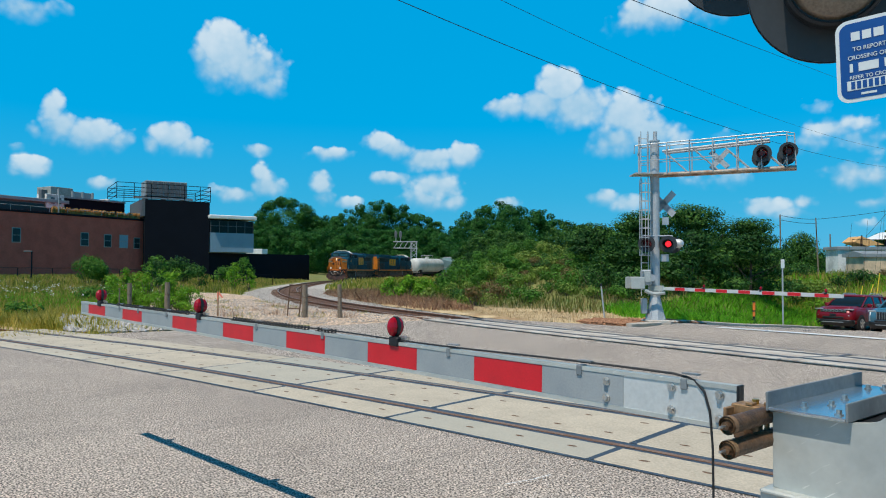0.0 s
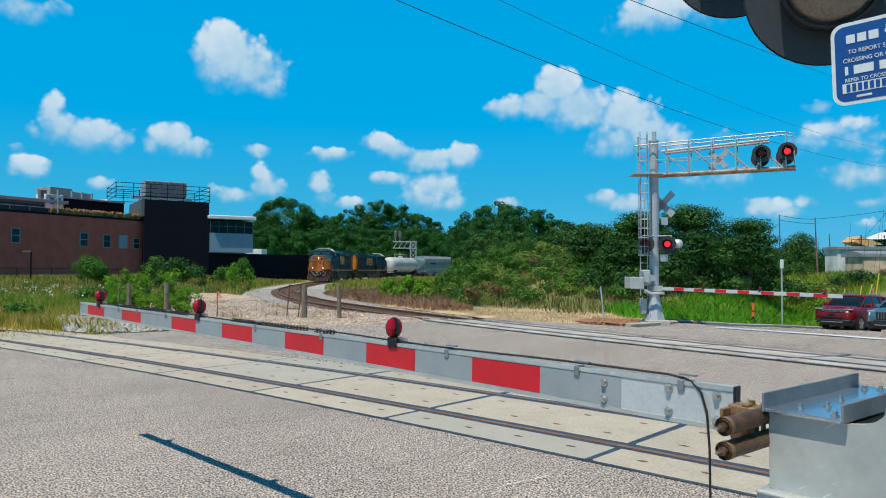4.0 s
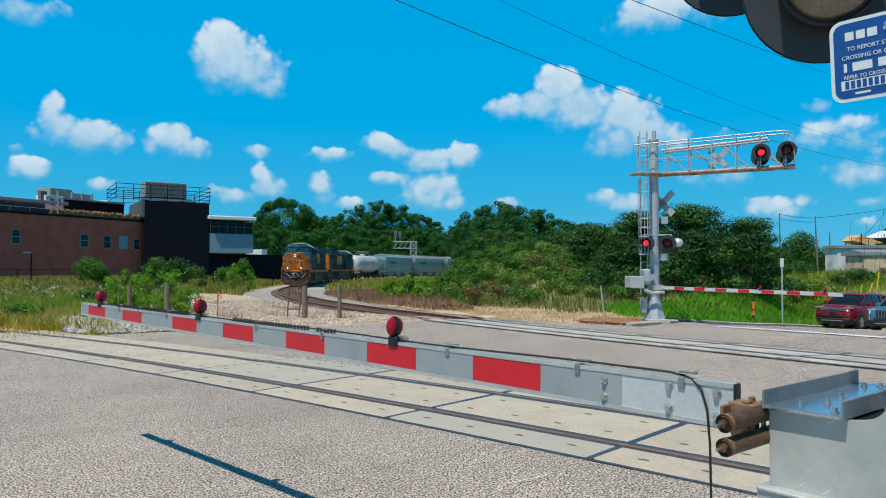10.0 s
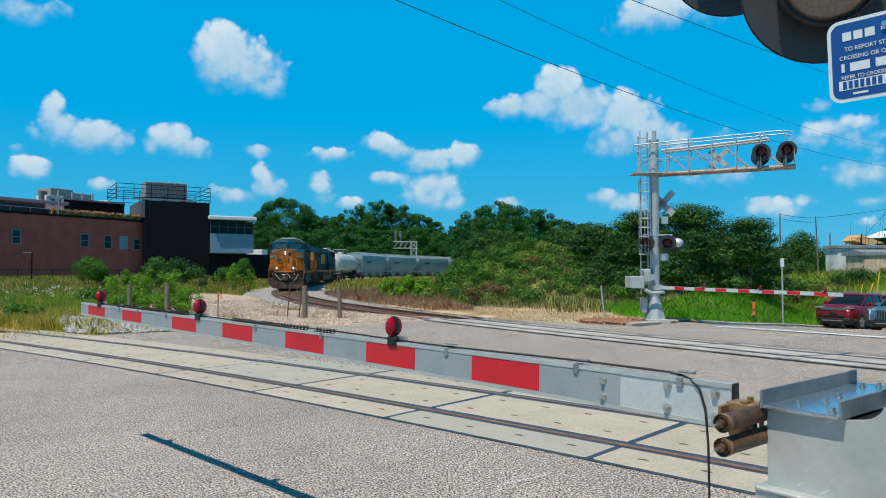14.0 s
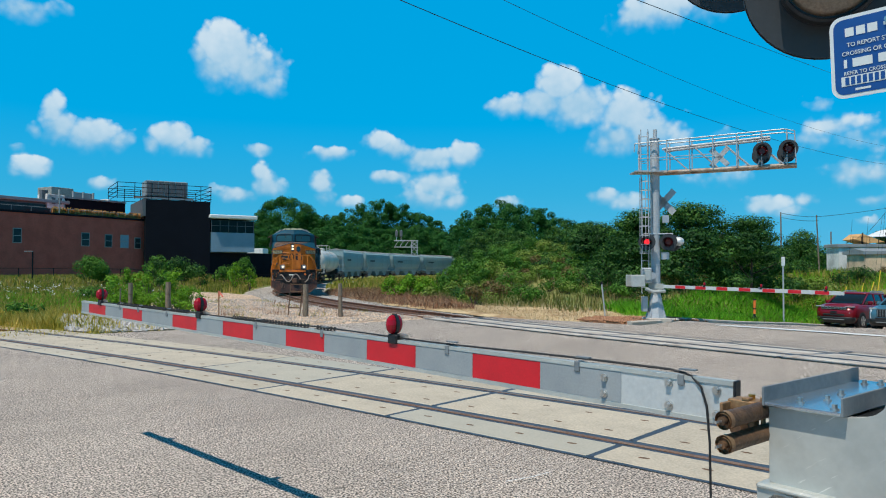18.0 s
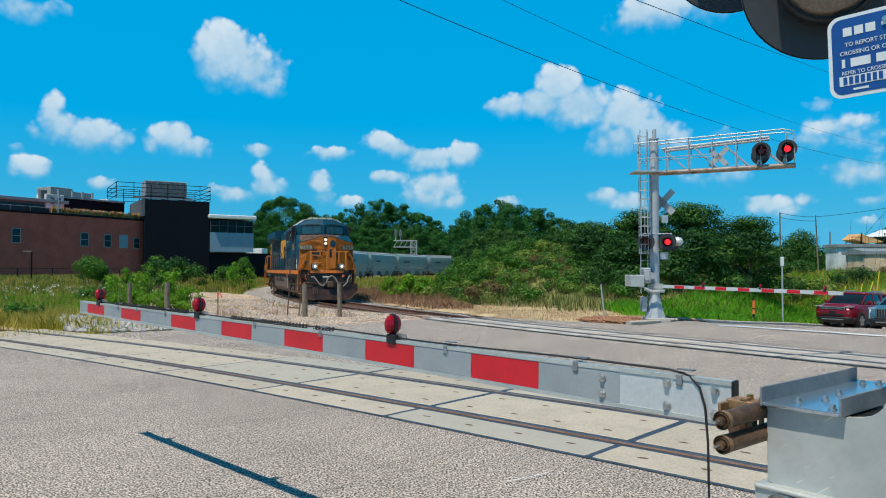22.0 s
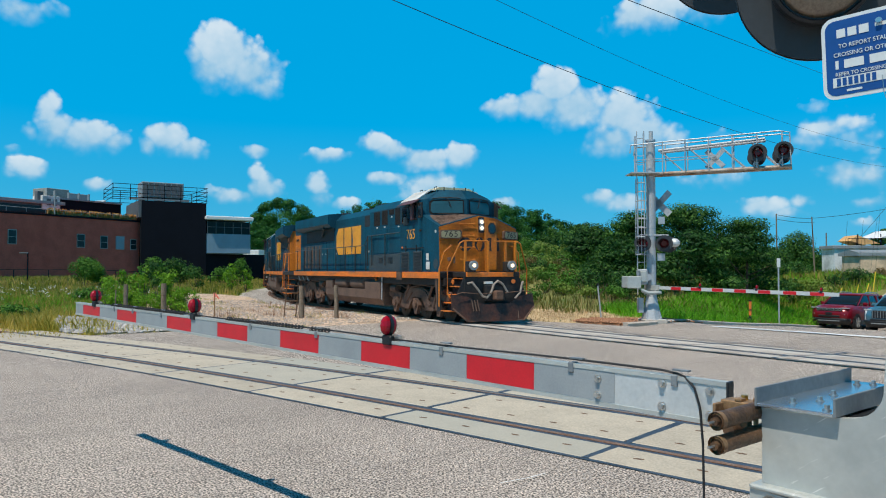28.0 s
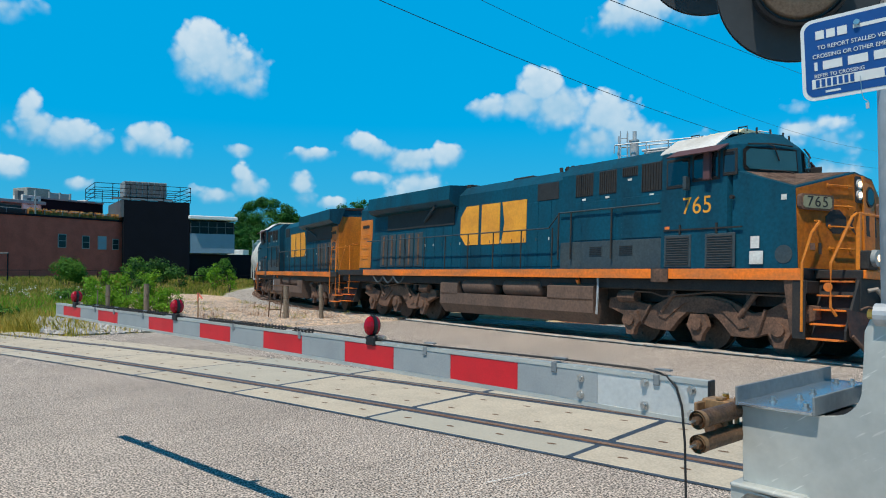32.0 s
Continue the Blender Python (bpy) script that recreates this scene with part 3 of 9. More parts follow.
# The far edge of the asphalt.
ROAD_EDGE = [(-60, 10), (-30, 12.5), (-11.15, 18.0), (-8.6, 20.2), (-5.8, 21.9), (-2.6, 23.6), (0.6, 25.2), (1.6, 26.2), (4.2, 24.6), (6.2, 22.6), (8.6, 25.2), (17.5, 33.9), (22, 38.8), (40, 57.5), (60, 76)]


def level(s):
    """How far the track has lost its cant: 0 on the crossing, 1 past the road."""
    return smooth(s, 11, 17)


def land(X, Y):
    """Height of the ground: level by the road, a bank on the inside of the curve, the far track's cant, low rises behind."""
    X, Y = np.asarray(X, float), np.asarray(Y, float)
    s, off = MAIN.near(X, Y)
    z = sag(Y)
    z = z + CANT * ramp(off, (-0.75, 0), (0.75, 1), (1.4, 1), (4, 0)) + CANT * level(s) * ramp(off, (-4, 0), (-1.4, 1), (-0.75, 1), (0.75, 0))
    inner = -off
    bank = smooth(inner, 4, 24) * smooth(Y, 26, 46) * (1 - 0.75 * smooth(s, 95, 170)) * (1 - smooth(X, 14, 24) * (1 - smooth(Y, 45, 60)))
    bank = bank * smooth(Y - np.interp(X, *zip(*ROAD_EDGE)), 1.0, 8.0)
    bank = bank * (1 - 0.8 * smooth(X, 31, 36)) * smooth(X / np.maximum(Y, 1) * 50, -0.5, 8.5)
    z = z + bank * (2.7 + 0.5 * np.sin(X * 0.31 + Y * 0.12))
    q = ((X - 8) + (Y - 24)) * 0.707
    z = z - 0.98 * np.clip(q / 15.0, 0, 1.15) * smooth(X, 7.5, 10) * smooth(Y, 16, 22)
    z = z + smooth(q, 13, 30) * smooth(X - 0.75 * Y, -14, -6) * smooth(Y, 36, 50) * 1.7
    z = z + 0.75 * smooth(Y, 42, 72) * smooth(-X, 20, 38)
    z = z + 5.0 * smooth(np.hypot(X, Y), 240, 420)
    return z - 0.045 * (np.sin(X * 1.7) * np.sin(Y * 1.3)) * smooth(np.abs(off), 4, 9) * smooth(Y, 27, 34)


def sheet(name, xs, ys, keep, material, lift=0.0, label="", category="", dip=0.0):
    """A grid laid on the land where keep(x, y) holds."""
    X, Y = np.meshgrid(xs, ys, indexing="ij")
    s, off = MAIN.near(X, Y)
    Z = land(X, Y) + lift - dip * (1 - smooth(np.abs(off), 2.6, 4.2))
    idx = np.arange(X.size).reshape(X.shape)
    cx, cy = (X[:-1, :-1] + X[1:, 1:]) / 2, (Y[:-1, :-1] + Y[1:, 1:]) / 2
    ok = keep(cx, cy)
    faces = [(int(idx[i, j]), int(idx[i + 1, j]), int(idx[i + 1, j + 1]), int(idx[i, j + 1])) for i, j in zip(*np.nonzero(ok))]
    ob = raw(name, np.stack([X.ravel(), Y.ravel(), Z.ravel()], 1), faces, material, kind="structure", label=label, category=category)
    ob.data.shade_smooth()
    bm = bmesh.new()
    bm.from_mesh(ob.data)
    bmesh.ops.delete(bm, geom=[v for v in bm.verts if not v.link_faces], context="VERTS")
    bm.to_mesh(ob.data)
    bm.free()
    return ob


def grow(lo, hi, fine_lo, fine_hi, fine, n):
    """Grid lines: even in the middle, widening outwards."""
    mid = np.arange(fine_lo, fine_hi + fine / 2, fine)
    left = fine_lo - (fine_lo - lo) * (np.linspace(0, 1, n) ** 2.2)[1:][::-1]
    right = fine_hi + (hi - fine_hi) * (np.linspace(0, 1, n) ** 2.2)[1:]
    return np.concatenate([left, mid, right])


# Grass and soil out to the horizon. The road, drive and banks lie on it.
sheet("ground", grow(-2500, 2500, -60, 90, 1.5, 14), grow(-600, 3500, -20, 160, 1.5, 14), lambda x, y: np.ones_like(x, bool), M["soil"], -0.06,
      "green and dry weedy ground beside the railway", "ground", 0.3)



def road_mesh():
    """Asphalt round both crossings: a strip mesh from behind the camera to its far edge, laid on the land."""
    verts, faces = [], []
    ex, ey = zip(*ROAD_EDGE)
    xs = np.unique(np.concatenate([np.arange(-60, 60.1, 2.5), np.arange(-14, 26, 0.4), ex]))
    ts = np.concatenate([[0], np.linspace(0.35, 1, 42)])
    for x in xs:
        far = float(np.interp(x, ex, ey))
        for t in ts:
            y = -22 + (far + 22) * t
            verts.append((x, y, float(land(x, y))))
    n = len(ts)
    for i in range(len(xs) - 1):
        for j in range(n - 1):
            faces.append((i * n + j, (i + 1) * n + j, (i + 1) * n + j + 1, i * n + j + 1))
    ob = raw("road", verts, faces, M["asphalt"], kind="structure", label="worn light grey-brown asphalt road at the crossing", category="road")
    ob.data.shade_smooth()
    return ob


road = road_mesh()


def strip(name, line, s0, s1, step, offs, lifts, material, label="", category="", kind="structure", parent=None):
    """A band along a track line; offs and lifts give its cross section."""
    ss = np.arange(s0, s1 + step / 2, step)
    verts, faces = [], []
    for s in ss:
        for o, l in zip(offs, lifts):
            x, y, _ = line.at(s, o)
            verts.append((x, y, float(land(x, y)) + l))
    n = len(offs)
    for i in range(len(ss) - 1):
        for j in range(n - 1):
            faces.append((i * n + j, i * n + j + 1, (i + 1) * n + j + 1, (i + 1) * n + j))
    ob = raw(name, verts, faces, material, parent, kind, label, category)
    return ob


def seat(line, s, off=0.0):
    """Pose on a track line: x along it, y to the left, on the land and leaning with the cant."""
    x, y, h = line.at(s, off)
    return Matrix.Translation((x, y, float(land(x, y)))) @ Matrix.Rotation(h, 4, "Z")


RAIL_OUT = [(-0.035, 0.0), (-0.037, -0.03), (-0.01, -0.045), (-0.01, -0.14), (-0.07, -0.165), (0.07, -0.165), (0.01, -0.14), (0.01, -0.045), (0.037, -0.03), (0.035, 0.0)]


def rail(name, line, off, s0, s1, step, lift, parent, head="railhead"):
    """One running rail: rusty web and foot, bright head."""
    ss = np.arange(s0, s1 + step / 2, step)
    verts, faces = [], []
    for s in ss:
        x, y, h = line.at(s, off)
        z = float(land(x, y)) + lift
        for u, v in RAIL_OUT:
            verts.append((x - u * math.sin(h), y + u * math.cos(h), z + v))
    n = len(RAIL_OUT)
    for i in range(len(ss) - 1):
        for j in range(n):
            faces.append((i * n + j, i * n + (j + 1) % n, (i + 1) * n + (j + 1) % n, (i + 1) * n + j))
    ob = raw(name, verts, faces, M["rail"], parent)
    ob.data.materials.append(M[head])
    for p in ob.data.polygons:
        if p.index % n == n - 1:
            p.material_index = 1
    return ob


main_track = thing("railway_track", pose(0, 0, 0), "curving main railway track with rusty rails on wooden ties", "railway track", kind="structure")
side_track = thing("railway_track", pose(0, 0, 0), "side railway track set flush in concrete crossing panels", "railway track", kind="structure")
for off in (-GAUGE / 2, GAUGE / 2):
    rail("rail", MAIN, off, -50, 230, 1.0, 0.012, main_track)
    rail("rail", SIDE, off, -22, 45, 1.0, 0.014, side_track, "rusthead" if off > 0 else "railhead")

# Ballast and ties of the main line beyond the road, and of the side track past the crossing.
strip("ballast_shoulder", MAIN, 14.1, 235, 1.5, (-4.0, -2.9, -1.6, -0.75, 0.75, 1.6, 3.0, 4.2), (-0.26, -0.17, -0.15, -0.17, -0.17, -0.15, -0.15, -0.28), M["ballast"], "pale grey crushed stone ballast under the track", "ballast")
strip("track_bed", MAIN, 14.2, 120, 1.5, (-1.35, -0.85, 0.0, 0.85, 1.35), (-0.135, -0.13, -0.125, -0.13, -0.135), M["bed"], "rust-stained brown ballast between the rails", "ballast")
strip("ballast_shoulder", SIDE, 17.6, 45, 1.5, (-2.4, -1.5, -0.7, 0.7, 1.5, 2.4), (-0.1, -0.05, -0.06, -0.06, -0.05, -0.1), M["dry"], "weedy brown ballast under the side track", "ballast")
tie_mesh = None
for line, owner, lo, hi in ((MAIN, main_track, 14.3, 100.0), (SIDE, side_track, 18.0, 30.0)):
    for s in np.arange(lo, hi, 0.55):
        if tie_mesh is None:
            tie = part("tie", box(-0.115, 0.115, -1.3, 1.3, -0.2, -0.03), M["tie"], owner)
            tie_mesh = tie.data
        else:
            tie = new("tie", tie_mesh)
            tie.parent = owner
        tie.matrix_basis = seat(line, float(s)) @ pose(0, 0, -0.07 if line is MAIN else -0.06, math.degrees(math.atan(CANT / 1.5)) * float(1 - level(s)) if line is MAIN else 0)

# ---- concrete crossing panels, kerb, road paint ----
def panel_mesh(name, length, w0, w1, z=0.012):
    bm = box(0.04, length - 0.04, w0, w1, -0.1, z, 0.008)
    return bm


def crossing(line, owner, s_lo, count, length, mats, field, holes, z=0.014):
    """Gauge and field panels between and beside the rails, with rubber flangeway strips."""
    g = GAUGE / 2
    lanes = [(-g + 0.15, g - 0.15, "gauge_panel"), (g + 0.115, g + 0.1 + field, "field_panel"), (-g - 0.1 - field, -g - 0.115, "field_panel")]
    datas = {}
    for k in range(count):
        s = s_lo + k * length
        for li, (a, b, nm) in enumerate(lanes):
            if li not in datas:
                ob = part(nm, panel_mesh(nm, length, a, b, z), mats, owner)
                datas[li] = ob.data
            else:
                ob = new(nm, datas[li])
                ob.parent = owner
            m = seat(line, s + length / 2) @ pose(-length / 2, 0, 0)
            if line is MAIN:
                m = seat(line, s + length / 2) @ pose(-length / 2, 0, 0, math.degrees(math.atan(CANT / 1.5)))
            ob.matrix_basis = m
            if holes:
                for u in (0.14, 0.38, 0.62, 0.86):
                    for v in ((0.22, 0.78) if li == 0 else (0.5,)):
                        hm = m @ pose(u * length + random.uniform(-0.05, 0.05), a + (b - a) * v + random.uniform(-0.02, 0.02), z + 0.001, 0, 0, random.uniform(-12, 12))
                        sk = bpy.data.objects.get("lag_socket")
                        if sk is None:
                            bm = bmesh.new()
                            bmesh.ops.create_circle(bm, cap_ends=True, segments=10, radius=0.045, matrix=Matrix.Diagonal((1.25, 0.55, 1, 1)))
                            sk = part("lag_socket", bm, M["hole"], owner)
                        else:
                            sk = new("lag_socket", sk.data)
                            sk.parent = owner
                        sk.matrix_basis = hm
    s0, s1 = s_lo - 0.05, s_lo + count * length + 0.05
    lift = 0.008 if line is SIDE else 0.024
    for a, b in ((-g - 0.115, -g - 0.038), (-g + 0.038, -g + 0.15), (g - 0.15, g - 0.038), (g + 0.038, g + 0.115), (g + 0.1 + field, g + 0.16 + field), (-g - 0.16 - field, -g - 0.1 - field)):
        strip("rubber_strip", line, s0, s1, 0.7, (a, b), (lift, lift), M["rubber"], parent=owner, kind="")
    for k in range(count + 1):
        s = s_lo + k * length
        for a, b, nm in lanes:
            strip("rubber_strip", line, s - 0.045, s + 0.046, 0.09, (a, b), (lift + 0.003, lift + 0.003), M["rubber"], parent=owner, kind="")


crossing(SIDE, side_track, 1.35 - 2.73 * 3, 10, 2.73, M["concrete"], 0.56, True)
crossing(MAIN, main_track, -14.6, 11, 2.6, M["concrete_far"], 0.5, False, 0.02)


def kerb_run():
    pts = [(6.0, 22.9), (7.0, 23.6), (8.6, 25.3), (12.0, 28.65), (17.5, 34.05), (22, 38.95), (40, 57.6)]
    th = thing("kerb", pose(0, 0, 0), "low worn concrete kerb along the grass verge", "kerb", kind="structure")
    for (x0, y0), (x1, y1) in zip(pts, pts[1:]):
        n = max(1, int(math.hypot(x1 - x0, y1 - y0) / 2.4))
        for i in range(n):
            a, b = i / n, (i + 1) / n
            p, q = Vector((x0 + (x1 - x0) * a, y0 + (y1 - y0) * a, 0)), Vector((x0 + (x1 - x0) * b, y0 + (y1 - y0) * b, 0))
            p.z, q.z = float(land(p.x, p.y)), float(land(q.x, q.y))
            side = Vector((-(q.y - p.y), q.x - p.x, 0)).normalized() * 0.22
            bm = bmesh.new()
            sec = []
            for c in (p, q):
                sec.append([bm.verts.new(c + Vector((0, 0, -0.1))), bm.verts.new(c + Vector((0, 0, 0.07))), bm.verts.new(c + side * 0.25 + Vector((0, 0, 0.1))), bm.verts.new(c + side + Vector((0, 0, 0.1))), bm.verts.new(c + side + Vector((0, 0, -0.1)))])
            for k in range(5):
                bm.faces.new((sec[0][k], sec[0][(k + 1) % 5], sec[1][(k + 1) % 5], sec[1][k]))
            bm.faces.new(sec[0]), bm.faces.new(sec[1][::-1])
            part("kerb_stone", bm, M["kerb"], th)


kerb_run()


def paint(name, pts, width, material, label):
    """A painted line on the road."""
    verts, faces = [], []
    dense = []
    for (x0, y0), (x1, y1) in zip(pts, pts[1:]):
        for t in np.linspace(0, 1, 12)[:-1]:
            dense.append((x0 + (x1 - x0) * t, y0 + (y1 - y0) * t))
    dense.append(pts[-1])
    for i, (x, y) in enumerate(dense):
        a, b = dense[max(i - 1, 0)], dense[min(i + 1, len(dense) - 1)]
        d = Vector((b[0] - a[0], b[1] - a[1])).normalized()
        for s in (-1, 1):
            X, Y = x - s * d.y * width / 2, y + s * d.x * width / 2
            verts.append((X, Y, float(land(X, Y)) + 0.02))
    for i in range(len(dense) - 1):
        faces.append((2 * i, 2 * i + 1, 2 * i + 3, 2 * i + 2))
    raw(name, verts, faces, material, kind="structure", label=label, category="road marking")


paint("road_line", [(8.6, 22.6), (11.5, 18.6), (14.5, 14.4)], 0.42, M["line"], "white painted edge line on the road")
paint("road_line", [(11.45, 18.5), (15.5, 17.2)], 0.16, M["line_y"], "yellow painted centre line on the road")

paint("chalk_mark", [(0.49, 5.85), (0.72, 5.98), (0.89, 6.12)], 0.012, M["line"], "short white chalk stroke on the asphalt")

# gravel drive and dry verge beside the curve
def patch(name, pts, material, label, category, lift=-0.03):
    """A flat piece of ground cover with an uneven rim."""
    c = Vector((sum(p[0] for p in pts) / len(pts), sum(p[1] for p in pts) / len(pts)))
    rim = []
    n = len(pts)
    for i in range(n):
        p, q = Vector(pts[i]), Vector(pts[(i + 1) % n])
        for t in np.linspace(0, 1, 9)[:-1]:
            v = p.lerp(q, t)
            rim.append(v + (v - c).normalized() * noise.noise(Vector((v.x * 0.9, v.y * 0.9, 3))) * 0.55)
    verts, faces = [], []
    rings = [1.0, 0.93, 0.85, 0.7, 0.55, 0.4, 0.25, 0.1]
    for k in rings:
        for v in rim:
            w = c.lerp(v, k)
            verts.append((w.x, w.y, float(land(w.x, w.y)) + (lift if k < 1 else -0.09)))
    m = len(rim)
    for r in range(len(rings) - 1):
        for i in range(m):
            faces.append((r * m + i, r * m + (i + 1) % m, (r + 1) * m + (i + 1) % m, (r + 1) * m + i))
    faces.append(tuple((len(rings) - 1) * m + i for i in range(m)))
    ob = raw(name, verts, faces, material, kind="structure", label=label, category=category)
    ob.data.shade_smooth()
    return ob


patch("gravel_drive", [(-9.5, 21), (-3.5, 24.2), (0.5, 26.0), (-1.8, 28.0), (-5.6, 33), (-9.6, 40), (-13.2, 50), (-17.0, 56), (-22, 60), (-19, 48), (-15.5, 38), (-13.4, 31), (-11.5, 25)], M["gravel"], "pale beige gravel drive beside the track", "gravel")
patch("dry_verge", [(2.6, 26.4), (4.4, 25.0), (6.6, 23.6), (8.2, 25.2), (9.5, 27.5), (6.5, 31), (2.2, 35.5), (-1.6, 42), (-4.6, 50), (-3.2, 38), (0.4, 30)], M["dry"], "straw-coloured dry grass verge", "verge", -0.02)
patch("mulch_bed", [(4.6, 25.2), (6.0, 23.6), (7.0, 24.0), (8.0, 24.6), (9.6, 26.2), (8.4, 26.6), (6.6, 26.2), (5.6, 26.6)], M["mulch"], "reddish wood-chip mulch bed behind the kerb", "mulch", 0.02)

# ---- the gate beside the camera ----
ARM0, ARM1 = Vector((1.03, 2.59, 1.25)), Vector((-3.64, 7.2, 1.355))
ARM_AX = (ARM1 - ARM0).normalized()
ARM_M = Matrix.Translation(ARM0) @ Matrix((ARM_AX, Vector((0, 0, 1)).cross(ARM_AX).normalized(), ARM_AX.cross(Vector((0, 0, 1)).cross(ARM_AX)).normalized())).transposed().to_4x4()
ARM_LEN = 6.46


def gate_light(parent, x, z):
    """A two-faced red gate lamp: black foot, dark rim, domed red lenses."""
    foot = part("lamp_foot", box(x - 0.035, x + 0.035, -0.03, 0.03, z - 0.045, z + 0.005, 0.006), M["black"], parent)
    bm = disc(Matrix.Translation((x + 0.012, 0, z + 0.056)) @ Matrix.Diagonal((0.6, 1, 1, 1)) @ Matrix.Rotation(radians(90), 4, "X"), 0.056, 0.02, 24)
    lamp = part("lamp_rim", bm, M["black"], parent)
    for sgn in (-1, 1):
        bm = ball(Matrix.Translation((x + 0.012, sgn * 0.016, z + 0.056)) @ Matrix.Diagonal((0.55, 0.7, 0.98, 1)), 0.053, 12)
        part("lens", bm, M["lens_red"], lamp, "red moulded lens")
    part("cable_gland", rod((x - 0.02, -0.012, z - 0.0), (x - 0.075, -0.012, z - 0.005), 0.013, 10), M["chrome"], parent)
    return foot


def hex_bolt(parent, x, y, z, r=0.016):
    b = part("bolt", disc(Matrix.Translation((x, y, z)) @ Matrix.Rotation(radians(90), 4, "X"), r * 1.5, 0.004, 16), M["chrome"], parent, "zinc-plated bolt")
    part("bolt_head", disc(Matrix.Translation((x, y + 0.008, z)) @ Matrix.Rotation(radians(90), 4, "X"), r, 0.014, 6), M["chrome"], b)


def near_arm():
    th = thing("crossing_gate", ARM_M, "lowered red and silver striped aluminium crossing gate arm with red lamps", "gate arm", "crossing gate arms")

    def hgt(x):
        return 0.072 - 0.019 * x / ARM_LEN
    bm = bmesh.new()
    ends = []
    for x in (0.0, ARM_LEN):
        h = hgt(x)
        ends.append([bm.verts.new((x, y, z)) for y, z in ((-0.014, -h), (0.014, -h), (0.014, h), (-0.014, h))])
    for k in range(4):
        bm.faces.new((ends[0][k], ends[0][(k + 1) % 4], ends[1][(k + 1) % 4], ends[1][k]))
    bm.faces.new(ends[0]), bm.faces.new(ends[1][::-1])
    part("plank", bm, M["alu"], th)
    # lips at the top and bottom edges
    for sgn in (-1, 1):
        bm = bmesh.new()
        ends = []
        for x in (0.0, ARM_LEN):
            h = hgt(x) * sgn
            d = 0.008 * sgn
            ends.append([bm.verts.new((x, y, z)) for y, z in ((-0.019, h - d), (0.019, h - d), (0.019, h + d), (-0.019, h + d))])
        for k in range(4):
            bm.faces.new((ends[0][k], ends[0][(k + 1) % 4], ends[1][(k + 1) % 4], ends[1][k]))
        bm.faces.new(ends[0]), bm.faces.new(ends[1][::-1])
        part("edge_lip", bm, M["alu_light"], th)
    # reflective sheets on both faces
    cuts = [0.452, 0.852, 1.251, 1.647, 2.041, 2.438, 2.845, 3.241, 3.648, 4.046, 4.45, 5.03, 5.438, 5.841, 6.26, 6.446]
    for side, yf in ((1, 0.0145), (-1, -0.0145)):
        for i, (a, b) in enumerate(zip(cuts, cuts[1:])):
            ha, hb = hgt(a) - 0.011, hgt(b) - 0.011
            bm = bmesh.new()
            y2 = yf + side * 0.0015
            lo = [bm.verts.new(p) for p in ((a + 0.001, yf, -ha), (b - 0.001, yf, -hb), (b - 0.001, yf, hb), (a + 0.001, yf, ha))]
            hi = [bm.verts.new(p) for p in ((a + 0.001, y2, -ha), (b - 0.001, y2, -hb), (b - 0.001, y2, hb), (a + 0.001, y2, ha))]
            for k in range(4):
                bm.faces.new((lo[k], lo[(k + 1) % 4], hi[(k + 1) % 4], hi[k]))
            bm.faces.new(hi), bm.faces.new(lo[::-1])
            part("red_stripe" if i % 2 else "silver_stripe", bm, M["refl_red"] if i % 2 else M["refl_grey"], th)
    for x in (1.82, 4.01, 5.97):
        gate_light(th, x, hgt(x) + 0.03)
    # cable along the top, coiled in places, with clips
    pts = [(0.19, 0.0, 0.085)] + [(x, 0.004 * math.sin(x * 5), hgt(x) + 0.02 + 0.004 * math.sin(x * 3.1)) for x in np.arange(0.25, 5.9, 0.12)]
    part("cable", tube(pts, 0.005, 6), M["wire"], th, "black lamp cable")
    for a, b, n in ((2.35, 2.55, 6), (2.62, 3.55, 26), (4.2, 5.6, 34)):
        coil = []
        for k in range(n * 8):
            u = k / (n * 8)
            x = a + (b - a) * u
            coil.append((x, 0.012 * math.cos(k * math.pi / 4), hgt(x) + 0.02 + 0.012 * math.sin(k * math.pi / 4)))
        part("coiled_cable", tube(coil, 0.0045, 5), M["wire"], th)
    for x in (0.2, 0.66, 1.42, 2.46, 3.2, 4.55, 5.1, 5.5):
        h = hgt(x)
        part("cable_clip", box(x - 0.013, x + 0.013, -0.022, 0.024, h - 0.03, h + 0.012, 0.003), M["galv_dark"], th)
        part("cable_clip", box(x - 0.05, x + 0.013, -0.012, 0.012, h + 0.026, h + 0.032), M["galv_dark"], th)
    for x, z in ((0.53, 0.03), (0.53, -0.035), (0.25, 0.045), (0.25, -0.04), (0.065, 0.04), (0.065, -0.045)):
        hex_bolt(th, x, 0.018, z, 0.011)
    part("end_cap", box(-0.006, 0.004, -0.022, 0.022, -0.07, 0.082, 0.002), M["black"], th)
    # the loose lead that hangs from the arm's foot
    lead = [(0.2, 0.0, 0.088), (0.16, 0.015, 0.08), (0.12, 0.022, 0.045), (0.098, 0.024, -0.02), (0.086, 0.024, -0.15), (0.08, 0.024, -0.4), (0.075, 0.024, -0.8), (0.072, 0.024, -1.245)]
    part("hanging_lead", tube(lead, 0.0046, 8), M["wire"], th, "black cable hanging to the ground")
    return th


near_arm()

# The gate's bracket: rollers, tray and side plate, in a frame with x along the tray and y towards the camera's right.
U = Vector((0.778, 0.628, 0))
BRK = Matrix.Translation((1.04, 2.32, 0)) @ Matrix.Rotation(math.atan2(U.y, U.x), 4, "Z")


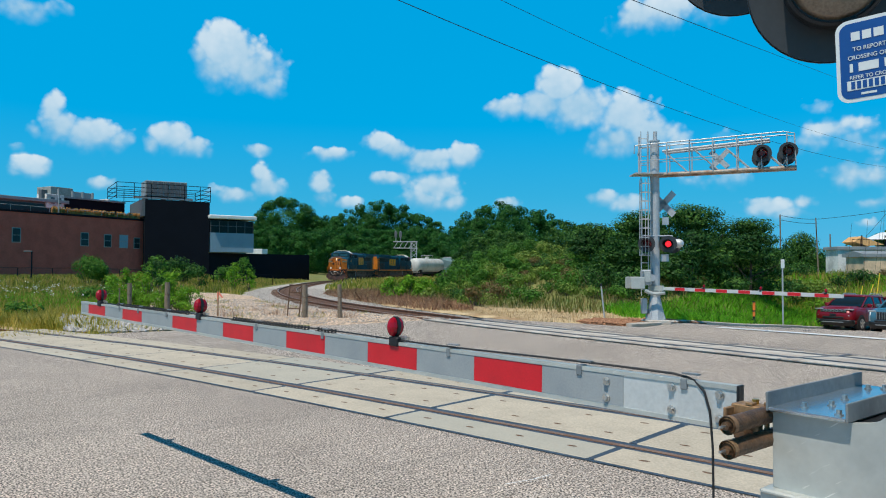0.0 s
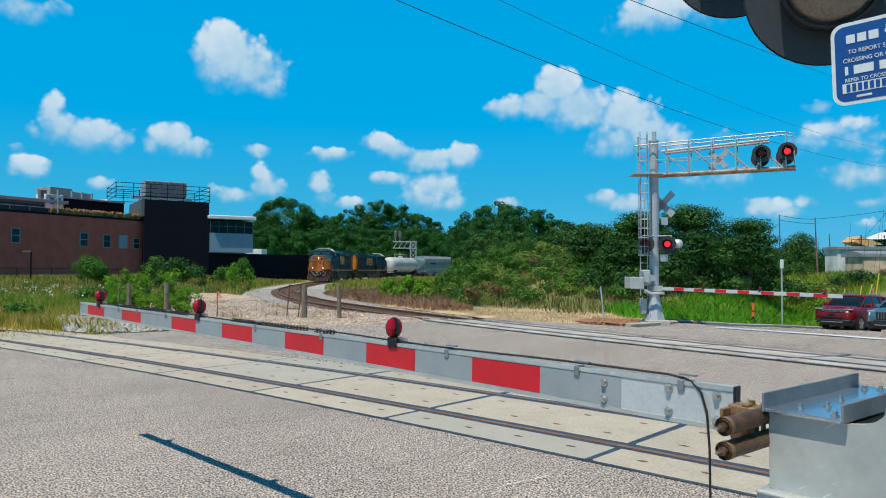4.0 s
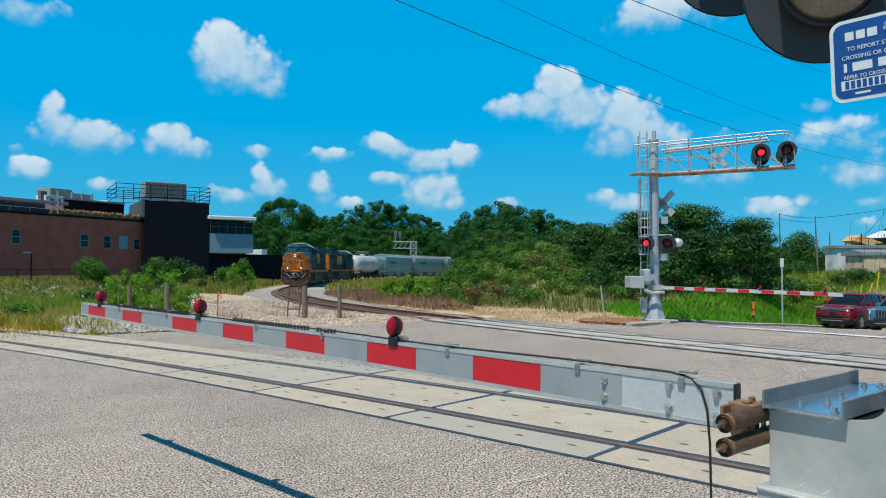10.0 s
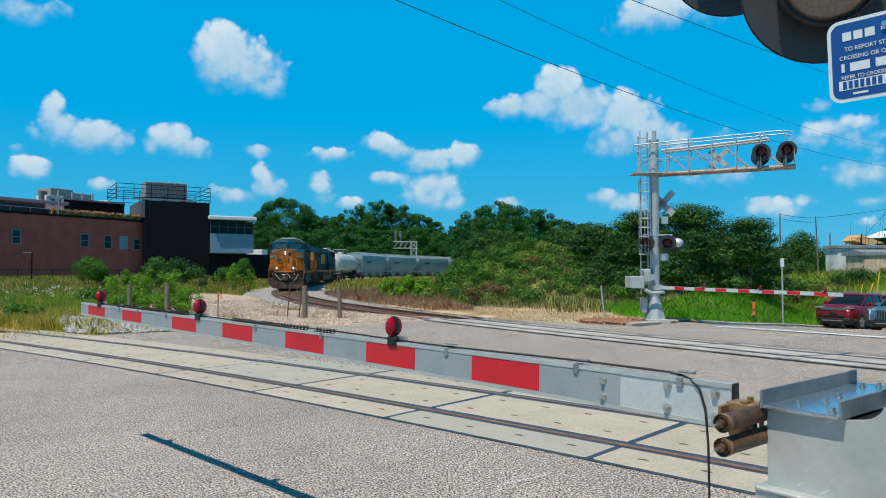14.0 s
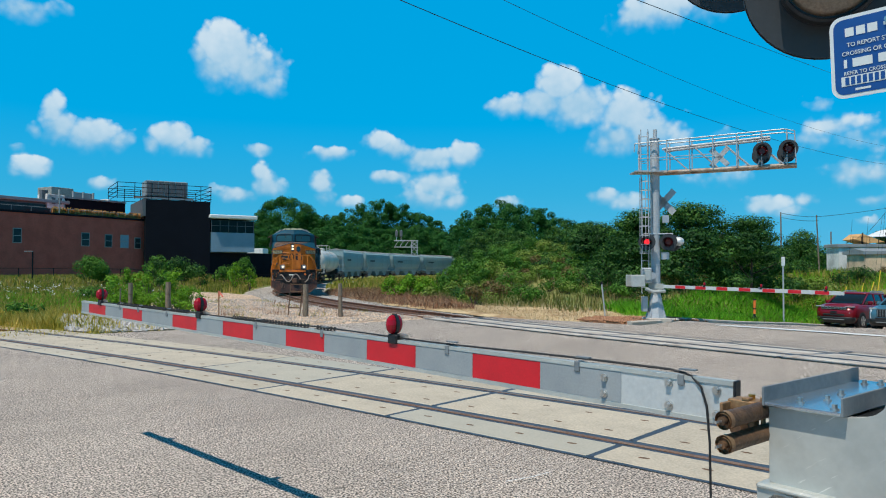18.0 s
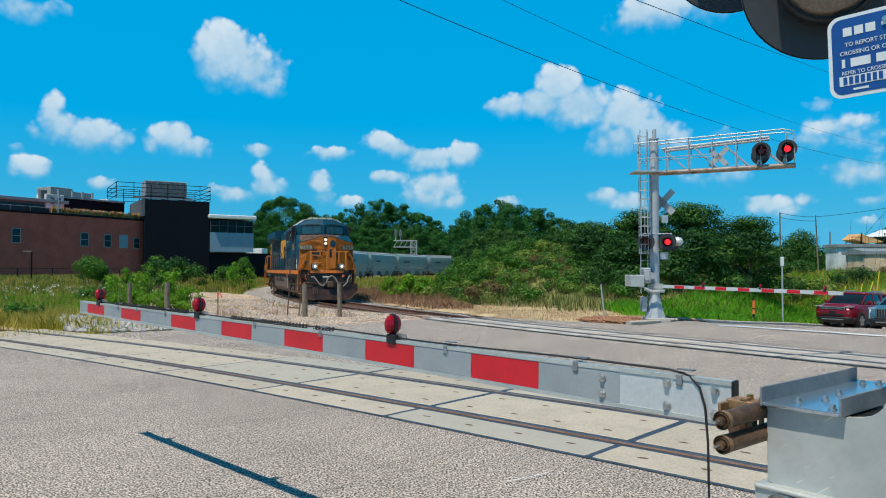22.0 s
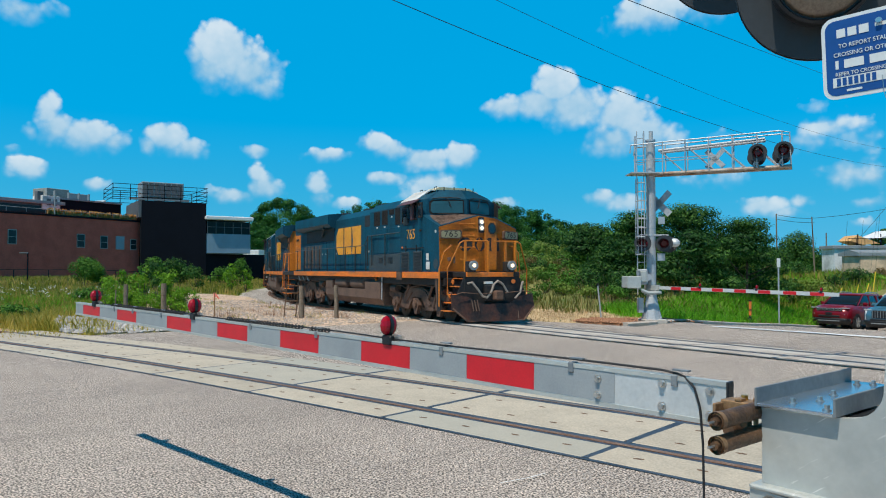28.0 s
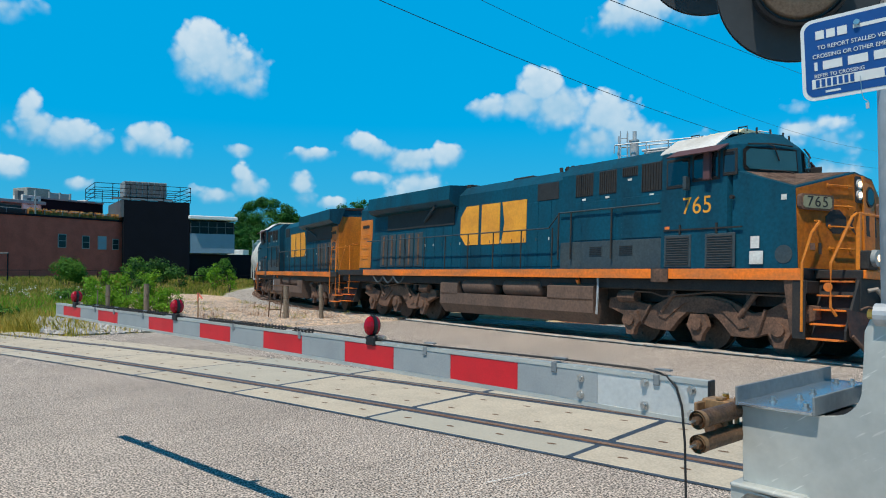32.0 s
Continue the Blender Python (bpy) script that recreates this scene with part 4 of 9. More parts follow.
def gate_bracket():
    th = thing("crossing_gate_mechanism", BRK, "aluminium crossing gate bracket with bolted tray and rusty shear rollers", "gate mechanism")
    # side plate under the tray, with its curved throat; y is negative towards the camera
    prof = [(-0.30, 1.292), (-0.285, 1.29), (-0.27, 1.287), (0.0, 1.287), (0.0, 1.045), (-0.16, 1.03), (-0.7, 1.0), (-0.7, 1.9), (-0.43, 1.9)]
    arc = [(-0.35, 1.86), (-0.34, 1.60), (-0.333, 1.44)]
    for k in range(1, 8):
        a = radians(90 * k / 8)
        arc.append((-0.333 + 0.10 * (1 - math.cos(a)), 1.392 - 0.10 * math.sin(a) - 0.003))
    prof = [(-0.22, 1.289), (0.03, 1.287), (0.03, 1.045), (-0.16, 1.03), (-0.75, 0.98), (-0.75, 1.62), (-0.41, 1.62), (-0.36, 1.60), (-0.338, 1.55)] + arc[2:]
    part("side_plate", prism(prof, "x", 0.02, 0.045, bev=0.003), M["alu_light"], th)
    part("inner_plate", prism(prof, "x", 0.30, 0.32, bev=0.003), M["alu"], th)
    part("end_plate", box(0.045, 0.30, 0.008, 0.028, 1.045, 1.285, 0.003), M["alu"], th)
    # base ledge
    part("base_ledge", box(-0.02, 0.34, -0.18, 0.055, 1.028, 1.045, 0.006), M["alu_light"], th)
    part("base_ledge", prism([(0.055, 1.03), (0.055, 0.93), (0.042, 0.93), (0.03, 0.99), (0.0, 1.018), (-0.15, 1.018)], "x", -0.01, 0.33), M["alu_light"], th)
    part("base_ledge", prism([(-0.19, 1.035), (-0.19, 0.95), (-0.175, 0.95), (-0.175, 1.0), (-0.7, 0.97), (-0.7, 1.0)], "x", -0.01, 0.3), M["tan_steel"], th)
    # tray: a channel with upturned flanges and bolts
    tray = part("tray", box(-0.015, 0.72, -0.205, 0.027, 1.292, 1.304, 0.003), M["alu_blue"], th, "aluminium tray tinted blue for the sky's reflection")
    part("tray_flange", box(-0.015, 0.72, 0.027, 0.034, 1.292, 1.352, 0.002), M["galv_dark"], tray)
    part("tray_flange", box(-0.015, 0.72, -0.212, -0.205, 1.292, 1.348, 0.002), M["galv_dark"], tray)
    for x, y in ((0.07, -0.05), (0.03, -0.17), (0.17, -0.09), (0.32, -0.07), (0.62, -0.03), (0.66, -0.07)):
        b = part("bolt", disc(Matrix.Translation((x, y, 1.306)), 0.013, 0.004, 16), M["chrome"], tray)
        part("bolt_head", disc(Matrix.Translation((x, y, 1.314)), 0.0085, 0.012, 6), M["chrome"], b)
    # rollers
    for z in (1.262, 1.188):
        y = 0.015
        p, q = Vector((-0.18, y + 0.05, z)), Vector((0.16, y + 0.03, z + 0.012))
        r = part("roller", rod(p, q, 0.0275, 24), M["rust"], th, "rusty brown shear roller", smooth=False)
        m = Matrix.Translation(p) @ (q - p).to_track_quat("Z", "Y").to_matrix().to_4x4()
        bm = bmesh.new()
        bmesh.ops.create_cone(bm, cap_ends=False, segments=24, radius1=0.029, radius2=0.029, depth=0.02, matrix=m)
        bmesh.ops.create_cone(bm, cap_ends=False, segments=24, radius1=0.022, radius2=0.026, depth=0.02, matrix=m)
        part("roller_rim", bm, M["tan_steel"], r)
        part("roller_pin", disc(m @ Matrix.Translation((0, 0, -0.012)), 0.013, 0.02, 20), M["rust"], r)
        part("grease_nipple", rod(m @ Vector((0, 0, -0.05)), m @ Vector((0, 0, 0)), 0.0045, 10), M["chrome"], r)
    # the yoke that holds the arm's foot
    bm = box(0.0, 0.075, 0.06, 0.16, 1.262, 1.296, 0.004)
    box(0.03, 0.06, 0.08, 0.155, 1.19, 1.262, 0.003, bm)
    box(-0.05, 0.03, 0.148, 0.16, 1.20, 1.288, 0.003, bm)
    box(0.03, 0.045, 0.05, 0.062, 1.22, 1.31, 0.002, bm)
    box(0.0, 0.03, 0.085, 0.11, 1.296, 1.306, 0.002, bm)
    part("yoke", bm, M["tan_steel"], th, "brown plated steel yoke")
    part("yoke_bolt", rod((0.05, 0.10, 1.295), (0.05, 0.10, 1.312), 0.012, 6), M["brass"], th)
    part("yoke_bolt", rod((0.08, 0.06, 1.295), (0.08, 0.06, 1.318), 0.011, 6), M["rust"], th)
    part("yoke_pin", rod((-0.02, 0.12, 1.20), (0.05, 0.12, 1.20), 0.02, 16), M["rust"], th)
    # black block added for the shaded gap behind the throat, hydraulic hose end with brass nut
    part("casting", box(0.06, 0.28, -0.45, -0.19, 1.12, 1.284, 0.01), M["black"], th)
    part("hose_nut", rod((0.50, -0.25, 1.335), (0.56, -0.255, 1.337), 0.018, 6), M["brass"], th)
    part("hose_end", rod((0.56, -0.255, 1.337), (0.70, -0.28, 1.34), 0.03, 14), M["galv"], th)
    part("hose_tip", rod((0.47, -0.248, 1.334), (0.50, -0.25, 1.335), 0.015, 10), M["black"], th)
    # bolts of the bracket's upright, seen at the end of the pan
    part("bolt", disc(Matrix.Translation((0.012, -0.435, 1.47)) @ Matrix.Rotation(radians(90), 4, "Y"), 0.02, 0.02, 6), M["brass"], th)
    part("pivot", rod((0.02, -0.37, 1.60), (0.02, -0.52, 1.60), 0.032, 16), M["galv"], th)
    part("pivot_bolt", rod((0.02, -0.35, 1.60), (0.02, -0.37, 1.60), 0.014, 6), M["brass"], th)
    return th


# Blue put into the metal's colour for the sky mirrored in the tray.
M["alu_blue"] = mat("sky_reflection_tinted_aluminium", (0.52, 0.60, 0.66), 0.22, 0.85, var=0.05, scale=4, fine=40, bump=0.05, col2=(0.46, 0.55, 0.62))
gate_bracket()


# ---- near signal mast with its lamps and the information sign ----
def near_mast():
    th = thing("crossing_signal_mast", pose(1.67, 2.44, 0), "grey steel crossing signal mast with dark lamps", "signal mast")
    part("pole", rod((0, 0, 0), (0, 0, 4.3), 0.095, 32), M["galv"], th, smooth=True)
    part("base", prism([(-0.22, 0.0), (0.22, 0.0), (0.14, 0.35), (-0.14, 0.35)], "x", -0.2, 0.2, bev=0.01), M["galv"], th)
    for name, c, r in (("lamp_unit", Vector((1.28, 2.42, 2.70)), 0.258), ("lamp_unit", Vector((1.20, 2.99, 3.065)), 0.258)):
        c = c - Vector((1.67, 2.44, 0))
        to_cam = (Vector((-0.35, -1.0, -0.12))).normalized()
        m = Matrix.Translation(c) @ to_cam.to_track_quat("Z", "Y").to_matrix().to_4x4()
        back = part(name, disc(m, r, 0.012, 48), M["dark_disc"], th, "round dark lamp backplate")
        part("rim", disc(m @ Matrix.Translation((0, 0, -0.006)), r + 0.004, 0.006, 48), M["black"], back)
        bm = lathe([(0.15, 0.0), (0.158, 0.05), (0.156, 0.085), (0.146, 0.09), (0.14, 0.075)], 40)
        bm.transform(m)
        part("housing", bm, M["black"], back, smooth=False)
        bm = lathe([(0.142, 0.07), (0.12, 0.086), (0.07, 0.098), (0.01, 0.102)], 40)
        bm.transform(m)
        part("lens", bm, M["lens_clear"], back, "brownish unlit lens", smooth=True)
        bm = box(-0.02, 0.02, -0.185, -0.14, 0.04, 0.1, 0.005)
        bm.transform(m @ Matrix.Rotation(radians(15), 4, "Z"))
        part("clasp", bm, M["black"], back)
        # visor over the lens
        bm = bmesh.new()
        rings = []
        for k in range(19):
            a = radians(-10 + 200 * k / 18)
            dep = 0.30 - 0.16 * abs(math.cos(a)) ** 2
            rings.append((bm.verts.new((0.16 * math.cos(a), 0.16 * math.sin(a), 0.05)), bm.verts.new((0.165 * math.cos(a), 0.165 * math.sin(a), 0.05 + dep))))
        for a, b in zip(rings, rings[1:]):
            bm.faces.new((a[0], b[0], b[1], a[1]))
        bmesh.ops.solidify(bm, geom=bm.faces[:], thickness=0.004)
        bm.transform(m)
        part("visor", bm, M["black"], back)
        part("arm", rod(c + to_cam * -0.02, (0, 0, c.z - 0.05), 0.024, 12), M["galv"], th)


near_mast()


def info_sign():
    ax = Vector((0.715, -0.699, 0))
    nrm = Vector((-0.699, -0.715, 0))
    m = Matrix.Translation((1.095, 2.055, 2.205)) @ Matrix((ax, Vector((0, 0, 1)), nrm)).transposed().to_4x4() @ Matrix.Rotation(radians(1.5), 4, "Z")
    th = thing("information_sign", m, "blue and white emergency notice sign with rounded corners", "sign")
    W, H = 0.40, 0.232

    def rounded(x0, x1, y0, y1, r, z0, z1):
        pts = []
        for cx, cy, a0 in ((x1 - r, y0 + r, -90), (x1 - r, y1 - r, 0), (x0 + r, y1 - r, 90), (x0 + r, y0 + r, 180)):
            for k in range(7):
                a = radians(a0 + 15 * k)
                pts.append((cx + r * math.cos(a), cy + r * math.sin(a)))
        return prism(pts, "z", z0, z1)
    part("sign_plate", rounded(0, W, 0, H, 0.032, 0.0, 0.003), M["sign_white"], th)
    face = part("blue_field", rounded(0.01, W - 0.01, 0.01, H - 0.01, 0.025, 0.003, 0.004), M["sign_blue"], th)
    I = Matrix.Translation((0, 0, 0.0042))
    # company mark as plain shapes
    bm = box(0.040, 0.062, 0.172, 0.196, 0, 0.0012)
    box(0.068, 0.090, 0.172, 0.196, 0, 0.0012, 0, bm)
    box(0.096, 0.120, 0.172, 0.196, 0, 0.0012, 0, bm)
    part("company_mark", bm, M["sign_white"], face, at=I)
    for k, (body, x, y, size) in enumerate((("TO REPORT STALLED VEHICLE", 0.147, 0.1475, 0.0165), ("CROSSING OR OTHER EMERGENCY", 0.152, 0.1235, 0.0165), ("REFER TO CROSSING", 0.096, 0.068, 0.0145))):
        text_part("lettering", body, size, M["sign_white"], face, I @ Matrix.Translation((x, y, 0.0)), width=0.92)
    bm = bmesh.new()
    for x0, x1 in ((0.034, 0.042), (0.056, 0.105), (0.119, 0.168), (0.182, 0.245)):
        box(x0, x1, 0.084, 0.108, 0, 0.0012, 0, bm)
    part("lettering_bar", bm, M["sign_white"], face, at=I)
    white = part("white_field", box(0.026, W - 0.03, 0.033, 0.060, 0.004, 0.0052), M["sign_white"], face)
    bm = bmesh.new()
    for k in range(7):
        box(0.036 + k * 0.0145, 0.046 + k * 0.0145, 0.036, 0.057, 0.0052, 0.0062, 0, bm)
    part("lettering_bar", bm, M["sign_blue"], white)
    bm = bmesh.new()
    box(0.205, 0.215, 0.036, 0.057, 0.0052, 0.0062, 0, bm)
    part("lettering_bar", bm, M["sign_blue"], white)
    part("lettering_bar", box(0.06, 0.098, 0.018, 0.024, 0.004, 0.0048), M["sign_white"], face)
    part("lettering_bar", box(0.135, 0.23, 0.182, 0.192, 0.004, 0.0048), M["sign_white"], face)
    part("lettering_bar", box(0.21, 0.26, 0.066, 0.076, 0.004, 0.0048), M["sign_white"], face)
    part("mounting_bolt", disc(Matrix.Translation((0.146, 0.195, 0.008)), 0.008, 0.012, 8), M["chrome"], th)
    part("seal_wire", tube([(0.148, 0.045, 0.008), (0.15, 0.0, 0.012), (0.155, -0.02, 0.012), (0.165, -0.028, 0.01)], 0.001, 4), M["chrome"], th)
    part("seal_tag", box(0.158, 0.166, -0.046, -0.03, 0.006, 0.010), M["galv"], th)
    part("clamp", box(0.30, 0.40, 0.06, 0.17, -0.16, 0.0, 0.005), M["galv"], th)


info_sign()

# ---- the train ----
M.update(
    loco_blue=mat("loco_dark_blue_paint", (0.004, 0.068, 0.112), 0.5, spec=0.2, var=0.16, scale=0.9, fine=14, bump=0.05, col2=(0.007, 0.046, 0.074), streak=(1.5, 1.5, 0.35)),
    loco_grey=mat("loco_road_grimed_blue", (0.042, 0.06, 0.068), 0.6, var=0.2, scale=1.4, fine=20, bump=0.1, col2=(0.03, 0.05, 0.064)),
    loco_orange=mat("loco_orange_nose_paint", (0.66, 0.205, 0.012), 0.5, var=0.15, scale=1.0, fine=16, bump=0.06, col2=(0.48, 0.135, 0.010), streak=(1.4, 1.4, 0.4)),
    loco_yellow=mat("loco_yellow_paint", (0.84, 0.36, 0.025), 0.5, var=0.08, scale=1.5, fine=18, bump=0.05, col2=(0.70, 0.28, 0.02)),
    loco_sill=mat("loco_orange_sill", (0.86, 0.20, 0.012), 0.5, var=0.15, scale=1.2, fine=15, bump=0.06, col2=(0.50, 0.16, 0.04), streak=(0.6, 2, 2)),
    loco_black=mat("loco_black_underframe", (0.014, 0.014, 0.015), 0.7, var=0.3, scale=3, fine=25, bump=0.2, col2=(0.03, 0.024, 0.02)),
    truck=mat("dusty_brown_truck_steel", (0.165, 0.088, 0.056), 0.85, var=0.3, scale=2.2, fine=22, bump=0.3, col2=(0.07, 0.043, 0.031)),
    tankgrime=mat("grimy_fuel_tank", (0.145, 0.088, 0.062), 0.8, var=0.2, scale=1.1, fine=16, bump=0.15, col2=(0.10, 0.066, 0.05), streak=(1, 1, 0.3)),
    wheel=mat("worn_wheel_steel", (0.09, 0.065, 0.05), 0.65, 0.4, var=0.25, scale=4, fine=30, bump=0.2),
    grille=mat("dark_grille", (0.02, 0.022, 0.024), 0.7, var=0.2, scale=5, fine=40, bump=0.3),
    maroon=mat("maroon_awning", (0.10, 0.045, 0.05), 0.7, var=0.1, scale=4, fine=40, bump=0.1),
    cab_white=mat("white_cab_roof", (0.70, 0.70, 0.67), 0.6, var=0.12, scale=1.2, fine=20, bump=0.06, col2=(0.52, 0.51, 0.47)),
    loco_glass=plain("loco_window_glass", (0.012, 0.02, 0.028), 0.06, spec=0.8),
    head_on=plain("headlamp_lit", (1.0, 0.74, 0.44), 0.2, emit=2.0),
    numplate=mat("number_board", (0.26, 0.25, 0.15), 0.5, var=0.05, scale=4, fine=40, bump=0.03),
    car_white=mat("tank_car_white", (0.60, 0.60, 0.56), 0.5, var=0.15, scale=0.6, fine=9, bump=0.05, col2=(0.45, 0.44, 0.40), streak=(1, 1, 0.3)),
    hopper=mat("hopper_pale_grey_paint", (0.27, 0.39, 0.41), 0.55, var=0.15, scale=0.5, fine=8, bump=0.06, col2=(0.26, 0.33, 0.35), streak=(1, 1, 0.25)),
    hopper_top=mat("hopper_roof", (0.52, 0.54, 0.52), 0.6, var=0.12, scale=0.6, fine=8, bump=0.05),
)
NOSE = 8.4  # the nose lies this far ahead of the middle between the trucks


def make_loco(number):
    th = thing("locomotive", pose(0, 0, 0), "dark blue diesel locomotive with orange nose and yellow lettering" if number else "dark blue diesel locomotive running backwards behind the leader", "locomotive", "train")
    S = Matrix.Translation((NOSE, 0, 0))
    end = -18.25 if number else -16.8  # where the long hood ends
    tail = end - 1.1  # end of the deck

    def P(name, bm, material, parent=None, label="", smooth=False):
        bm.transform(S)
        return part(name, bm, M[material], parent or th, label, smooth=smooth)

    # deck and sills
    P("underframe", box(tail + 0.1, 0.05, -1.35, 1.35, 1.22, 1.46, 0.02), "loco_black")
    P("deck", box(tail, 0.0, -1.52, 1.52, 1.46, 1.66, 0.015), "loco_black")
    P("front_deck", box(0.0, 0.84, -1.02, 1.02, 1.5, 1.66, 0.015), "loco_black")
    for s in (-1, 1):
        P("side_sill", box(-17.1, 0.06, s * 1.525 - 0.012, s * 1.525 + 0.012, 1.455, 1.665, 0.004), "loco_sill", None, "orange side sill with chipped paint")
        P("jacking_pad", box(-3.3, -2.85, s * 1.545 - 0.02, s * 1.545 + 0.02, 1.38, 1.665, 0.005), "truck")
    # nose: blue sides, a shallow wedge of an orange face, brown-dusted top
    wedge = [(-1.45, -0.12, 3.15), (-0.2, 0.28, 3.52), (0.42, 0.28, 3.45), (1.45, -0.05, 3.14)]
    bm = bmesh.new()
    ring = []
    for y, x, z in wedge:
        ring.append([bm.verts.new(p) for p in ((-1.4, y, 1.66), (x + 0.06, y, 1.66), (x, y, z), (-1.4 if abs(y) > 1 else -0.9, y, 3.60))])
    for a, b in zip(ring, ring[1:]):
        for k in range(3):
            bm.faces.new((a[k], a[k + 1], b[k + 1], b[k]))
    bm.faces.new(ring[0]), bm.faces.new(ring[-1][::-1])
    nose = P("nose", bm, "loco_blue")

    def on_face(y, z, out):
        """A point on the nose's face, out in front of it."""
        x = float(np.interp(y, [w[0] for w in wedge], [w[1] for w in wedge]))
        return (x + 0.06 * (3.3 - z) / 1.64 + out, y, z)

    def face_plate(y0, y1, z0, z1, depth, out=0.0, cut_at=0.0):
        """A flat plate lying on the slope of the nose, with clipped corners."""
        c = cut_at
        ps = [(y0 + c, z0), (y1 - c, z0), (y1, z0 + c), (y1, z1 - c), (y1 - c, z1), (y0 + c, z1), (y0, z1 - c), (y0, z0 + c)] if c else [(y0, z0), (y1, z0), (y1, z1), (y0, z1)]
        bm = bmesh.new()
        lo = [bm.verts.new(on_face(y, z, out)) for y, z in ps]
        hi = [bm.verts.new(on_face(y, z, out + depth)) for y, z in ps]
        n = len(ps)
        for k in range(n):
            bm.faces.new((lo[k], lo[(k + 1) % n], hi[(k + 1) % n], hi[k]))
        bm.faces.new(hi), bm.faces.new(lo[::-1])
        return bm
    bm = bmesh.new()
    lo = [bm.verts.new((x + 0.068, y, 1.68)) for y, x, z in wedge]
    hi = [bm.verts.new((x + 0.008, y, z - 0.03)) for y, x, z in wedge]
    for k in range(3):
        bm.faces.new((lo[k], lo[k + 1], hi[k + 1], hi[k]))
    bmesh.ops.solidify(bm, geom=bm.faces[:], thickness=0.03)
    face = P("nose_face", bm, "loco_orange", None, "orange painted nose face")
    bm = bmesh.new()
    q = [bm.verts.new(p) for p in ((-0.2, -1.33, 3.2), (0.2, -0.2, 3.53), (0.2, 0.4, 3.47), (-0.15, 1.33, 3.19), (-1.32, 1.33, 3.585), (-0.86, 0.42, 3.615), (-0.86, -0.2, 3.62), (-1.32, -1.33, 3.585))]
    bm.faces.new((q[0], q[1], q[6], q[7])), bm.faces.new((q[1], q[2], q[5], q[6])), bm.faces.new((q[2], q[3], q[4], q[5]))
    bmesh.ops.solidify(bm, geom=bm.faces[:], thickness=-0.02)
    P("nose_top_tread", bm, "tread", nose, "dusty brown anti-slip tread")
    # door in the nose, headlamps, number boards, grab irons, mark
    P("nose_door", face_plate(0.08, 0.46, 1.74, 3.36, 0.02, 0.01, 0.05), "loco_orange", face)
    P("door_strip", face_plate(0.0, 0.07, 1.7, 3.46, 0.05), "loco_orange", face)
    P("door_frame", face_plate(0.14, 0.42, 2.9, 3.28, 0.03, 0.015, 0.09), "loco_black", face)
    P("door_window", face_plate(0.17, 0.39, 2.94, 3.24, 0.008, 0.04, 0.07), "loco_glass", face)
    hb = P("headlamp_box", face_plate(-0.22, 0.0, 2.94, 3.44, 0.03, 0.0, 0.03), "loco_black", face)
    for z in (3.09, 3.29):
        P("headlamp_rim", disc(Matrix.Translation(on_face(-0.11, z, 0.04)) @ Matrix.Rotation(radians(90), 4, "Y"), 0.095, 0.03, 20), "galv_", hb)
        P("headlamp", disc(Matrix.Translation(on_face(-0.11, z, 0.055)) @ Matrix.Rotation(radians(90), 4, "Y"), 0.055, 0.03, 20), "head_on", hb, "lit round headlamp")
    for s in (-1, 1):
        c = Vector(on_face(s * 1.09, 2.88, 0.0))
        t0, t1 = Vector(on_face(s * 1.09 - 0.1, 2.88, 0.0)), Vector(on_face(s * 1.09 + 0.1, 2.88, 0.0))
        m = Matrix.Translation(c) @ Matrix.Rotation(math.atan2(t1.y - t0.y, t1.x - t0.x) - math.pi / 2, 4, "Z")
        bm = prism([(-0.36, -0.09), (-0.32, -0.14), (0.32, -0.14), (0.36, -0.09), (0.36, 0.09), (0.32, 0.14), (-0.32, 0.14), (-0.36, 0.09)], "x", -0.03, 0.10)
        bm.transform(m)
        nb = P("number_board", bm, "truck", face)
        bm = prism([(-0.31, -0.07), (-0.27, -0.11), (0.27, -0.11), (0.31, -0.07), (0.31, 0.07), (0.27, 0.11), (-0.27, 0.11), (-0.31, 0.07)], "x", 0.10, 0.108)
        bm.transform(m)
        P("number_panel", bm, "numplate", nb)
        if number:
            text_part("number", "765", 0.27, M["loco_black"], nb, S @ m @ Matrix.Translation((0.111, 0, 0)) @ Matrix(((0, 0, 1, 0), (1, 0, 0, 0), (0, 1, 0, 0), (0, 0, 0, 1))), spread=1.15, width=1.05)
        yd = -0.77 if s < 0 else 0.64
        P("ditch_lamp_box", box(0.70, 0.92, yd - 0.20, yd + 0.12, 1.67, 2.0, 0.02), "loco_black", None)
        dl = P("ditch_lamp", disc(Matrix.Translation((0.95, yd, 1.87)) @ Matrix.Rotation(radians(90), 4, "Y"), 0.15, 0.10, 24), "greymetal_", None)
        P("ditch_lens", disc(Matrix.Translation((1.005, yd, 1.87)) @ Matrix.Rotation(radians(90), 4, "Y"), 0.06, 0.02, 20), "head_on", dl, "lit round ditch lamp")
    for z in (3.22, 2.84, 2.46, 2.06):
        ends = (on_face(-0.78, z, 0.0), on_face(-0.78, z, 0.09), on_face(-0.36, z, 0.09), on_face(-0.36, z, 0.0))
        g = P("nose_grab", tube(ends, 0.016, 6), "loco_orange", face)
        for y in (-0.78, -0.36):
            P("grab_foot", disc(Matrix.Translation(on_face(y, z, 0.015)) @ Matrix.Rotation(radians(90), 4, "Y"), 0.04, 0.03, 10), "loco_orange", g)
    P("grab_pocket", face_plate(-1.02, -0.96, 1.95, 2.15, 0.015), "truck", face)
    P("nose_latch", face_plate(-1.2, -1.1, 2.02, 2.14, 0.02), "truck", face)
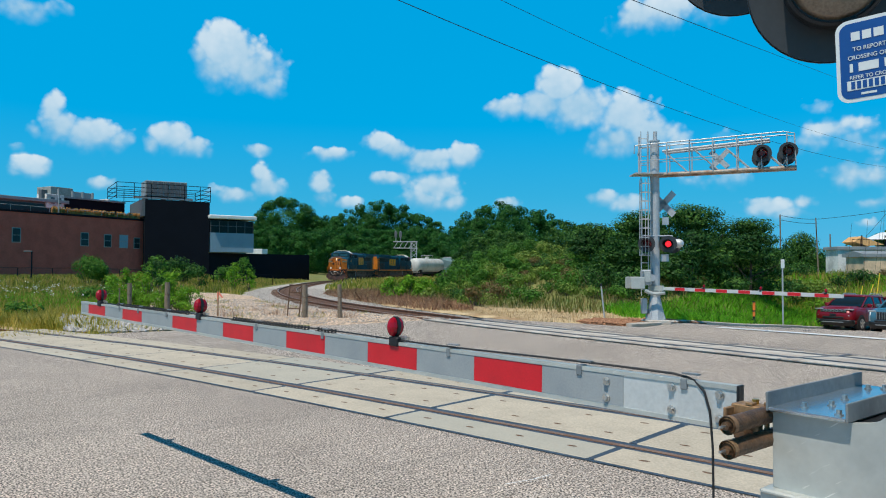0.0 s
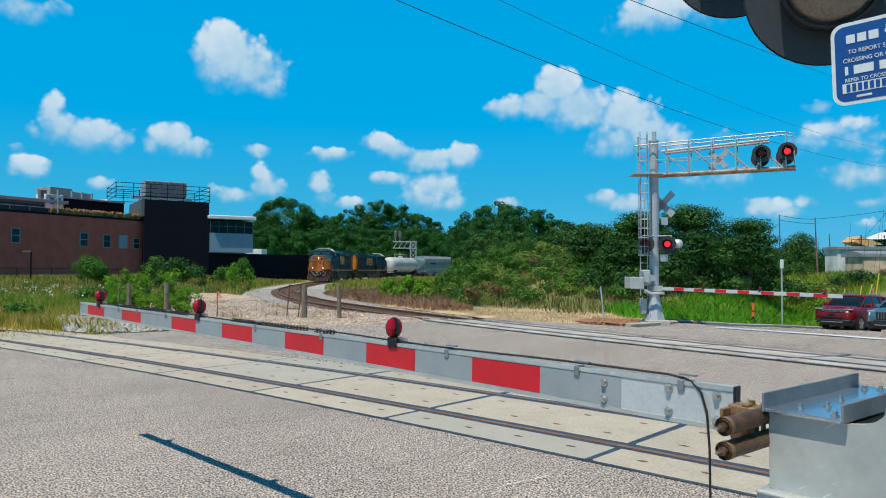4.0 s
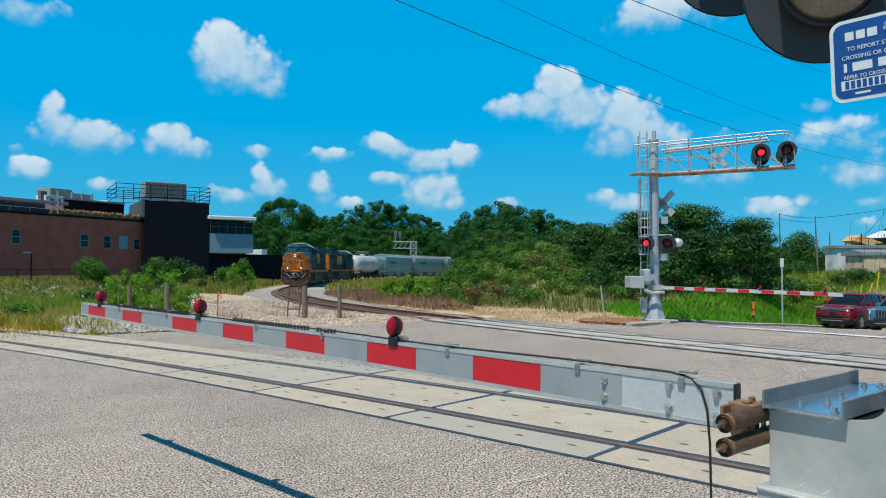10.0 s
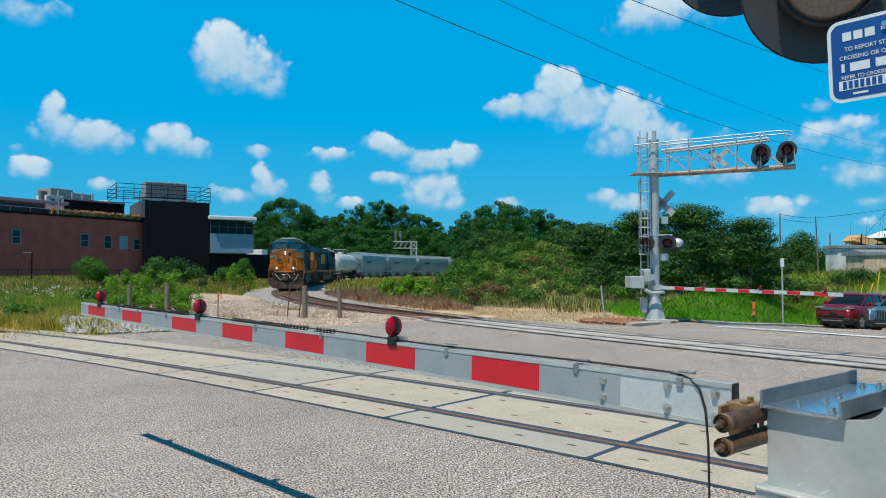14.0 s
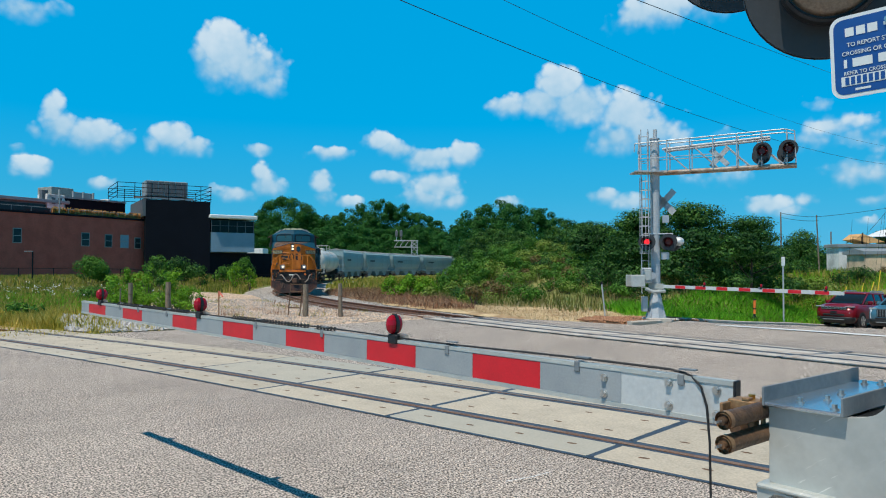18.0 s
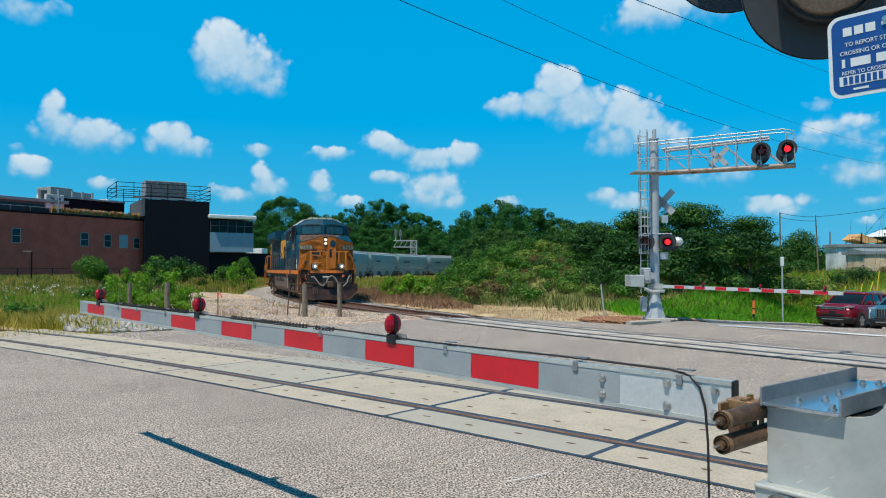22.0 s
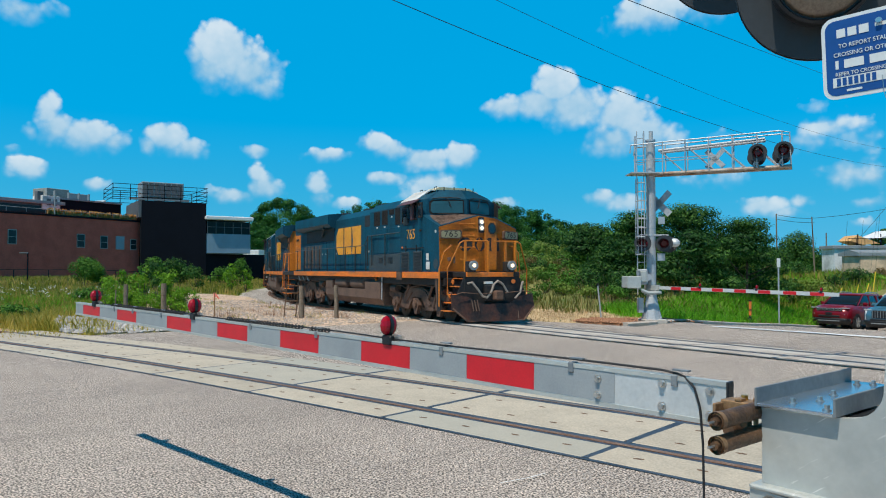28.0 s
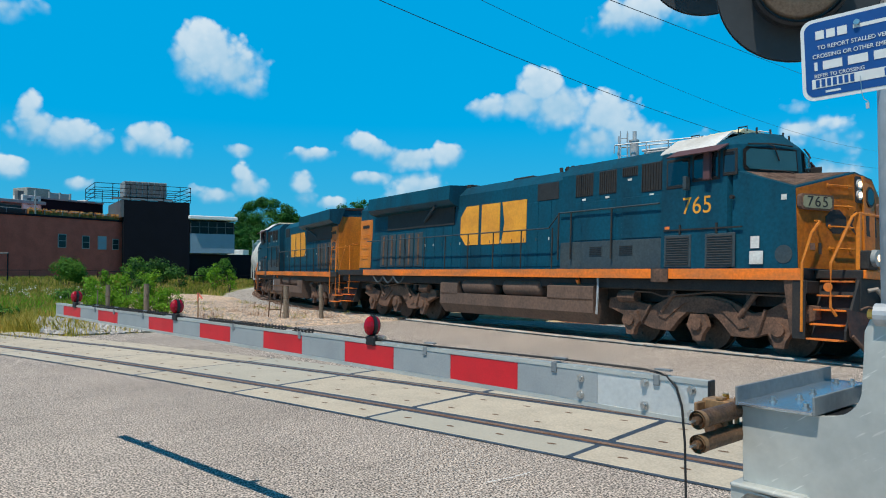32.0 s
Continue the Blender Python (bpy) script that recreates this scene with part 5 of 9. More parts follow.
    # dark company mark on the nose, as plain shapes
    for y0, y1, c in ((-0.86, -0.42, 0.14), (-0.34, 0.0, 0.12), (0.1, 0.56, 0.03)):
        P("company_mark", face_plate(y0, y1, 2.34, 2.78, 0.006, 0.032 if y0 > 0 else 0.012, c), "loco_black", face)
    # cab: a wedge of a front, upright to the top of the glass and sloping back above it
    def cab_front(y, z):
        x = -0.84 - 0.54 * (abs(y) / 1.25) ** 1.1
        return x - 0.10 * max(0.0, z - 3.6) - 1.1 * max(0.0, z - 4.16)
    ys = [-1.49, -1.22, -0.62, 0.0, 0.62, 1.22, 1.49]

    def cab_top(y):
        return 4.50 if abs(y) < 0.9 else 4.50 - (abs(y) - 0.9) * 0.66
    bm = bmesh.new()
    cols, back = [], []
    for y in ys:
        zt = cab_top(y)
        zs = [1.66, 3.55, 3.85, min(4.16, zt), zt]
        cols.append([bm.verts.new((cab_front(y, z), y, z)) for z in zs])
        back.append([bm.verts.new((-3.1, y, z)) for z in (1.66, zt)])
    for i in range(len(ys) - 1):
        for k in range(4):
            bm.faces.new((cols[i][k], cols[i + 1][k], cols[i + 1][k + 1], cols[i][k + 1]))
        bm.faces.new((cols[i][4], cols[i + 1][4], back[i + 1][1], back[i][1]))
        bm.faces.new((cols[i][0], back[i][0], back[i + 1][0], cols[i + 1][0]))
        bm.faces.new((back[i][0], back[i][1], back[i + 1][1], back[i + 1][0]))
    for i in (0, -1):
        bm.faces.new([*cols[i], back[i][1], back[i][0]])
    cab = P("cab", bm, "loco_blue")
    roof = [(1.45, 4.13), (1.40, 4.19), (0.9, 4.525), (-0.9, 4.525), (-1.40, 4.19), (-1.45, 4.13), (-0.88, 4.49), (0.88, 4.49)]
    P("cab_roof", prism(roof, "x", -3.2, -1.82), "cab_white", None, "white painted cab roof")
    P("roof_hatch", prism([(-0.75, 4.52), (-0.6, 4.62), (0.6, 4.62), (0.75, 4.52)], "x", -2.6, -1.75), "cab_cream", None, "cream roof hatch")
    for y, x in ((-0.55, -1.5), (-0.2, -1.42), (0.25, -1.42), (0.6, -1.5), (-0.7, -2.7)):
        P("roof_stud", rod((x, y, 4.44), (x, y, 4.60), 0.02, 6), "loco_black", None)
    # windscreens with dark frames, visors and wipers
    for s in (-1, 1):
        def scr(y, z, out):
            return (cab_front(y, z) + out, y, z)
        for name, inset, out, mt in (("windscreen_frame", 0.0, 0.016, "loco_black"), ("windscreen", 0.045, 0.034, "cab_glass")):
            a, b, z0, z1 = 0.1 + inset, 1.20 - inset, 3.63 + inset, 4.12 - inset
            ps = [(a, z0), (b - 0.06, z0 - 0.01), (b, z0 + 0.06), (b - 0.02, z1 - 0.08), (b - 0.1, z1), (a, z1), ]
            bm = bmesh.new()
            bm.faces.new([bm.verts.new(scr(s * y, z, out)) for y, z in ps])
            bmesh.ops.solidify(bm, geom=bm.faces[:], thickness=0.012)
            P(name, bm, mt, cab)
        P("wiper", tube([scr(s * 0.7, 4.20, 0.05), scr(s * 0.62, 4.14, 0.08), scr(s * 0.52, 3.85, 0.06)], 0.014, 5), "loco_black", cab)
        P("wiper_rail", tube([scr(s * 0.2, 4.17, 0.05), scr(s * 0.6, 4.2, 0.07), scr(s * 1.1, 4.16, 0.05)], 0.018, 5), "loco_black", cab)
        P("wiper", tube([scr(s * 0.35, 3.6, 0.16), scr(s * 0.5, 3.64, 0.12), scr(s * 0.95, 3.64, 0.09)], 0.016, 5), "loco_black", cab)
        # side windows, mirror, awning
        for a, b, z0, z1 in ((-2.98, -2.38, 3.36, 3.98), (-2.32, -1.66, 3.45, 4.06), (-1.60, -1.28, 3.50, 4.02)):
            P("window_frame", box(a, b, s * 1.485 - 0.02, s * 1.485 + 0.02, z0, z1, 0.012), "loco_black", cab)
            P("side_window", box(a + 0.04, b - 0.04, s * 1.492 - 0.022, s * 1.492 + 0.022, z0 + 0.05, z1 - 0.05, 0.01), "loco_glass", cab)
        P("awning", prism([(s * 1.44, 4.13), (s * 1.46, 4.15), (s * 1.80, 3.97), (s * 1.78, 3.955)], "x", -2.75, -1.5), "maroon", cab, "maroon sun awning")
        P("mirror", box(-2.42, -2.34, s * 1.54, s * 1.68, 3.28, 3.56, 0.01), "loco_grey", cab)
        P("cab_knob", rod((-1.36, s * 1.49, 3.06), (-1.36, s * 1.56, 3.06), 0.04, 10), "loco_black", cab)
        P("label_plate", box(-3.0, -2.88, s * 1.493 - 0.003, s * 1.493 + 0.003, 2.5, 2.56), "red_tag", cab)
        P("folded_shade", box(-1.98, -1.82, s * 1.52, s * 1.62, 3.45, 4.0, 0.01), "maroon", cab)
        # louvred doors under the cab
        for a in (-3.0, -1.98):
            ld = P("louvre_door", box(a, a + 0.68, s * 1.495 - 0.015, s * 1.495 + 0.015, 1.70, 2.37, 0.008), "loco_grey", cab)
            for k in range(12):
                P("louvre_slat", prism([(s * 1.505, 1.76 + k * 0.05), (s * 1.53, 1.755 + k * 0.05), (s * 1.505, 1.79 + k * 0.05)], "x", a + 0.05, a + 0.63), "grille", ld)
        P("door_track", box(-3.02, -1.15, s * 1.50 - 0.015, s * 1.50 + 0.015, 2.46, 2.49), "loco_black", cab)
        for x in (-2.6, -1.72):
            P("door_latch", box(x - 0.02, x + 0.02, s * 1.5 - 0.02, s * 1.5 + 0.02, 2.38, 2.58), "loco_black", cab)
        P("label_plate", box(-0.98, -0.80, s * 1.48 - 0.004, s * 1.48 + 0.004, 2.05, 2.28), "cab_white", cab)
        P("label_plate", box(-1.0, -0.72, s * 1.48 - 0.004, s * 1.48 + 0.004, 1.75, 2.0), "cab_white", cab)
        P("stencil_ring", disc(Matrix.Translation((-0.33, s * 1.456, 1.93)) @ Matrix.Rotation(radians(90), 4, "X"), 0.17, 0.006, 20), "loco_grey", nose)
        P("label_plate", box(-0.38, -0.28, s * 1.456 - 0.004, s * 1.456 + 0.004, 2.93, 3.03), "cab_white", nose)
    if number:
        for s in (-1, 1):
            f = Matrix(((-s * 1.0, 0, 0, 0), (0, 0, s * 1.0, 0), (0, 1, 0, 0), (0, 0, 0, 1)))
            text_part("road_number", "765", 0.50, M["loco_yellow"], cab, S @ Matrix.Translation((-2.2, s * 1.493, 2.95)) @ f, "yellow painted number", spread=1.05, width=0.95)
    # equipment cabs behind: lower grey-grimed panels, grilles and doors
    bm = prism([(-1.40, 1.66), (1.40, 1.66), (1.40, 4.02), (1.15, 4.30), (-1.15, 4.30), (-1.40, 4.02)], "x", -6.35, -3.1)
    hoodA = P("equipment_hood", bm, "loco_blue")
    for s in (-1, 1):
        P("lower_panel", box(-6.33, -3.12, s * 1.40, s * 1.43, 1.67, 2.33, 0.006), "loco_grey", hoodA)
        for a, b, z0, z1, slats in ((-5.85, -5.25, 3.44, 4.0, 8), (-5.05, -4.5, 3.44, 4.0, 8), (-4.32, -3.86, 3.78, 4.0, 7), (-3.75, -3.15, 3.38, 4.02, 8)):
            gr = P("grille", box(a, b, s * 1.395, s * 1.415, z0, z1, 0.01), "grille", hoodA)
            for k in range(slats):
                x = a + (b - a) * (k + 0.5) / slats
                P("grille_slat", box(x - 0.012, x + 0.012, s * 1.41, s * 1.432, z0 + 0.03, z1 - 0.03), "loco_black", gr)
            P("label_plate", box((a + b) / 2 - 0.06, (a + b) / 2 + 0.06, s * 1.405, s * 1.41, z0 - 0.10, z0 - 0.05), "cab_white", hoodA)
        for a, b in ((-5.85, -4.5), (-4.3, -3.15)):
            P("access_door", box(a, b, s * 1.40, s * 1.415, 2.36, 3.30, 0.008), "loco_blue", hoodA)
        for a in (-5.3, -4.35):
            vent = P("small_louvre", box(a, a + 0.42, s * 1.43, s * 1.44, 1.98, 2.22), "loco_grey", hoodA)
            for k in range(5):
                P("louvre_slat", box(a + 0.02, a + 0.4, s * 1.438, s * 1.452, 2.0 + k * 0.043, 2.022 + k * 0.043), "grille", vent)
    # long hood with door seams, lettering, radiator wings
    bm = prism([(-1.12, 1.66), (1.12, 1.66), (1.12, 4.0), (0.85, 4.28), (-0.85, 4.28), (-1.12, 4.0)], "x", end, -6.35)
    hood = P("long_hood", bm, "loco_blue")
    for s in (-1, 1):
        P("dark_screen", box(-7.62, -6.78, s * 1.12, s * 1.14, 3.52, 3.98, 0.01), "grille", hood)
        for x in np.arange(-13.8, -6.5, 0.52):
            P("hood_door", box(x + 0.012, x + 0.508, s * 1.118, s * 1.135, 1.75, 3.5, 0.006), "loco_blue", hood)
            P("door_latch", box(x + 0.44, x + 0.47, s * 1.135, s * 1.15, 2.45, 2.53), "cab_white" if int(x * 10) % 3 == 0 else "loco_grey", hood)
        for x in np.arange(-16.5, -13.9, 0.62):
            P("louvre_door", box(x, x + 0.5, s * 1.118, s * 1.15, 1.78, 2.95, 0.01), "loco_grey", hood)
            P("door_bar", box(x + 0.2, x + 0.3, s * 1.15, s * 1.165, 1.85, 2.9, 0.004), "truck", hood)
        # yellow company lettering drawn as three plain blocks
        for k, (a, b) in enumerate(((-11.25, -10.3), (-10.15, -9.25), (-9.15, -8.05))):
            yo = s * 1.141
            if k == 0:
                ps = [(b, 3.62), (a + 0.3, 3.62), (a, 3.3), (a, 2.72), (a + 0.3, 2.42), (b, 2.42)]
            elif k == 1:
                ps = [(a, 2.42), (b, 2.42), (b, 3.62), (a, 3.62)]
            else:
                ps = [(a, 2.42), (b, 2.42), (b, 3.62), (a, 3.62), (a + 0.12, 3.02)]
            P("lettering_block", prism(ps, "y", yo - 0.006, yo + 0.006), "loco_yellow", hood, "yellow block of the company lettering")
        P("radiator_wing", prism([(s * 0.8, 4.36), (s * 1.5, 4.30), (s * 1.52, 3.86), (s * 1.36, 3.72), (s * 1.1, 3.66)], "x", -16.95, -11.4), "loco_blue", None)
        P("radiator_screen", box(-16.0, -11.6, s * 1.118, s * 1.16, 3.1, 3.68, 0.01), "grille", hood)
        P("wing_brace", rod((-13.4, s * 1.15, 3.3), (-12.4, s * 1.4, 3.72), 0.05, 6), "loco_grey", None)
    P("radiator_top", box(-16.85, -11.2, -0.85, 0.85, 4.27, 4.38, 0.02), "loco_black")
    P("exhaust_hatch", box(-9.5, -8.6, -0.5, 0.5, 4.27, 4.42, 0.02), "loco_black")
    P("horn", rod((-7.2, -0.5, 4.4), (-6.6, -0.5, 4.42), 0.06, 10), "loco_black")
    for x in (-7.25, -7.0, -6.8):
        P("horn", rod((x, -0.62, 4.33), (x - 0.02, -0.62, 4.45), 0.05, 8), "loco_black")
    rear = P("rear_panel", box(end - 0.06, end, -1.1, 1.1, 1.7, 4.0, 0.01), "loco_orange", None, "orange hood end panel")
    P("rear_door", box(end - 0.1, end - 0.06, -0.45, 0.1, 2.6, 3.5, 0.01), "loco_orange", rear)
    for s in (-1, 1):
        wrap = P("hood_end_door", box(end, end + 1.0, s * 1.12, s * 1.135, 1.75, 3.6, 0.006), "loco_orange", hood, "orange painted last hood door")
        for z in (2.2, 2.6, 3.0, 3.4):
            P("grab_iron", tube([(end + 0.25, s * 1.13, z), (end + 0.25, s * 1.2, z), (end + 0.75, s * 1.2, z), (end + 0.75, s * 1.13, z)], 0.014, 5), "loco_orange", wrap)
        P("number_bar", box(end + 0.2, end + 0.75, s * 1.137, s * 1.142, 3.28, 3.42), "loco_black", wrap)
    # roof gear on the cab
    for x in (-2.9, -1.75):
        P("lifting_eye", tube([(x, -0.8, 4.5), (x, -0.8, 4.6), (x + 0.2, -0.8, 4.6), (x + 0.2, -0.8, 4.5)], 0.015, 5), "loco_black")
    P("exhaust_stack", box(-5.0, -4.4, -0.3, 0.3, 4.3, 4.38), "loco_black")
    # hand rails
    for s in (-1, 1):
        rail_pts = [(-17.0, s * 1.47, 2.72), (-6.75, s * 1.47, 2.72), (-6.35, s * 1.47, 3.08), (-3.15, s * 1.5, 3.08)]
        P("handrail", tube(rail_pts, 0.02, 6), "loco_grey", None)
        for x in np.arange(-16.6, -6.6, 1.25):
            P("stanchion", rod((x, s * 1.47, 1.66), (x, s * 1.47, 2.72), 0.02, 6), "loco_black", None)
        for x in (-6.35, -5.9, -4.55):
            P("stanchion", rod((x, s * 1.49, 1.9), (x, s * 1.49, 3.08), 0.022, 6), "loco_black", None)
        # yellow rails at both ends
        P("step_rail", tube([(0.06, s * 1.52, 0.55), (0.06, s * 1.52, 1.75), (0.16, s * 1.40, 2.3), (0.16, s * 1.15, 2.52), (0.06, s * 1.12, 2.54)], 0.026, 6), "loco_orange", None, "orange step rail")
        P("step_rail", tube([(0.62, s * 1.42, 0.85), (0.55, s * 1.48, 1.0), (0.55, s * 1.48, 1.75), (0.72, s * 1.12, 2.58), (0.74, s * 1.02, 2.64), (0.74, s * 0.6, 2.66)], 0.026, 6), "loco_orange", None, "orange step rail")
        for y in ((-0.95, -0.12) if s < 0 else (0.53, 0.90)):
            P("front_post", box(0.71, 0.78, y - 0.035, y + 0.035, 1.66, 2.66, 0.006), "loco_orange", None)
        P("front_rail", rod((0.745, s * 0.95, 2.65), (0.745, s * 0.12, 2.65), 0.024, 6), "loco_orange", None)
        P("step_rail", tube([(tail + 1.0, s * 1.5, 0.75), (tail + 1.0, s * 1.5, 1.75), (tail + 0.8, s * 1.45, 2.65), (tail + 1.1, s * 1.3, 2.72)], 0.022, 6), "loco_orange", None, "orange step rail")
        P("step_rail", tube([(tail + 0.1, s * 1.5, 0.75), (tail + 0.1, s * 1.5, 1.75), (tail + 0.35, s * 1.4, 2.65), (tail + 0.35, s * 0.7, 2.72)], 0.022, 6), "loco_orange", None, "orange step rail")
        for xa, xb in ((0.14, 0.72), (tail + 0.15, tail + 0.95)):
            st = P("step_well", prism([(s * 1.0, 0.42), (s * 1.28, 0.42), (s * 0.92, 1.5), (s * 0.8, 1.5)], "x", xa - 0.04, xb + 0.04), "loco_black", None)
            for k in range(5):
                y0 = s * (1.52 - 0.11 * k)
                P("step", box(xa, xb, min(y0, y0 - s * 0.26), max(y0, y0 - s * 0.26), 0.42 + 0.255 * k, 0.45 + 0.255 * k, 0.004), "loco_sill", st)
        P("step_side", box(-0.12, 0.12, s * 1.50 - 0.02, s * 1.50 + 0.02, 0.42, 1.46, 0.01), "loco_black", None)
        P("step_bracket", prism([(-0.30, 1.46), (-0.1, 1.46), (-0.1, 0.5), (-0.16, 0.5)], "y", s * 1.47 - 0.03, s * 1.47 + 0.03), "truck", None)
        P("marker_plate", disc(Matrix.Translation((0.34, s * 1.18, 1.35)) @ Matrix.Rotation(radians(90), 4, "X"), 0.08, 0.02, 16), "loco_sill", None)
        P("step_end", prism([(s * 1.44, 0.45), (s * 1.44, 0.6), (s * 0.96, 1.62), (s * 0.7, 1.62), (s * 0.7, 0.45)], "x", 0.76, 0.80), "loco_black", None)
    # front: chain gate, coupler, hoses, plow
    P("end_sill", box(0.82, 0.88, -0.98, 0.76, 1.51, 1.66, 0.01), "loco_sill", None, "orange front end sill")
    for xe, d in ((0.82, 1), (tail, -1)):
        P("coupler_pocket", box(min(xe, xe + d * 0.2), max(xe, xe + d * 0.2), -0.35, 0.35, 0.75, 1.25, 0.03), "loco_black", None)
        P("coupler", box(min(xe, xe + d * 0.42), max(xe, xe + d * 0.42), -0.13, 0.17, 0.78, 1.08, 0.04), "truck", None)
        P("end_plate", box(min(xe - d * 0.1, xe), max(xe - d * 0.1, xe), -1.02, 1.02, 0.55, 1.52, 0.01), "loco_black", None)
    hose = [(0.9, -0.95, 1.3), (1.0, -0.85, 1.34), (1.06, -0.7, 1.15), (1.06, -0.5, 0.9), (1.06, -0.35, 0.86), (1.06, -0.2, 1.0), (1.04, -0.08, 1.28), (1.02, 0.08, 1.38), (1.04, 0.25, 1.28), (1.06, 0.42, 1.0)]
    P("air_hose", tube(hose, 0.038, 8), "hose_grey", None, "drooping grey air hose")
    P("air_hose", tube([(0.9, 1.1, 1.35), (1.0, 1.0, 1.3), (1.04, 0.9, 1.0), (1.04, 0.7, 0.82)], 0.034, 8), "hose_grey", None)
    P("hose_rack", box(0.86, 0.94, -0.35, -0.05, 1.28, 1.36, 0.01), "cab_white", None)
    P("red_knob", disc(Matrix.Translation((0.92, 0.72, 1.36)) @ Matrix.Rotation(radians(90), 4, "Y"), 0.07, 0.04, 14), "red_tag", None)
    P("lift_lever", tube([(1.0, -1.38, 0.98), (1.02, -1.2, 1.03), (1.05, -0.6, 0.98), (1.1, -0.2, 1.0)], 0.016, 6), "truck", None)
    P("lift_lever", tube([(1.0, 1.38, 1.0), (1.02, 1.1, 1.06), (1.1, 0.3, 1.0)], 0.016, 6), "truck", None)
    bm = bmesh.new()
    prof = [(-1.5, 0.97), (-1.0, 0.90), (-0.5, 0.66), (0.5, 0.66), (1.0, 0.90), (1.5, 0.97), (1.52, 0.52), (1.05, 0.13), (0.0, 0.12), (-1.05, 0.13), (-1.52, 0.52)]
    bm.faces.new([bm.verts.new((1.02 - 0.13 * abs(y) + 0.16 * (0.97 - z), y, z)) for y, z in prof])
    bmesh.ops.triangulate(bm, faces=bm.faces[:])
    bmesh.ops.solidify(bm, geom=bm.faces[:], thickness=0.03)
    plow = P("snowplow", bm, "plow", None, "dark scraped snowplow")
    for s in (-1, 1):
        P("plow_edge", rod((0.94, s * 1.5, 0.54), (1.06, s * 1.05, 0.14), 0.03, 6), "truck", plow)
    P("plow_edge", rod((1.06, -1.05, 0.13), (1.06, 1.05, 0.13), 0.025, 6), "truck", plow)
    for y in (-0.9, -0.8, -0.7):
        P("mu_hose", rod((1.06, y, 0.80), (1.10, y + 0.06, 0.45), 0.02, 5), "tankgrime", None)
    for y0, y1 in ((-0.35, -0.15), (0.1, 0.2), (0.85, 0.8)):
        P("scrape", rod((1.10 - 0.1 * abs(y0), y0, 0.42), (1.15 - 0.1 * abs(y1), y1, 0.18), 0.02, 5), "tankgrime", plow)
    P("underframe", box(tail + 0.6, 0.6, -0.95, 0.95, 0.95, 1.46, 0.02), "loco_black", None, "dark steel underframe")
    # tanks under the deck
    bm = prism([(-1.46, 0.95), (-1.46, 0.62), (-1.25, 0.36), (1.25, 0.36), (1.46, 0.62), (1.46, 0.95)], "x", -11.8, -5.1)
    tank = P("fuel_tank", bm, "tankgrime", None, "grime-covered fuel tank")
    for a, b in ((-6.75, -5.12), (-11.8, -10.85)):
        P("tank_box", prism([(-1.46, 0.9), (-1.46, 1.24), (-1.38, 1.30), (1.38, 1.30), (1.46, 1.24), (1.46, 0.9)], "x", a, b), "tankgrime", tank)
    for s in (-1, 1):
        for a in (-10.75, -8.75):
            bm = lathe([(0.02, 0.0), (0.17, 0.02), (0.24, 0.09), (0.25, 0.16), (0.25, 1.5), (0.24, 1.57), (0.17, 1.64), (0.02, 1.66)], 18)
            bm.transform(Matrix.Translation((a, s * 1.18, 1.18)) @ Matrix.Rotation(radians(90), 4, "Y"))
            P("air_reservoir", bm, "tankgrime", tank, smooth=True)
        P("tank_hose", tube([(-5.0, s * 1.42, 1.45), (-4.98, s * 1.44, 1.1), (-5.02, s * 1.42, 0.6)], 0.03, 6), "galv_", tank)
        P("fuel_filler", rod((-5.7, s * 1.35, 1.3), (-5.7, s * 1.42, 1.42), 0.05, 8), "red_tag", tank)
    # trucks
    wheels = []
    side_frame = [(-2.55, 0.72), (-2.5, 0.95), (-1.95, 1.0), (-1.55, 0.86), (-1.2, 0.80), (-0.75, 1.02), (-0.4, 1.06), (0.4, 1.06), (0.75, 0.98), (1.2, 0.74), (1.5, 0.8), (1.8, 0.98), (2.5, 0.95), (2.55, 0.72), (2.2, 0.62), (1.9, 0.5), (1.2, 0.28), (0.75, 0.28), (0.5, 0.58), (0.32, 0.72), (-0.32, 0.72), (-0.5, 0.58), (-0.75, 0.28), (-1.2, 0.30), (-1.9, 0.5), (-2.2, 0.62)]
    for c, d in ((-2.33, 1), (-15.0, -1)):
        frames = {}
        for s in (-1, 1):
            frames[s] = P("truck_frame", prism(side_frame, "y", s * 1.10 - 0.08, s * 1.10 + 0.08, bev=0.012), "truck", None, "dusty cast steel truck frame")
            frames[s].data.transform(Matrix.Translation((c, 0, 0.06)))
            P("frame_boss", prism([(c - 0.75, 1.02), (c - 0.3, 1.08), (c + 0.3, 1.08), (c + 0.75, 0.98), (c + 1.15, 0.55), (c + 0.95, 0.5), (c + 0.45, 0.92), (c - 0.35, 0.96), (c - 0.85, 0.6), (c - 1.05, 0.66)], "y", s * 1.19 - 0.02, s * 1.19 + 0.04), "truck", frames[s])
        tr = frames[-1]
        P("bolster", box(c - 0.5, c + 0.5, -1.0, 1.0, 0.7, 1.1, 0.03), "loco_black", None)
        for s in (-1, 1):
            for x in (c - 1.8, c, c + 1.8):
                ax = P("axle_box", prism([(x - 0.26, 0.50), (x - 0.17, 0.74), (x + 0.17, 0.74), (x + 0.26, 0.50), (x + 0.14, 0.34), (x + 0.1, 0.2), (x - 0.1, 0.2), (x - 0.14, 0.34)], "y", s * 1.19 - 0.06, s * 1.19 + 0.06), "truck", tr)
                P("axle_cap", disc(Matrix.Translation((x, s * 1.27, 0.54)) @ Matrix.Rotation(radians(90), 4, "X"), 0.13, 0.08, 14), "truck", ax)
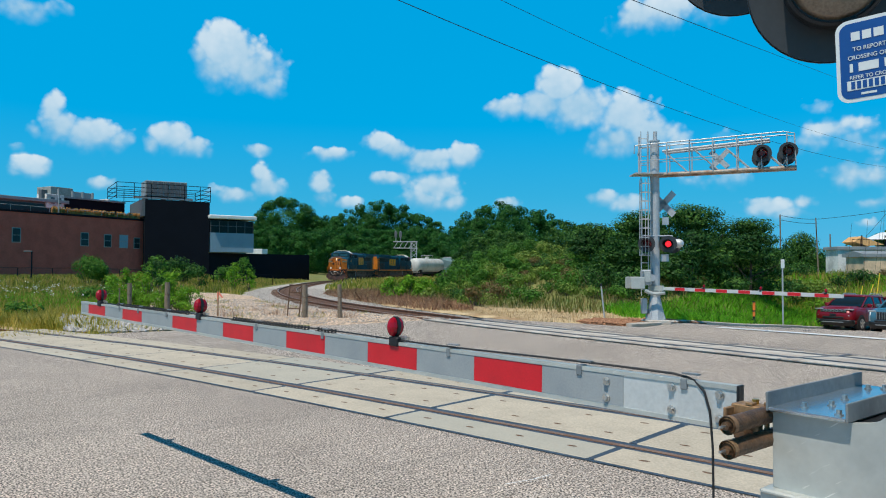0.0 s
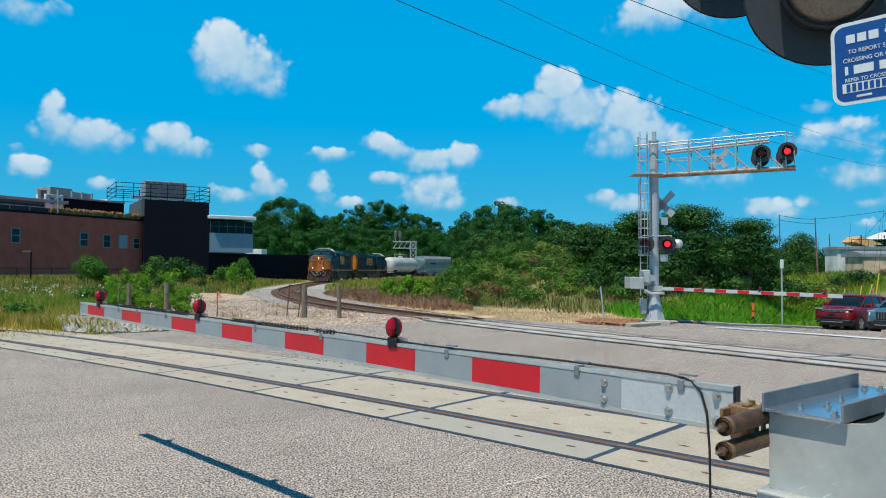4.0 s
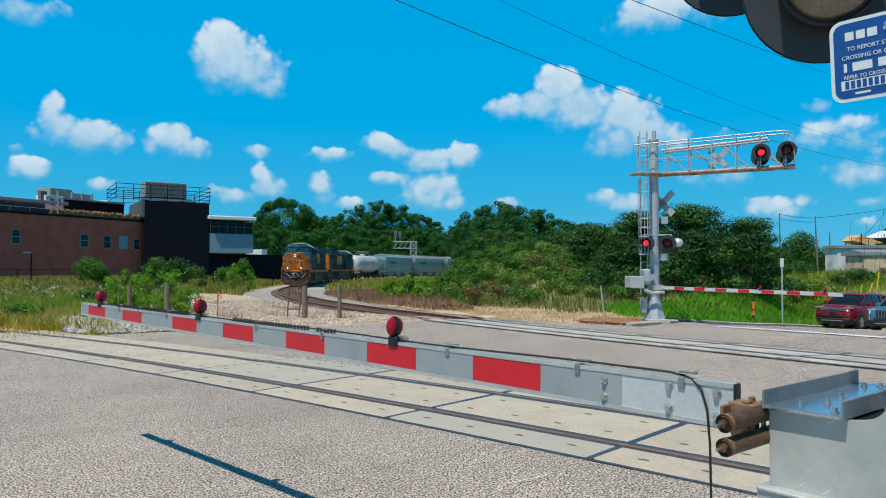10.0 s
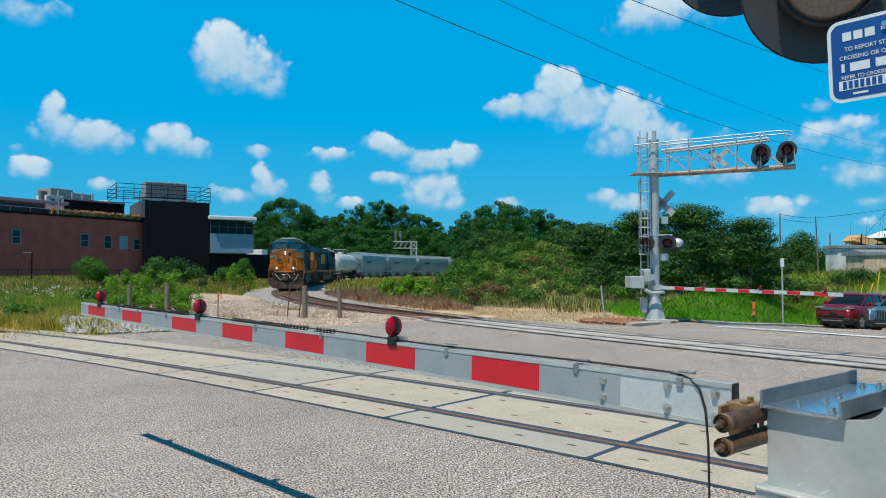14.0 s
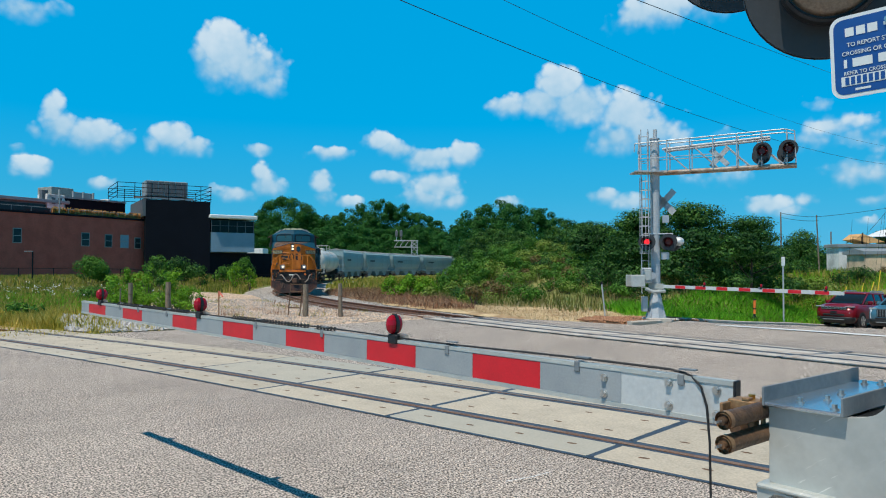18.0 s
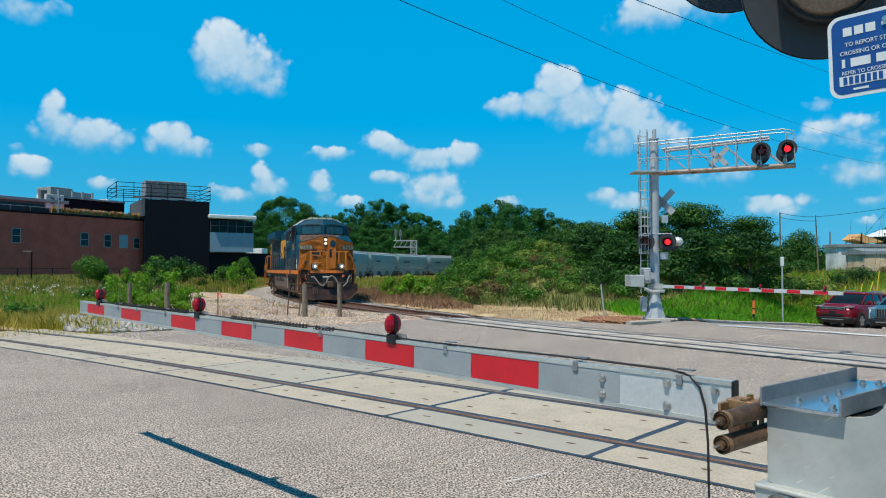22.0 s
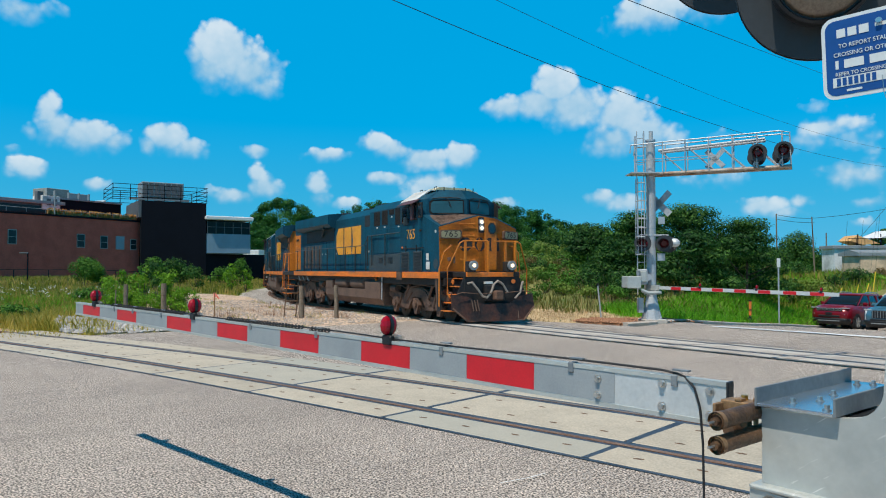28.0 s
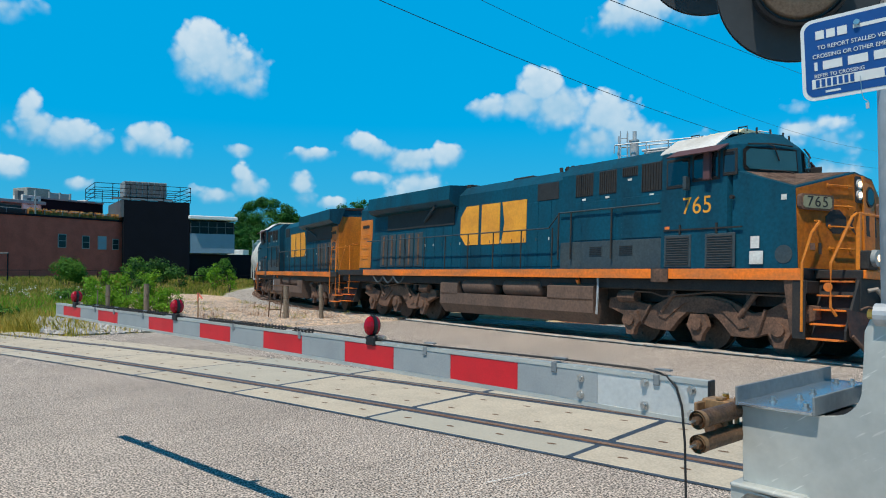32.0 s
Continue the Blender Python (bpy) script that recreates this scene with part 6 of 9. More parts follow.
            for x in (c - 0.95, c + 0.95):
                P("damper", rod((x, s * 1.2, 0.75), (x + 0.35 * d, s * 1.2, 1.2), 0.055, 8), "truck", tr)
                P("spring", rod((x + 0.2, s * 1.12, 0.98), (x + 0.2, s * 1.12, 1.22), 0.1, 10), "loco_black", tr)
            P("brake_cylinder", rod((c - 2.15 * d, s * 1.2, 1.05), (c - 1.65 * d, s * 1.2, 1.05), 0.13, 14), "truck", tr)
            P("brake_cylinder", rod((c + 1.9 * d, s * 1.2, 1.02), (c + 2.25 * d, s * 1.2, 1.02), 0.11, 14), "truck", tr)
            P("brake_pipe", tube([(c - 2.1, s * 1.24, 1.18), (c - 1.2, s * 1.24, 1.16), (c - 0.9, s * 1.24, 1.08), (c + 0.4, s * 1.24, 1.2), (c + 2.1, s * 1.24, 1.16)], 0.02, 5), "tankgrime", tr)
            P("brake_rigging", rod((c - 1.5, s * 1.2, 0.5), (c - 1.25, s * 1.2, 0.9), 0.04, 6), "truck", tr)
            P("brake_rigging", rod((c + 1.35, s * 1.2, 0.45), (c + 1.5, s * 1.2, 0.9), 0.04, 6), "truck", tr)
            P("sand_pipe", tube([(c + 2.35 * d, s * 0.9, 1.3), (c + 2.3 * d, s * 0.85, 0.7), (c + 2.1 * d, s * 0.8, 0.3)], 0.02, 5), "loco_black", tr)
        for x in (c - 1.8, c, c + 1.8):
            bm = rod((0, -0.9, 0), (0, 0.9, 0), 0.09, 12)
            for s in (-1, 1):
                m = Matrix.Translation((0, s * 0.75, 0)) @ Matrix.Rotation(radians(90), 4, "X")
                disc(m, 0.53, 0.13, 36, bm)
                disc(Matrix.Translation((0, s * 0.66, 0)) @ Matrix.Rotation(radians(90), 4, "X"), 0.56, 0.03, 36, bm)
                for k in range(6):
                    a = k * math.pi / 3
                    box(-0.03 + 0.3 * math.cos(a), 0.03 + 0.3 * math.cos(a), s * 0.82 - 0.01, s * 0.82 + 0.01, -0.03 + 0.3 * math.sin(a), 0.03 + 0.3 * math.sin(a), 0, bm)
            w = part("wheelset", bm, M["wheel"], th, "dark worn steel wheelset", at=pose(x + NOSE, 0, 0.53))
            wheels.append((w, x + NOSE, 0.53))
    # dangling jumper cables at the rear
    for k in range(3):
        P("jumper_cable", tube([(-16.3 + k * 0.75 + 0.75 * u, -1.5, 1.42 - 0.22 * math.sin(math.pi * u)) for u in np.linspace(0, 1, 7)], 0.03, 6), "loco_grey", None)
    return th, wheels


M["greymetal_"], M["galv_"], M["red_tag"] = M["greymetal"], M["galv"], M["orange_post"]
M["tread"] = mat("dusty_brown_tread", (0.30, 0.20, 0.15), 0.9, var=0.3, scale=5, fine=40, bump=0.4, col2=(0.14, 0.085, 0.06))
M["hose_grey"] = mat("grey_rubber_hose", (0.34, 0.28, 0.23), 0.6, var=0.15, scale=9, fine=50, bump=0.1)
M["cab_cream"] = mat("cream_hatch_paint", (0.72, 0.64, 0.40), 0.6, var=0.1, scale=2, fine=20, bump=0.05)
# The blue-green base colour stands in for sky reflected in the windscreens.
M["cab_glass"] = plain("sky_tinted_windscreen_glass", (0.06, 0.17, 0.20), 0.06, spec=1.0)
M["plow"] = mat("scraped_dark_plow", (0.035, 0.022, 0.018), 0.55, 0.3, var=0.3, scale=2.0, fine=14, bump=0.1, col2=(0.10, 0.035, 0.02))


def car_truck(P, c, wheels, th):
    """A plain two-axle freight truck."""
    for s in (-1, 1):
        tr = P("truck_frame", prism([(-1.15, 0.38), (-1.15, 0.58), (-0.5, 0.72), (0.5, 0.72), (1.15, 0.58), (1.15, 0.38), (0.75, 0.38), (0.45, 0.26), (-0.45, 0.26), (-0.75, 0.38)], "y", s * 1.05 - 0.07, s * 1.05 + 0.07), "truck")
        tr.data.transform(Matrix.Translation((c, 0, 0.02)))
    for x in (c - 0.88, c + 0.88):
        bm = rod((0, -0.85, 0), (0, 0.85, 0), 0.08, 8)
        for s in (-1, 1):
            disc(Matrix.Translation((0, s * 0.75, 0)) @ Matrix.Rotation(radians(90), 4, "X"), 0.44, 0.13, 20, bm)
        w = part("wheelset", bm, M["wheel"], th, at=pose(x, 0, 0.44))
        wheels.append((w, x, 0.44))


def make_tank_car():
    th = thing("tank_car", pose(0, 0, 0), "white rail tank car with top railing", "freight car", "train")
    wheels = []

    def P(name, bm, material, parent=None, label=""):
        return part(name, bm, M[material], parent or th, label)
    bm = lathe([(0.05, -6.3), (0.8, -6.2), (1.25, -5.95), (1.42, -5.6), (1.45, -5.3), (1.45, 5.3), (1.42, 5.6), (1.25, 5.95), (0.8, 6.2), (0.05, 6.3)], 28)
    bm.transform(Matrix.Translation((0, 0, 2.62)) @ Matrix.Rotation(radians(90), 4, "Y"))
    t = part("tank", bm, M["car_white"], th, smooth=True)
    P("centre_sill", box(-6.9, 6.9, -0.35, 0.35, 0.78, 1.15, 0.02), "loco_black")
    for s in (-1, 1):
        P("bolster_saddle", box(s * 5.0 - 0.3, s * 5.0 + 0.3, -1.35, 1.35, 0.9, 1.6, 0.03), "loco_black")
        P("end_platform", box(s * 6.55 - 0.45, s * 6.55 + 0.45, -1.45, 1.45, 1.1, 1.17), "car_white")
        for y in (-1.4, 1.4):
            for x in (s * 6.2, s * 6.9):
                P("end_post", rod((x, y, 1.1), (x, y, 2.2), 0.025, 5), "car_white")
            P("end_rail", rod((s * 6.2, y, 2.2), (s * 6.9, y, 2.2), 0.025, 5), "car_white")
        P("end_rail", rod((s * 6.9, -1.4, 2.2), (s * 6.9, 1.4, 2.2), 0.025, 5), "car_white")
    P("dome", lathe([(0.45, 4.0), (0.45, 4.35), (0.1, 4.42)], 16), "car_white", t)
    for x in (-1.2, 1.2):
        for y in (-0.8, 0.8):
            P("rail_post", rod((x, y, 3.8), (x, y, 4.75), 0.025, 5), "car_white", t)
    for y in (-0.8, 0.8):
        P("top_rail", rod((-1.2, y, 4.75), (1.2, y, 4.75), 0.025, 5), "car_white", t)
        P("top_rail", rod((-1.2, y, 4.4), (1.2, y, 4.4), 0.02, 5), "car_white", t)
    for x in (-1.2, 1.2):
        P("top_rail", rod((x, -0.8, 4.75), (x, 0.8, 4.75), 0.025, 5), "car_white", t)
    for c in (-5.0, 5.0):
        car_truck(P, c, wheels, th)
    return th, wheels


def make_hopper():
    th = thing("hopper_car", pose(0, 0, 0), "pale grey covered hopper car with faint painted marks", "freight car", "train")
    wheels = []

    def P(name, bm, material, parent=None, label=""):
        bm.transform(Matrix.Diagonal((0.97, 1, 1, 1)))
        return part(name, bm, M[material], parent or th, label)
    sec = [(-1.3, 1.35), (-1.52, 1.9), (-1.58, 2.6), (-1.54, 3.4), (-1.42, 4.05), (-1.1, 4.36), (1.1, 4.36), (1.42, 4.05), (1.54, 3.4), (1.58, 2.6), (1.52, 1.9), (1.3, 1.35)]
    bm = prism(sec, "x", -6.9, 6.9)
    for v in bm.verts:
        if v.co.z < 2.0:
            v.co.x *= 0.86
    body = P("body", bm, "hopper")
    P("roof", prism([(-1.15, 4.37), (-1.05, 4.46), (1.05, 4.46), (1.15, 4.37)], "x", -6.95, 6.95), "hopper_top", body)
    P("roof_walk", box(-6.9, 6.9, -0.75, 0.75, 4.52, 4.56), "galv_", body)
    for x in (-4.6, -1.5, 1.5, 4.6):
        P("hatch", box(x - 1.2, x + 1.2, -0.3, 0.3, 4.46, 4.62, 0.03), "hopper_top", body)
    for s in (-1, 1):
        P("side_sill", box(-7.4, 7.4, s * 1.42 - 0.06, s * 1.42 + 0.06, 1.2, 1.42, 0.01), "hopper", body)
        for x in (-4.3, 0.0, 4.3):
            P("discharge_chute", prism([(-1.6, 1.4), (1.6, 1.4), (0.45, 0.45), (-0.45, 0.45)], "y", s * 0.7 - 0.55, s * 0.7 + 0.55), "hopper", body).data.transform(Matrix.Translation((x * 0.97, 0, 0)))
        for e in (-1, 1):
            P("corner_post", rod((e * 7.4, s * 1.4, 1.2), (e * 7.4, s * 1.4, 4.4), 0.04, 5), "hopper", body)
            P("corner_post", rod((e * 6.95, s * 1.45, 1.2), (e * 6.95, s * 1.45, 4.4), 0.04, 5), "hopper", body)
            for z in np.arange(1.6, 4.3, 0.45):
                P("ladder_rung", rod((e * 7.4, s * 1.4, z), (e * 6.95, s * 1.45, z), 0.02, 4), "hopper", body)
        P("marking_bar", box(2.4, 4.8, s * 1.565 - 0.012, s * 1.585 + 0.012, 2.85, 3.1), "loco_grey", body)
    for e in (-1, 1):
        P("end_deck", box(e * 6.9 - 0.55, e * 6.9 + 0.55, -1.4, 1.4, 1.15, 1.25), "loco_black", body)
        P("coupler", box(e * 7.7 - 0.35, e * 7.7 + 0.35, -0.15, 0.15, 0.75, 1.05), "loco_black", body)
    for c in (-5.45, 5.45):
        car_truck(lambda *a: part(a[0], a[1], M[a[2]], th), c, wheels, th)
    return th, wheels


def vehicle_pose(s_mid, half, back=False):
    """Pose of a vehicle whose trucks stand half a base either side of s_mid, heading down the line towards the crossing."""
    a, b = MAIN.at(s_mid - half), MAIN.at(s_mid + half)
    g = float(level(s_mid))
    za, zb = (float(sag(q[1])) + CANT / 2 * (1 + g) + 0.012 for q in (a, b))
    h = math.atan2(a[1] - b[1], a[0] - b[0])
    m = Matrix.Translation(((a[0] + b[0]) / 2, (a[1] + b[1]) / 2, (za + zb) / 2)) @ Matrix.Rotation(h, 4, "Z") @ Matrix.Rotation(-math.atan(CANT / 1.5) * (1 - g), 4, "X")
    return m @ Matrix.Rotation(math.pi, 4, "Z") if back else m


NOSE_AT = [(0, 100.8), (3, 91.5), (6, 81.9), (8, 75.2), (10, 68.2), (12, 61.3), (14, 54.4), (17, 43.9), (19, 37.5), (21, 31.8), (23, 26.2), (25, 20.8), (28, 12.2), (30, 6.1), (32, 0.0)]


def nose_s(t):
    """Where the leading nose is on the line at t seconds: a smooth curve through the fixed points."""
    ts, ss = zip(*NOSE_AT)
    i = min(max(1, int(np.searchsorted(ts, t, side="right"))), len(ts) - 1)
    d = np.gradient(np.array(ss, float), np.array(ts, float))
    h = ts[i] - ts[i - 1]
    u = (t - ts[i - 1]) / h
    return ((2 * u ** 3 - 3 * u ** 2 + 1) * ss[i - 1] + (u ** 3 - 2 * u ** 2 + u) * h * d[i - 1] + (-2 * u ** 3 + 3 * u ** 2) * ss[i] + (u ** 3 - u ** 2) * h * d[i])


lead, lead_w = make_loco(True)
second, second_w = make_loco(False)
tanker, tanker_w = make_tank_car()
hop, hop_w = make_hopper()
# vehicle, wheelsets, middle behind the nose, half base, running backwards
CONSIST = [(lead, lead_w, 8.4, 6.6, False), (second, second_w, 28.9, 6.6, True), (tanker, tanker_w, 47.4, 5.0, False), (hop, hop_w, 63.5, 5.45, False)]
for k in range(9):
    c = copy_thing(hop, pose(0, 0, 0))
    ws = [(w, float(w.location.x), 0.44) for w in c.children if w.name.startswith("wheelset")]
    CONSIST.append((c, ws, 63.5 + 15.4 * (k + 1), 5.45, False))

# ---- the signal mast across the road, with its cantilever, lamps and gate ----
FLASH = []  # turning lamp cores: part, seat in its thing, whether it lights in the first beat, which pair


def ladder(P, x, y, z0, z1, w, parent=None):
    for s in (-1, 1):
        P("ladder_rail", rod((x + s * w / 2, y, z0), (x + s * w / 2, y, z1), 0.018, 5), "galv", parent)
    for z in np.arange(z0 + 0.2, z1, 0.3):
        P("ladder_rung", rod((x - w / 2, y, z), (x + w / 2, y, z), 0.013, 5), "galv", parent)


def lamp_unit(th, c, aim, first, pair=""):
    """Round black backplate, hood and a red lamp core that turns its glowing face to the road and away."""
    aim = Vector(aim).normalized()
    m = Matrix.Translation(c) @ aim.to_track_quat("Z", "Y").to_matrix().to_4x4()

    def put(bm, name, material, parent, label=""):
        bm.transform(m)
        return part(name, bm, M[material], parent, label)
    bm = bmesh.new()
    rings = []
    for r0, r1 in ((0.155, 0.28),):
        for z in (0.0, 0.012):
            rings.append([bm.verts.new((r1 * math.cos(k * math.pi / 16), r1 * math.sin(k * math.pi / 16), z)) for k in range(32)])
            rings.append([bm.verts.new((r0 * math.cos(k * math.pi / 16), r0 * math.sin(k * math.pi / 16), z)) for k in range(32)])
    o0, i0, o1, i1 = rings
    for k in range(32):
        j = (k + 1) % 32
        for a, b in ((o0, o1), (o1, i1), (i1, i0), (i0, o0)):
            bm.faces.new((a[k], a[j], b[j], b[k]))
    back = put(bm, "lamp_backplate", "dark_disc", th, "round black lamp backplate")
    bm = lathe([(0.158, -0.22), (0.16, 0.0), (0.16, 0.06), (0.15, 0.06), (0.15, -0.2), (0.02, -0.21)], 24)
    put(bm, "lamp_housing", "black", back)
    bm = bmesh.new()
    prof = []
    for k in range(15):
        a = radians(-5 + 190 * k / 14)
        dep = 0.34 - 0.2 * abs(math.cos(a)) ** 2
        prof.append((bm.verts.new((0.165 * math.cos(a), 0.165 * math.sin(a), 0.05)), bm.verts.new((0.17 * math.cos(a), 0.17 * math.sin(a), 0.05 + dep))))
    for a, b in zip(prof, prof[1:]):
        bm.faces.new((a[0], b[0], b[1], a[1]))
    bmesh.ops.solidify(bm, geom=bm.faces[:], thickness=0.005)
    put(bm, "lamp_hood", "black", back)
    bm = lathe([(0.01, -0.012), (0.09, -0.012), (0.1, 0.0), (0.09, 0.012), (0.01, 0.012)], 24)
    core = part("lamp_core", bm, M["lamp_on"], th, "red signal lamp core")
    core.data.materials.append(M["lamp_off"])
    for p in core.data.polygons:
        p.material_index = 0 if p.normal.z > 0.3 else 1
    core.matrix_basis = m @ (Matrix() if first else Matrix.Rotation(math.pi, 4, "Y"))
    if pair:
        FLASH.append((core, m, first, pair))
    return back


def crossbuck(P, c, m, size=1.0):
    for a in (-45, 45):
        bm = box(-0.54 * size, 0.54 * size, -0.11 * size, 0.11 * size, -0.002, 0.002)
        bm.transform(Matrix.Translation(c) @ m @ Matrix.Rotation(radians(a), 4, "Z"))
        P("crossbuck_blade", bm, "galv", None)


def far_mast():
    bx, by = 7.15, 24.25
    th = thing("cantilever_signal_mast", pose(bx, by, float(land(bx, by))), "galvanised crossing mast with truss cantilever, ladder and red lamps", "signal mast")

    def P(name, bm, material, parent=None, label=""):
        return part(name, bm, M[material], parent or th, label)
    P("footing", box(-0.36, 0.42, -0.4, 0.4, -0.15, 0.14, 0.02), "kerb")
    bm = lathe([(0.34, 0.14), (0.33, 0.18), (0.18, 0.85), (0.165, 0.9)], 8)
    P("base_casting", bm, "galv")
    for a in range(4):
        bm = prism([(0.16, 0.14), (0.36, 0.14), (0.36, 0.2), (0.18, 0.8), (0.16, 0.8)], "y", -0.02, 0.02)
        bm.transform(Matrix.Rotation(radians(45 + 90 * a), 4, "Z"))
        P("base_rib", bm, "galv")
    P("junction_box", box(-0.47, -0.3, -0.12, 0.1, 0.35, 0.85, 0.01), "galv")
    P("pole", rod((0, 0, 0.5), (0, 0, 6.15), 0.155, 24), "galv")
    P("pole_cap", rod((0, 0, 6.15), (0, 0, 6.2), 0.17, 20), "galv")
    P("finial", rod((0.02, 0, 6.2), (0.02, 0, 6.5), 0.07, 12), "galv")
    # cantilever: two pairs of chords with bracing
    tip = Vector((11.0 - bx, 22.3 - by, 0))
    ax = tip.normalized()
    side = Vector((-ax.y, ax.x, 0))
    L = tip.length
    for off in (-0.22, 0.22):
        a, b = side * off + Vector((0, 0, 5.0)), side * off + ax * L + Vector((0, 0, 5.0))
        P("lower_chord", rod(a, b, 0.05, 10), "galv_rust", None, "rust-stained lower chord")
        a, b = side * off + ax * 0.3 + Vector((0, 0, 5.78)), side * off + ax * (L - 0.75) + Vector((0, 0, 5.92))
        P("upper_chord", rod(a, b, 0.045, 10), "galv")
        for k in range(4):
            u0, u1 = 0.35 + k * 0.95, 0.35 + (k + 0.8) * 0.95
            P("brace", rod(side * off + ax * u0 + Vector((0, 0, 5.78)), side * off + ax * u1 + Vector((0, 0, 5.03)), 0.022, 6), "galv")
    for k in range(8):
        u = 0.4 + k * 0.55
        P("cross_tie", rod(side * -0.22 + ax * u + Vector((0, 0, 5.02)), side * 0.22 + ax * u + Vector((0, 0, 5.02)), 0.02, 6), "galv")
    P("walkway", prism([(-0.2, 5.05), (0.2, 5.05), (0.2, 5.07), (-0.2, 5.07)], "x", 0.1, L), "galv").data.transform(Matrix.Rotation(math.atan2(ax.y, ax.x), 4, "Z"))
    for off in (-0.3, 0.3):
        o = side * off
        top = [o + ax * -0.62 + Vector((0, 0, 5.75)), o + ax * -0.6 + Vector((0, 0, 6.02)), o + ax * 0.4 + Vector((0, 0, 6.05)), o + ax * (L - 0.35) + Vector((0, 0, 6.12)), o + ax * (L - 0.05) + Vector((0, 0, 6.05)), o + ax * (L - 0.02) + Vector((0, 0, 5.05))]
        P("handrail", tube(top, 0.022, 6), "galv")
        for k in range(6):
            u = 0.45 + k * 0.72
            P("rail_post", rod(o + ax * u + Vector((0, 0, 5.0)), o + ax * u + Vector((0, 0, 6.07)), 0.02, 6), "galv")
        P("handrail", tube([o + ax * -0.5 + Vector((0, 0, 5.5)), o + ax * 2.0 + Vector((0, 0, 5.5))], 0.015, 5), "galv")
    P("platform", box(-0.75, 0.3, -0.4, 0.4, 5.02, 5.06), "galv")
    # ladder with cage
    ladder(P, -0.36, -0.05, 0.95, 6.5, 0.24)
    for z in np.arange(2.3, 4.9, 0.3):
        hoop = [(-0.36 + 0.19 * math.cos(a), -0.05 - 0.05 - 0.25 * math.sin(a), z) for a in np.linspace(0, math.pi, 9)]
        P("cage_hoop", tube(hoop, 0.014, 5), "galv")
    for a in np.linspace(0.1, math.pi - 0.1, 6):
        x, y = -0.36 + 0.19 * math.cos(a), -0.1 - 0.25 * math.sin(a)
        P("cage_bar", rod((x, y, 2.3), (x, y, 4.85), 0.012, 5), "galv")
    for dx, z1 in ((-0.2, 6.45), (-0.5, 6.35)):
        P("rail_post", rod((dx, 0.1, 5.0), (dx, 0.1, z1), 0.03, 6), "galv")
    # lamps: on the cantilever, facing the road's near side, and on the pole
    aim = Vector((-0.42, -0.9, -0.05))
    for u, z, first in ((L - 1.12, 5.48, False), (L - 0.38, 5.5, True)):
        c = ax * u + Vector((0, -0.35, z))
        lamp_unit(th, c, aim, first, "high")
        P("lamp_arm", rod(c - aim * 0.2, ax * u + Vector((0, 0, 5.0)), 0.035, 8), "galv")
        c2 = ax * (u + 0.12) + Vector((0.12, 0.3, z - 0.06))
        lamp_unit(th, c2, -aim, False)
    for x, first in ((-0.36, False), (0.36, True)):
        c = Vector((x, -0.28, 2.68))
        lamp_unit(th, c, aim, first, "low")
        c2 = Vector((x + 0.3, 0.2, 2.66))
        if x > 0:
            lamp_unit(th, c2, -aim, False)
            P("lamp_shell", ball(Matrix.Translation((x + 0.36, -0.2, 2.7)) @ Matrix.Diagonal((1.1, 1.1, 0.9, 1)), 0.17, 14), "alu")
    P("cross_arm", rod((-0.42, -0.12, 2.95), (0.55, -0.12, 2.95), 0.035, 8), "galv")
    crossbuck(P, Vector((0.34, 0.2, 4.05)), Matrix.Rotation(radians(-40), 4, "Z") @ Matrix.Rotation(radians(90), 4, "X"))
    crossbuck(P, ax * 2.15 + Vector((0, 0.25, 5.45)), Matrix.Rotation(radians(140), 4, "Z") @ Matrix.Rotation(radians(90), 4, "X"), 0.75)
    P("sign_plate", box(0.28, 0.5, 0.1, 0.11, 3.35, 3.6), "sign_back")
    P("sign_plate", box(0.22, 0.5, 0.1, 0.11, 2.1, 2.35), "sign_back")
    # gate mechanism
    P("mechanism_case", box(-0.5, -0.2, -0.3, 0.05, 1.3, 1.82, 0.04), "galv")
    P("case_lid", box(-0.46, -0.24, -0.33, -0.29, 1.38, 1.76, 0.03), "alu_light")
    for z in (1.42, 1.58, 1.74):
        P("case_bolt", rod((-0.5, -0.36, z), (-0.5, -0.3, z), 0.03, 6), "galv_dark")
    P("counterweight", box(-0.92, -0.46, -0.42, -0.36, 1.18, 1.58, 0.02), "alu_light", None, "pale counterweight plate")
    P("counterweight", box(-0.92, -0.46, 0.3, 0.36, 1.18, 1.58, 0.02), "alu_light")
    P("mechanism_motor", rod((-0.2, -0.3, 1.55), (-0.2, 0.1, 1.55), 0.12, 14), "galv")
    P("gate_shaft", tube([(-0.45, -0.38, 1.12), (-0.2, -0.40, 1.02), (0.2, -0.42, 1.05)], 0.06, 8), "alu_light")
    for k, z in enumerate((0.9, 1.9, 3.2, 4.4)):
        P("band", rod((0, 0, z), (0, 0, z + 0.04), 0.165, 20), "galv")
    return th


M["galv_rust"] = mat("rust_streaked_chord", (0.42, 0.36, 0.30), 0.6, 0.3, var=0.15, scale=3, fine=30, bump=0.1, col2=(0.26, 0.14, 0.08))
far_mast()


M["silver_far"] = mat("silver_white_sheet", (0.55, 0.58, 0.58), 0.45, var=0.05, scale=3, fine=60, bump=0.03)


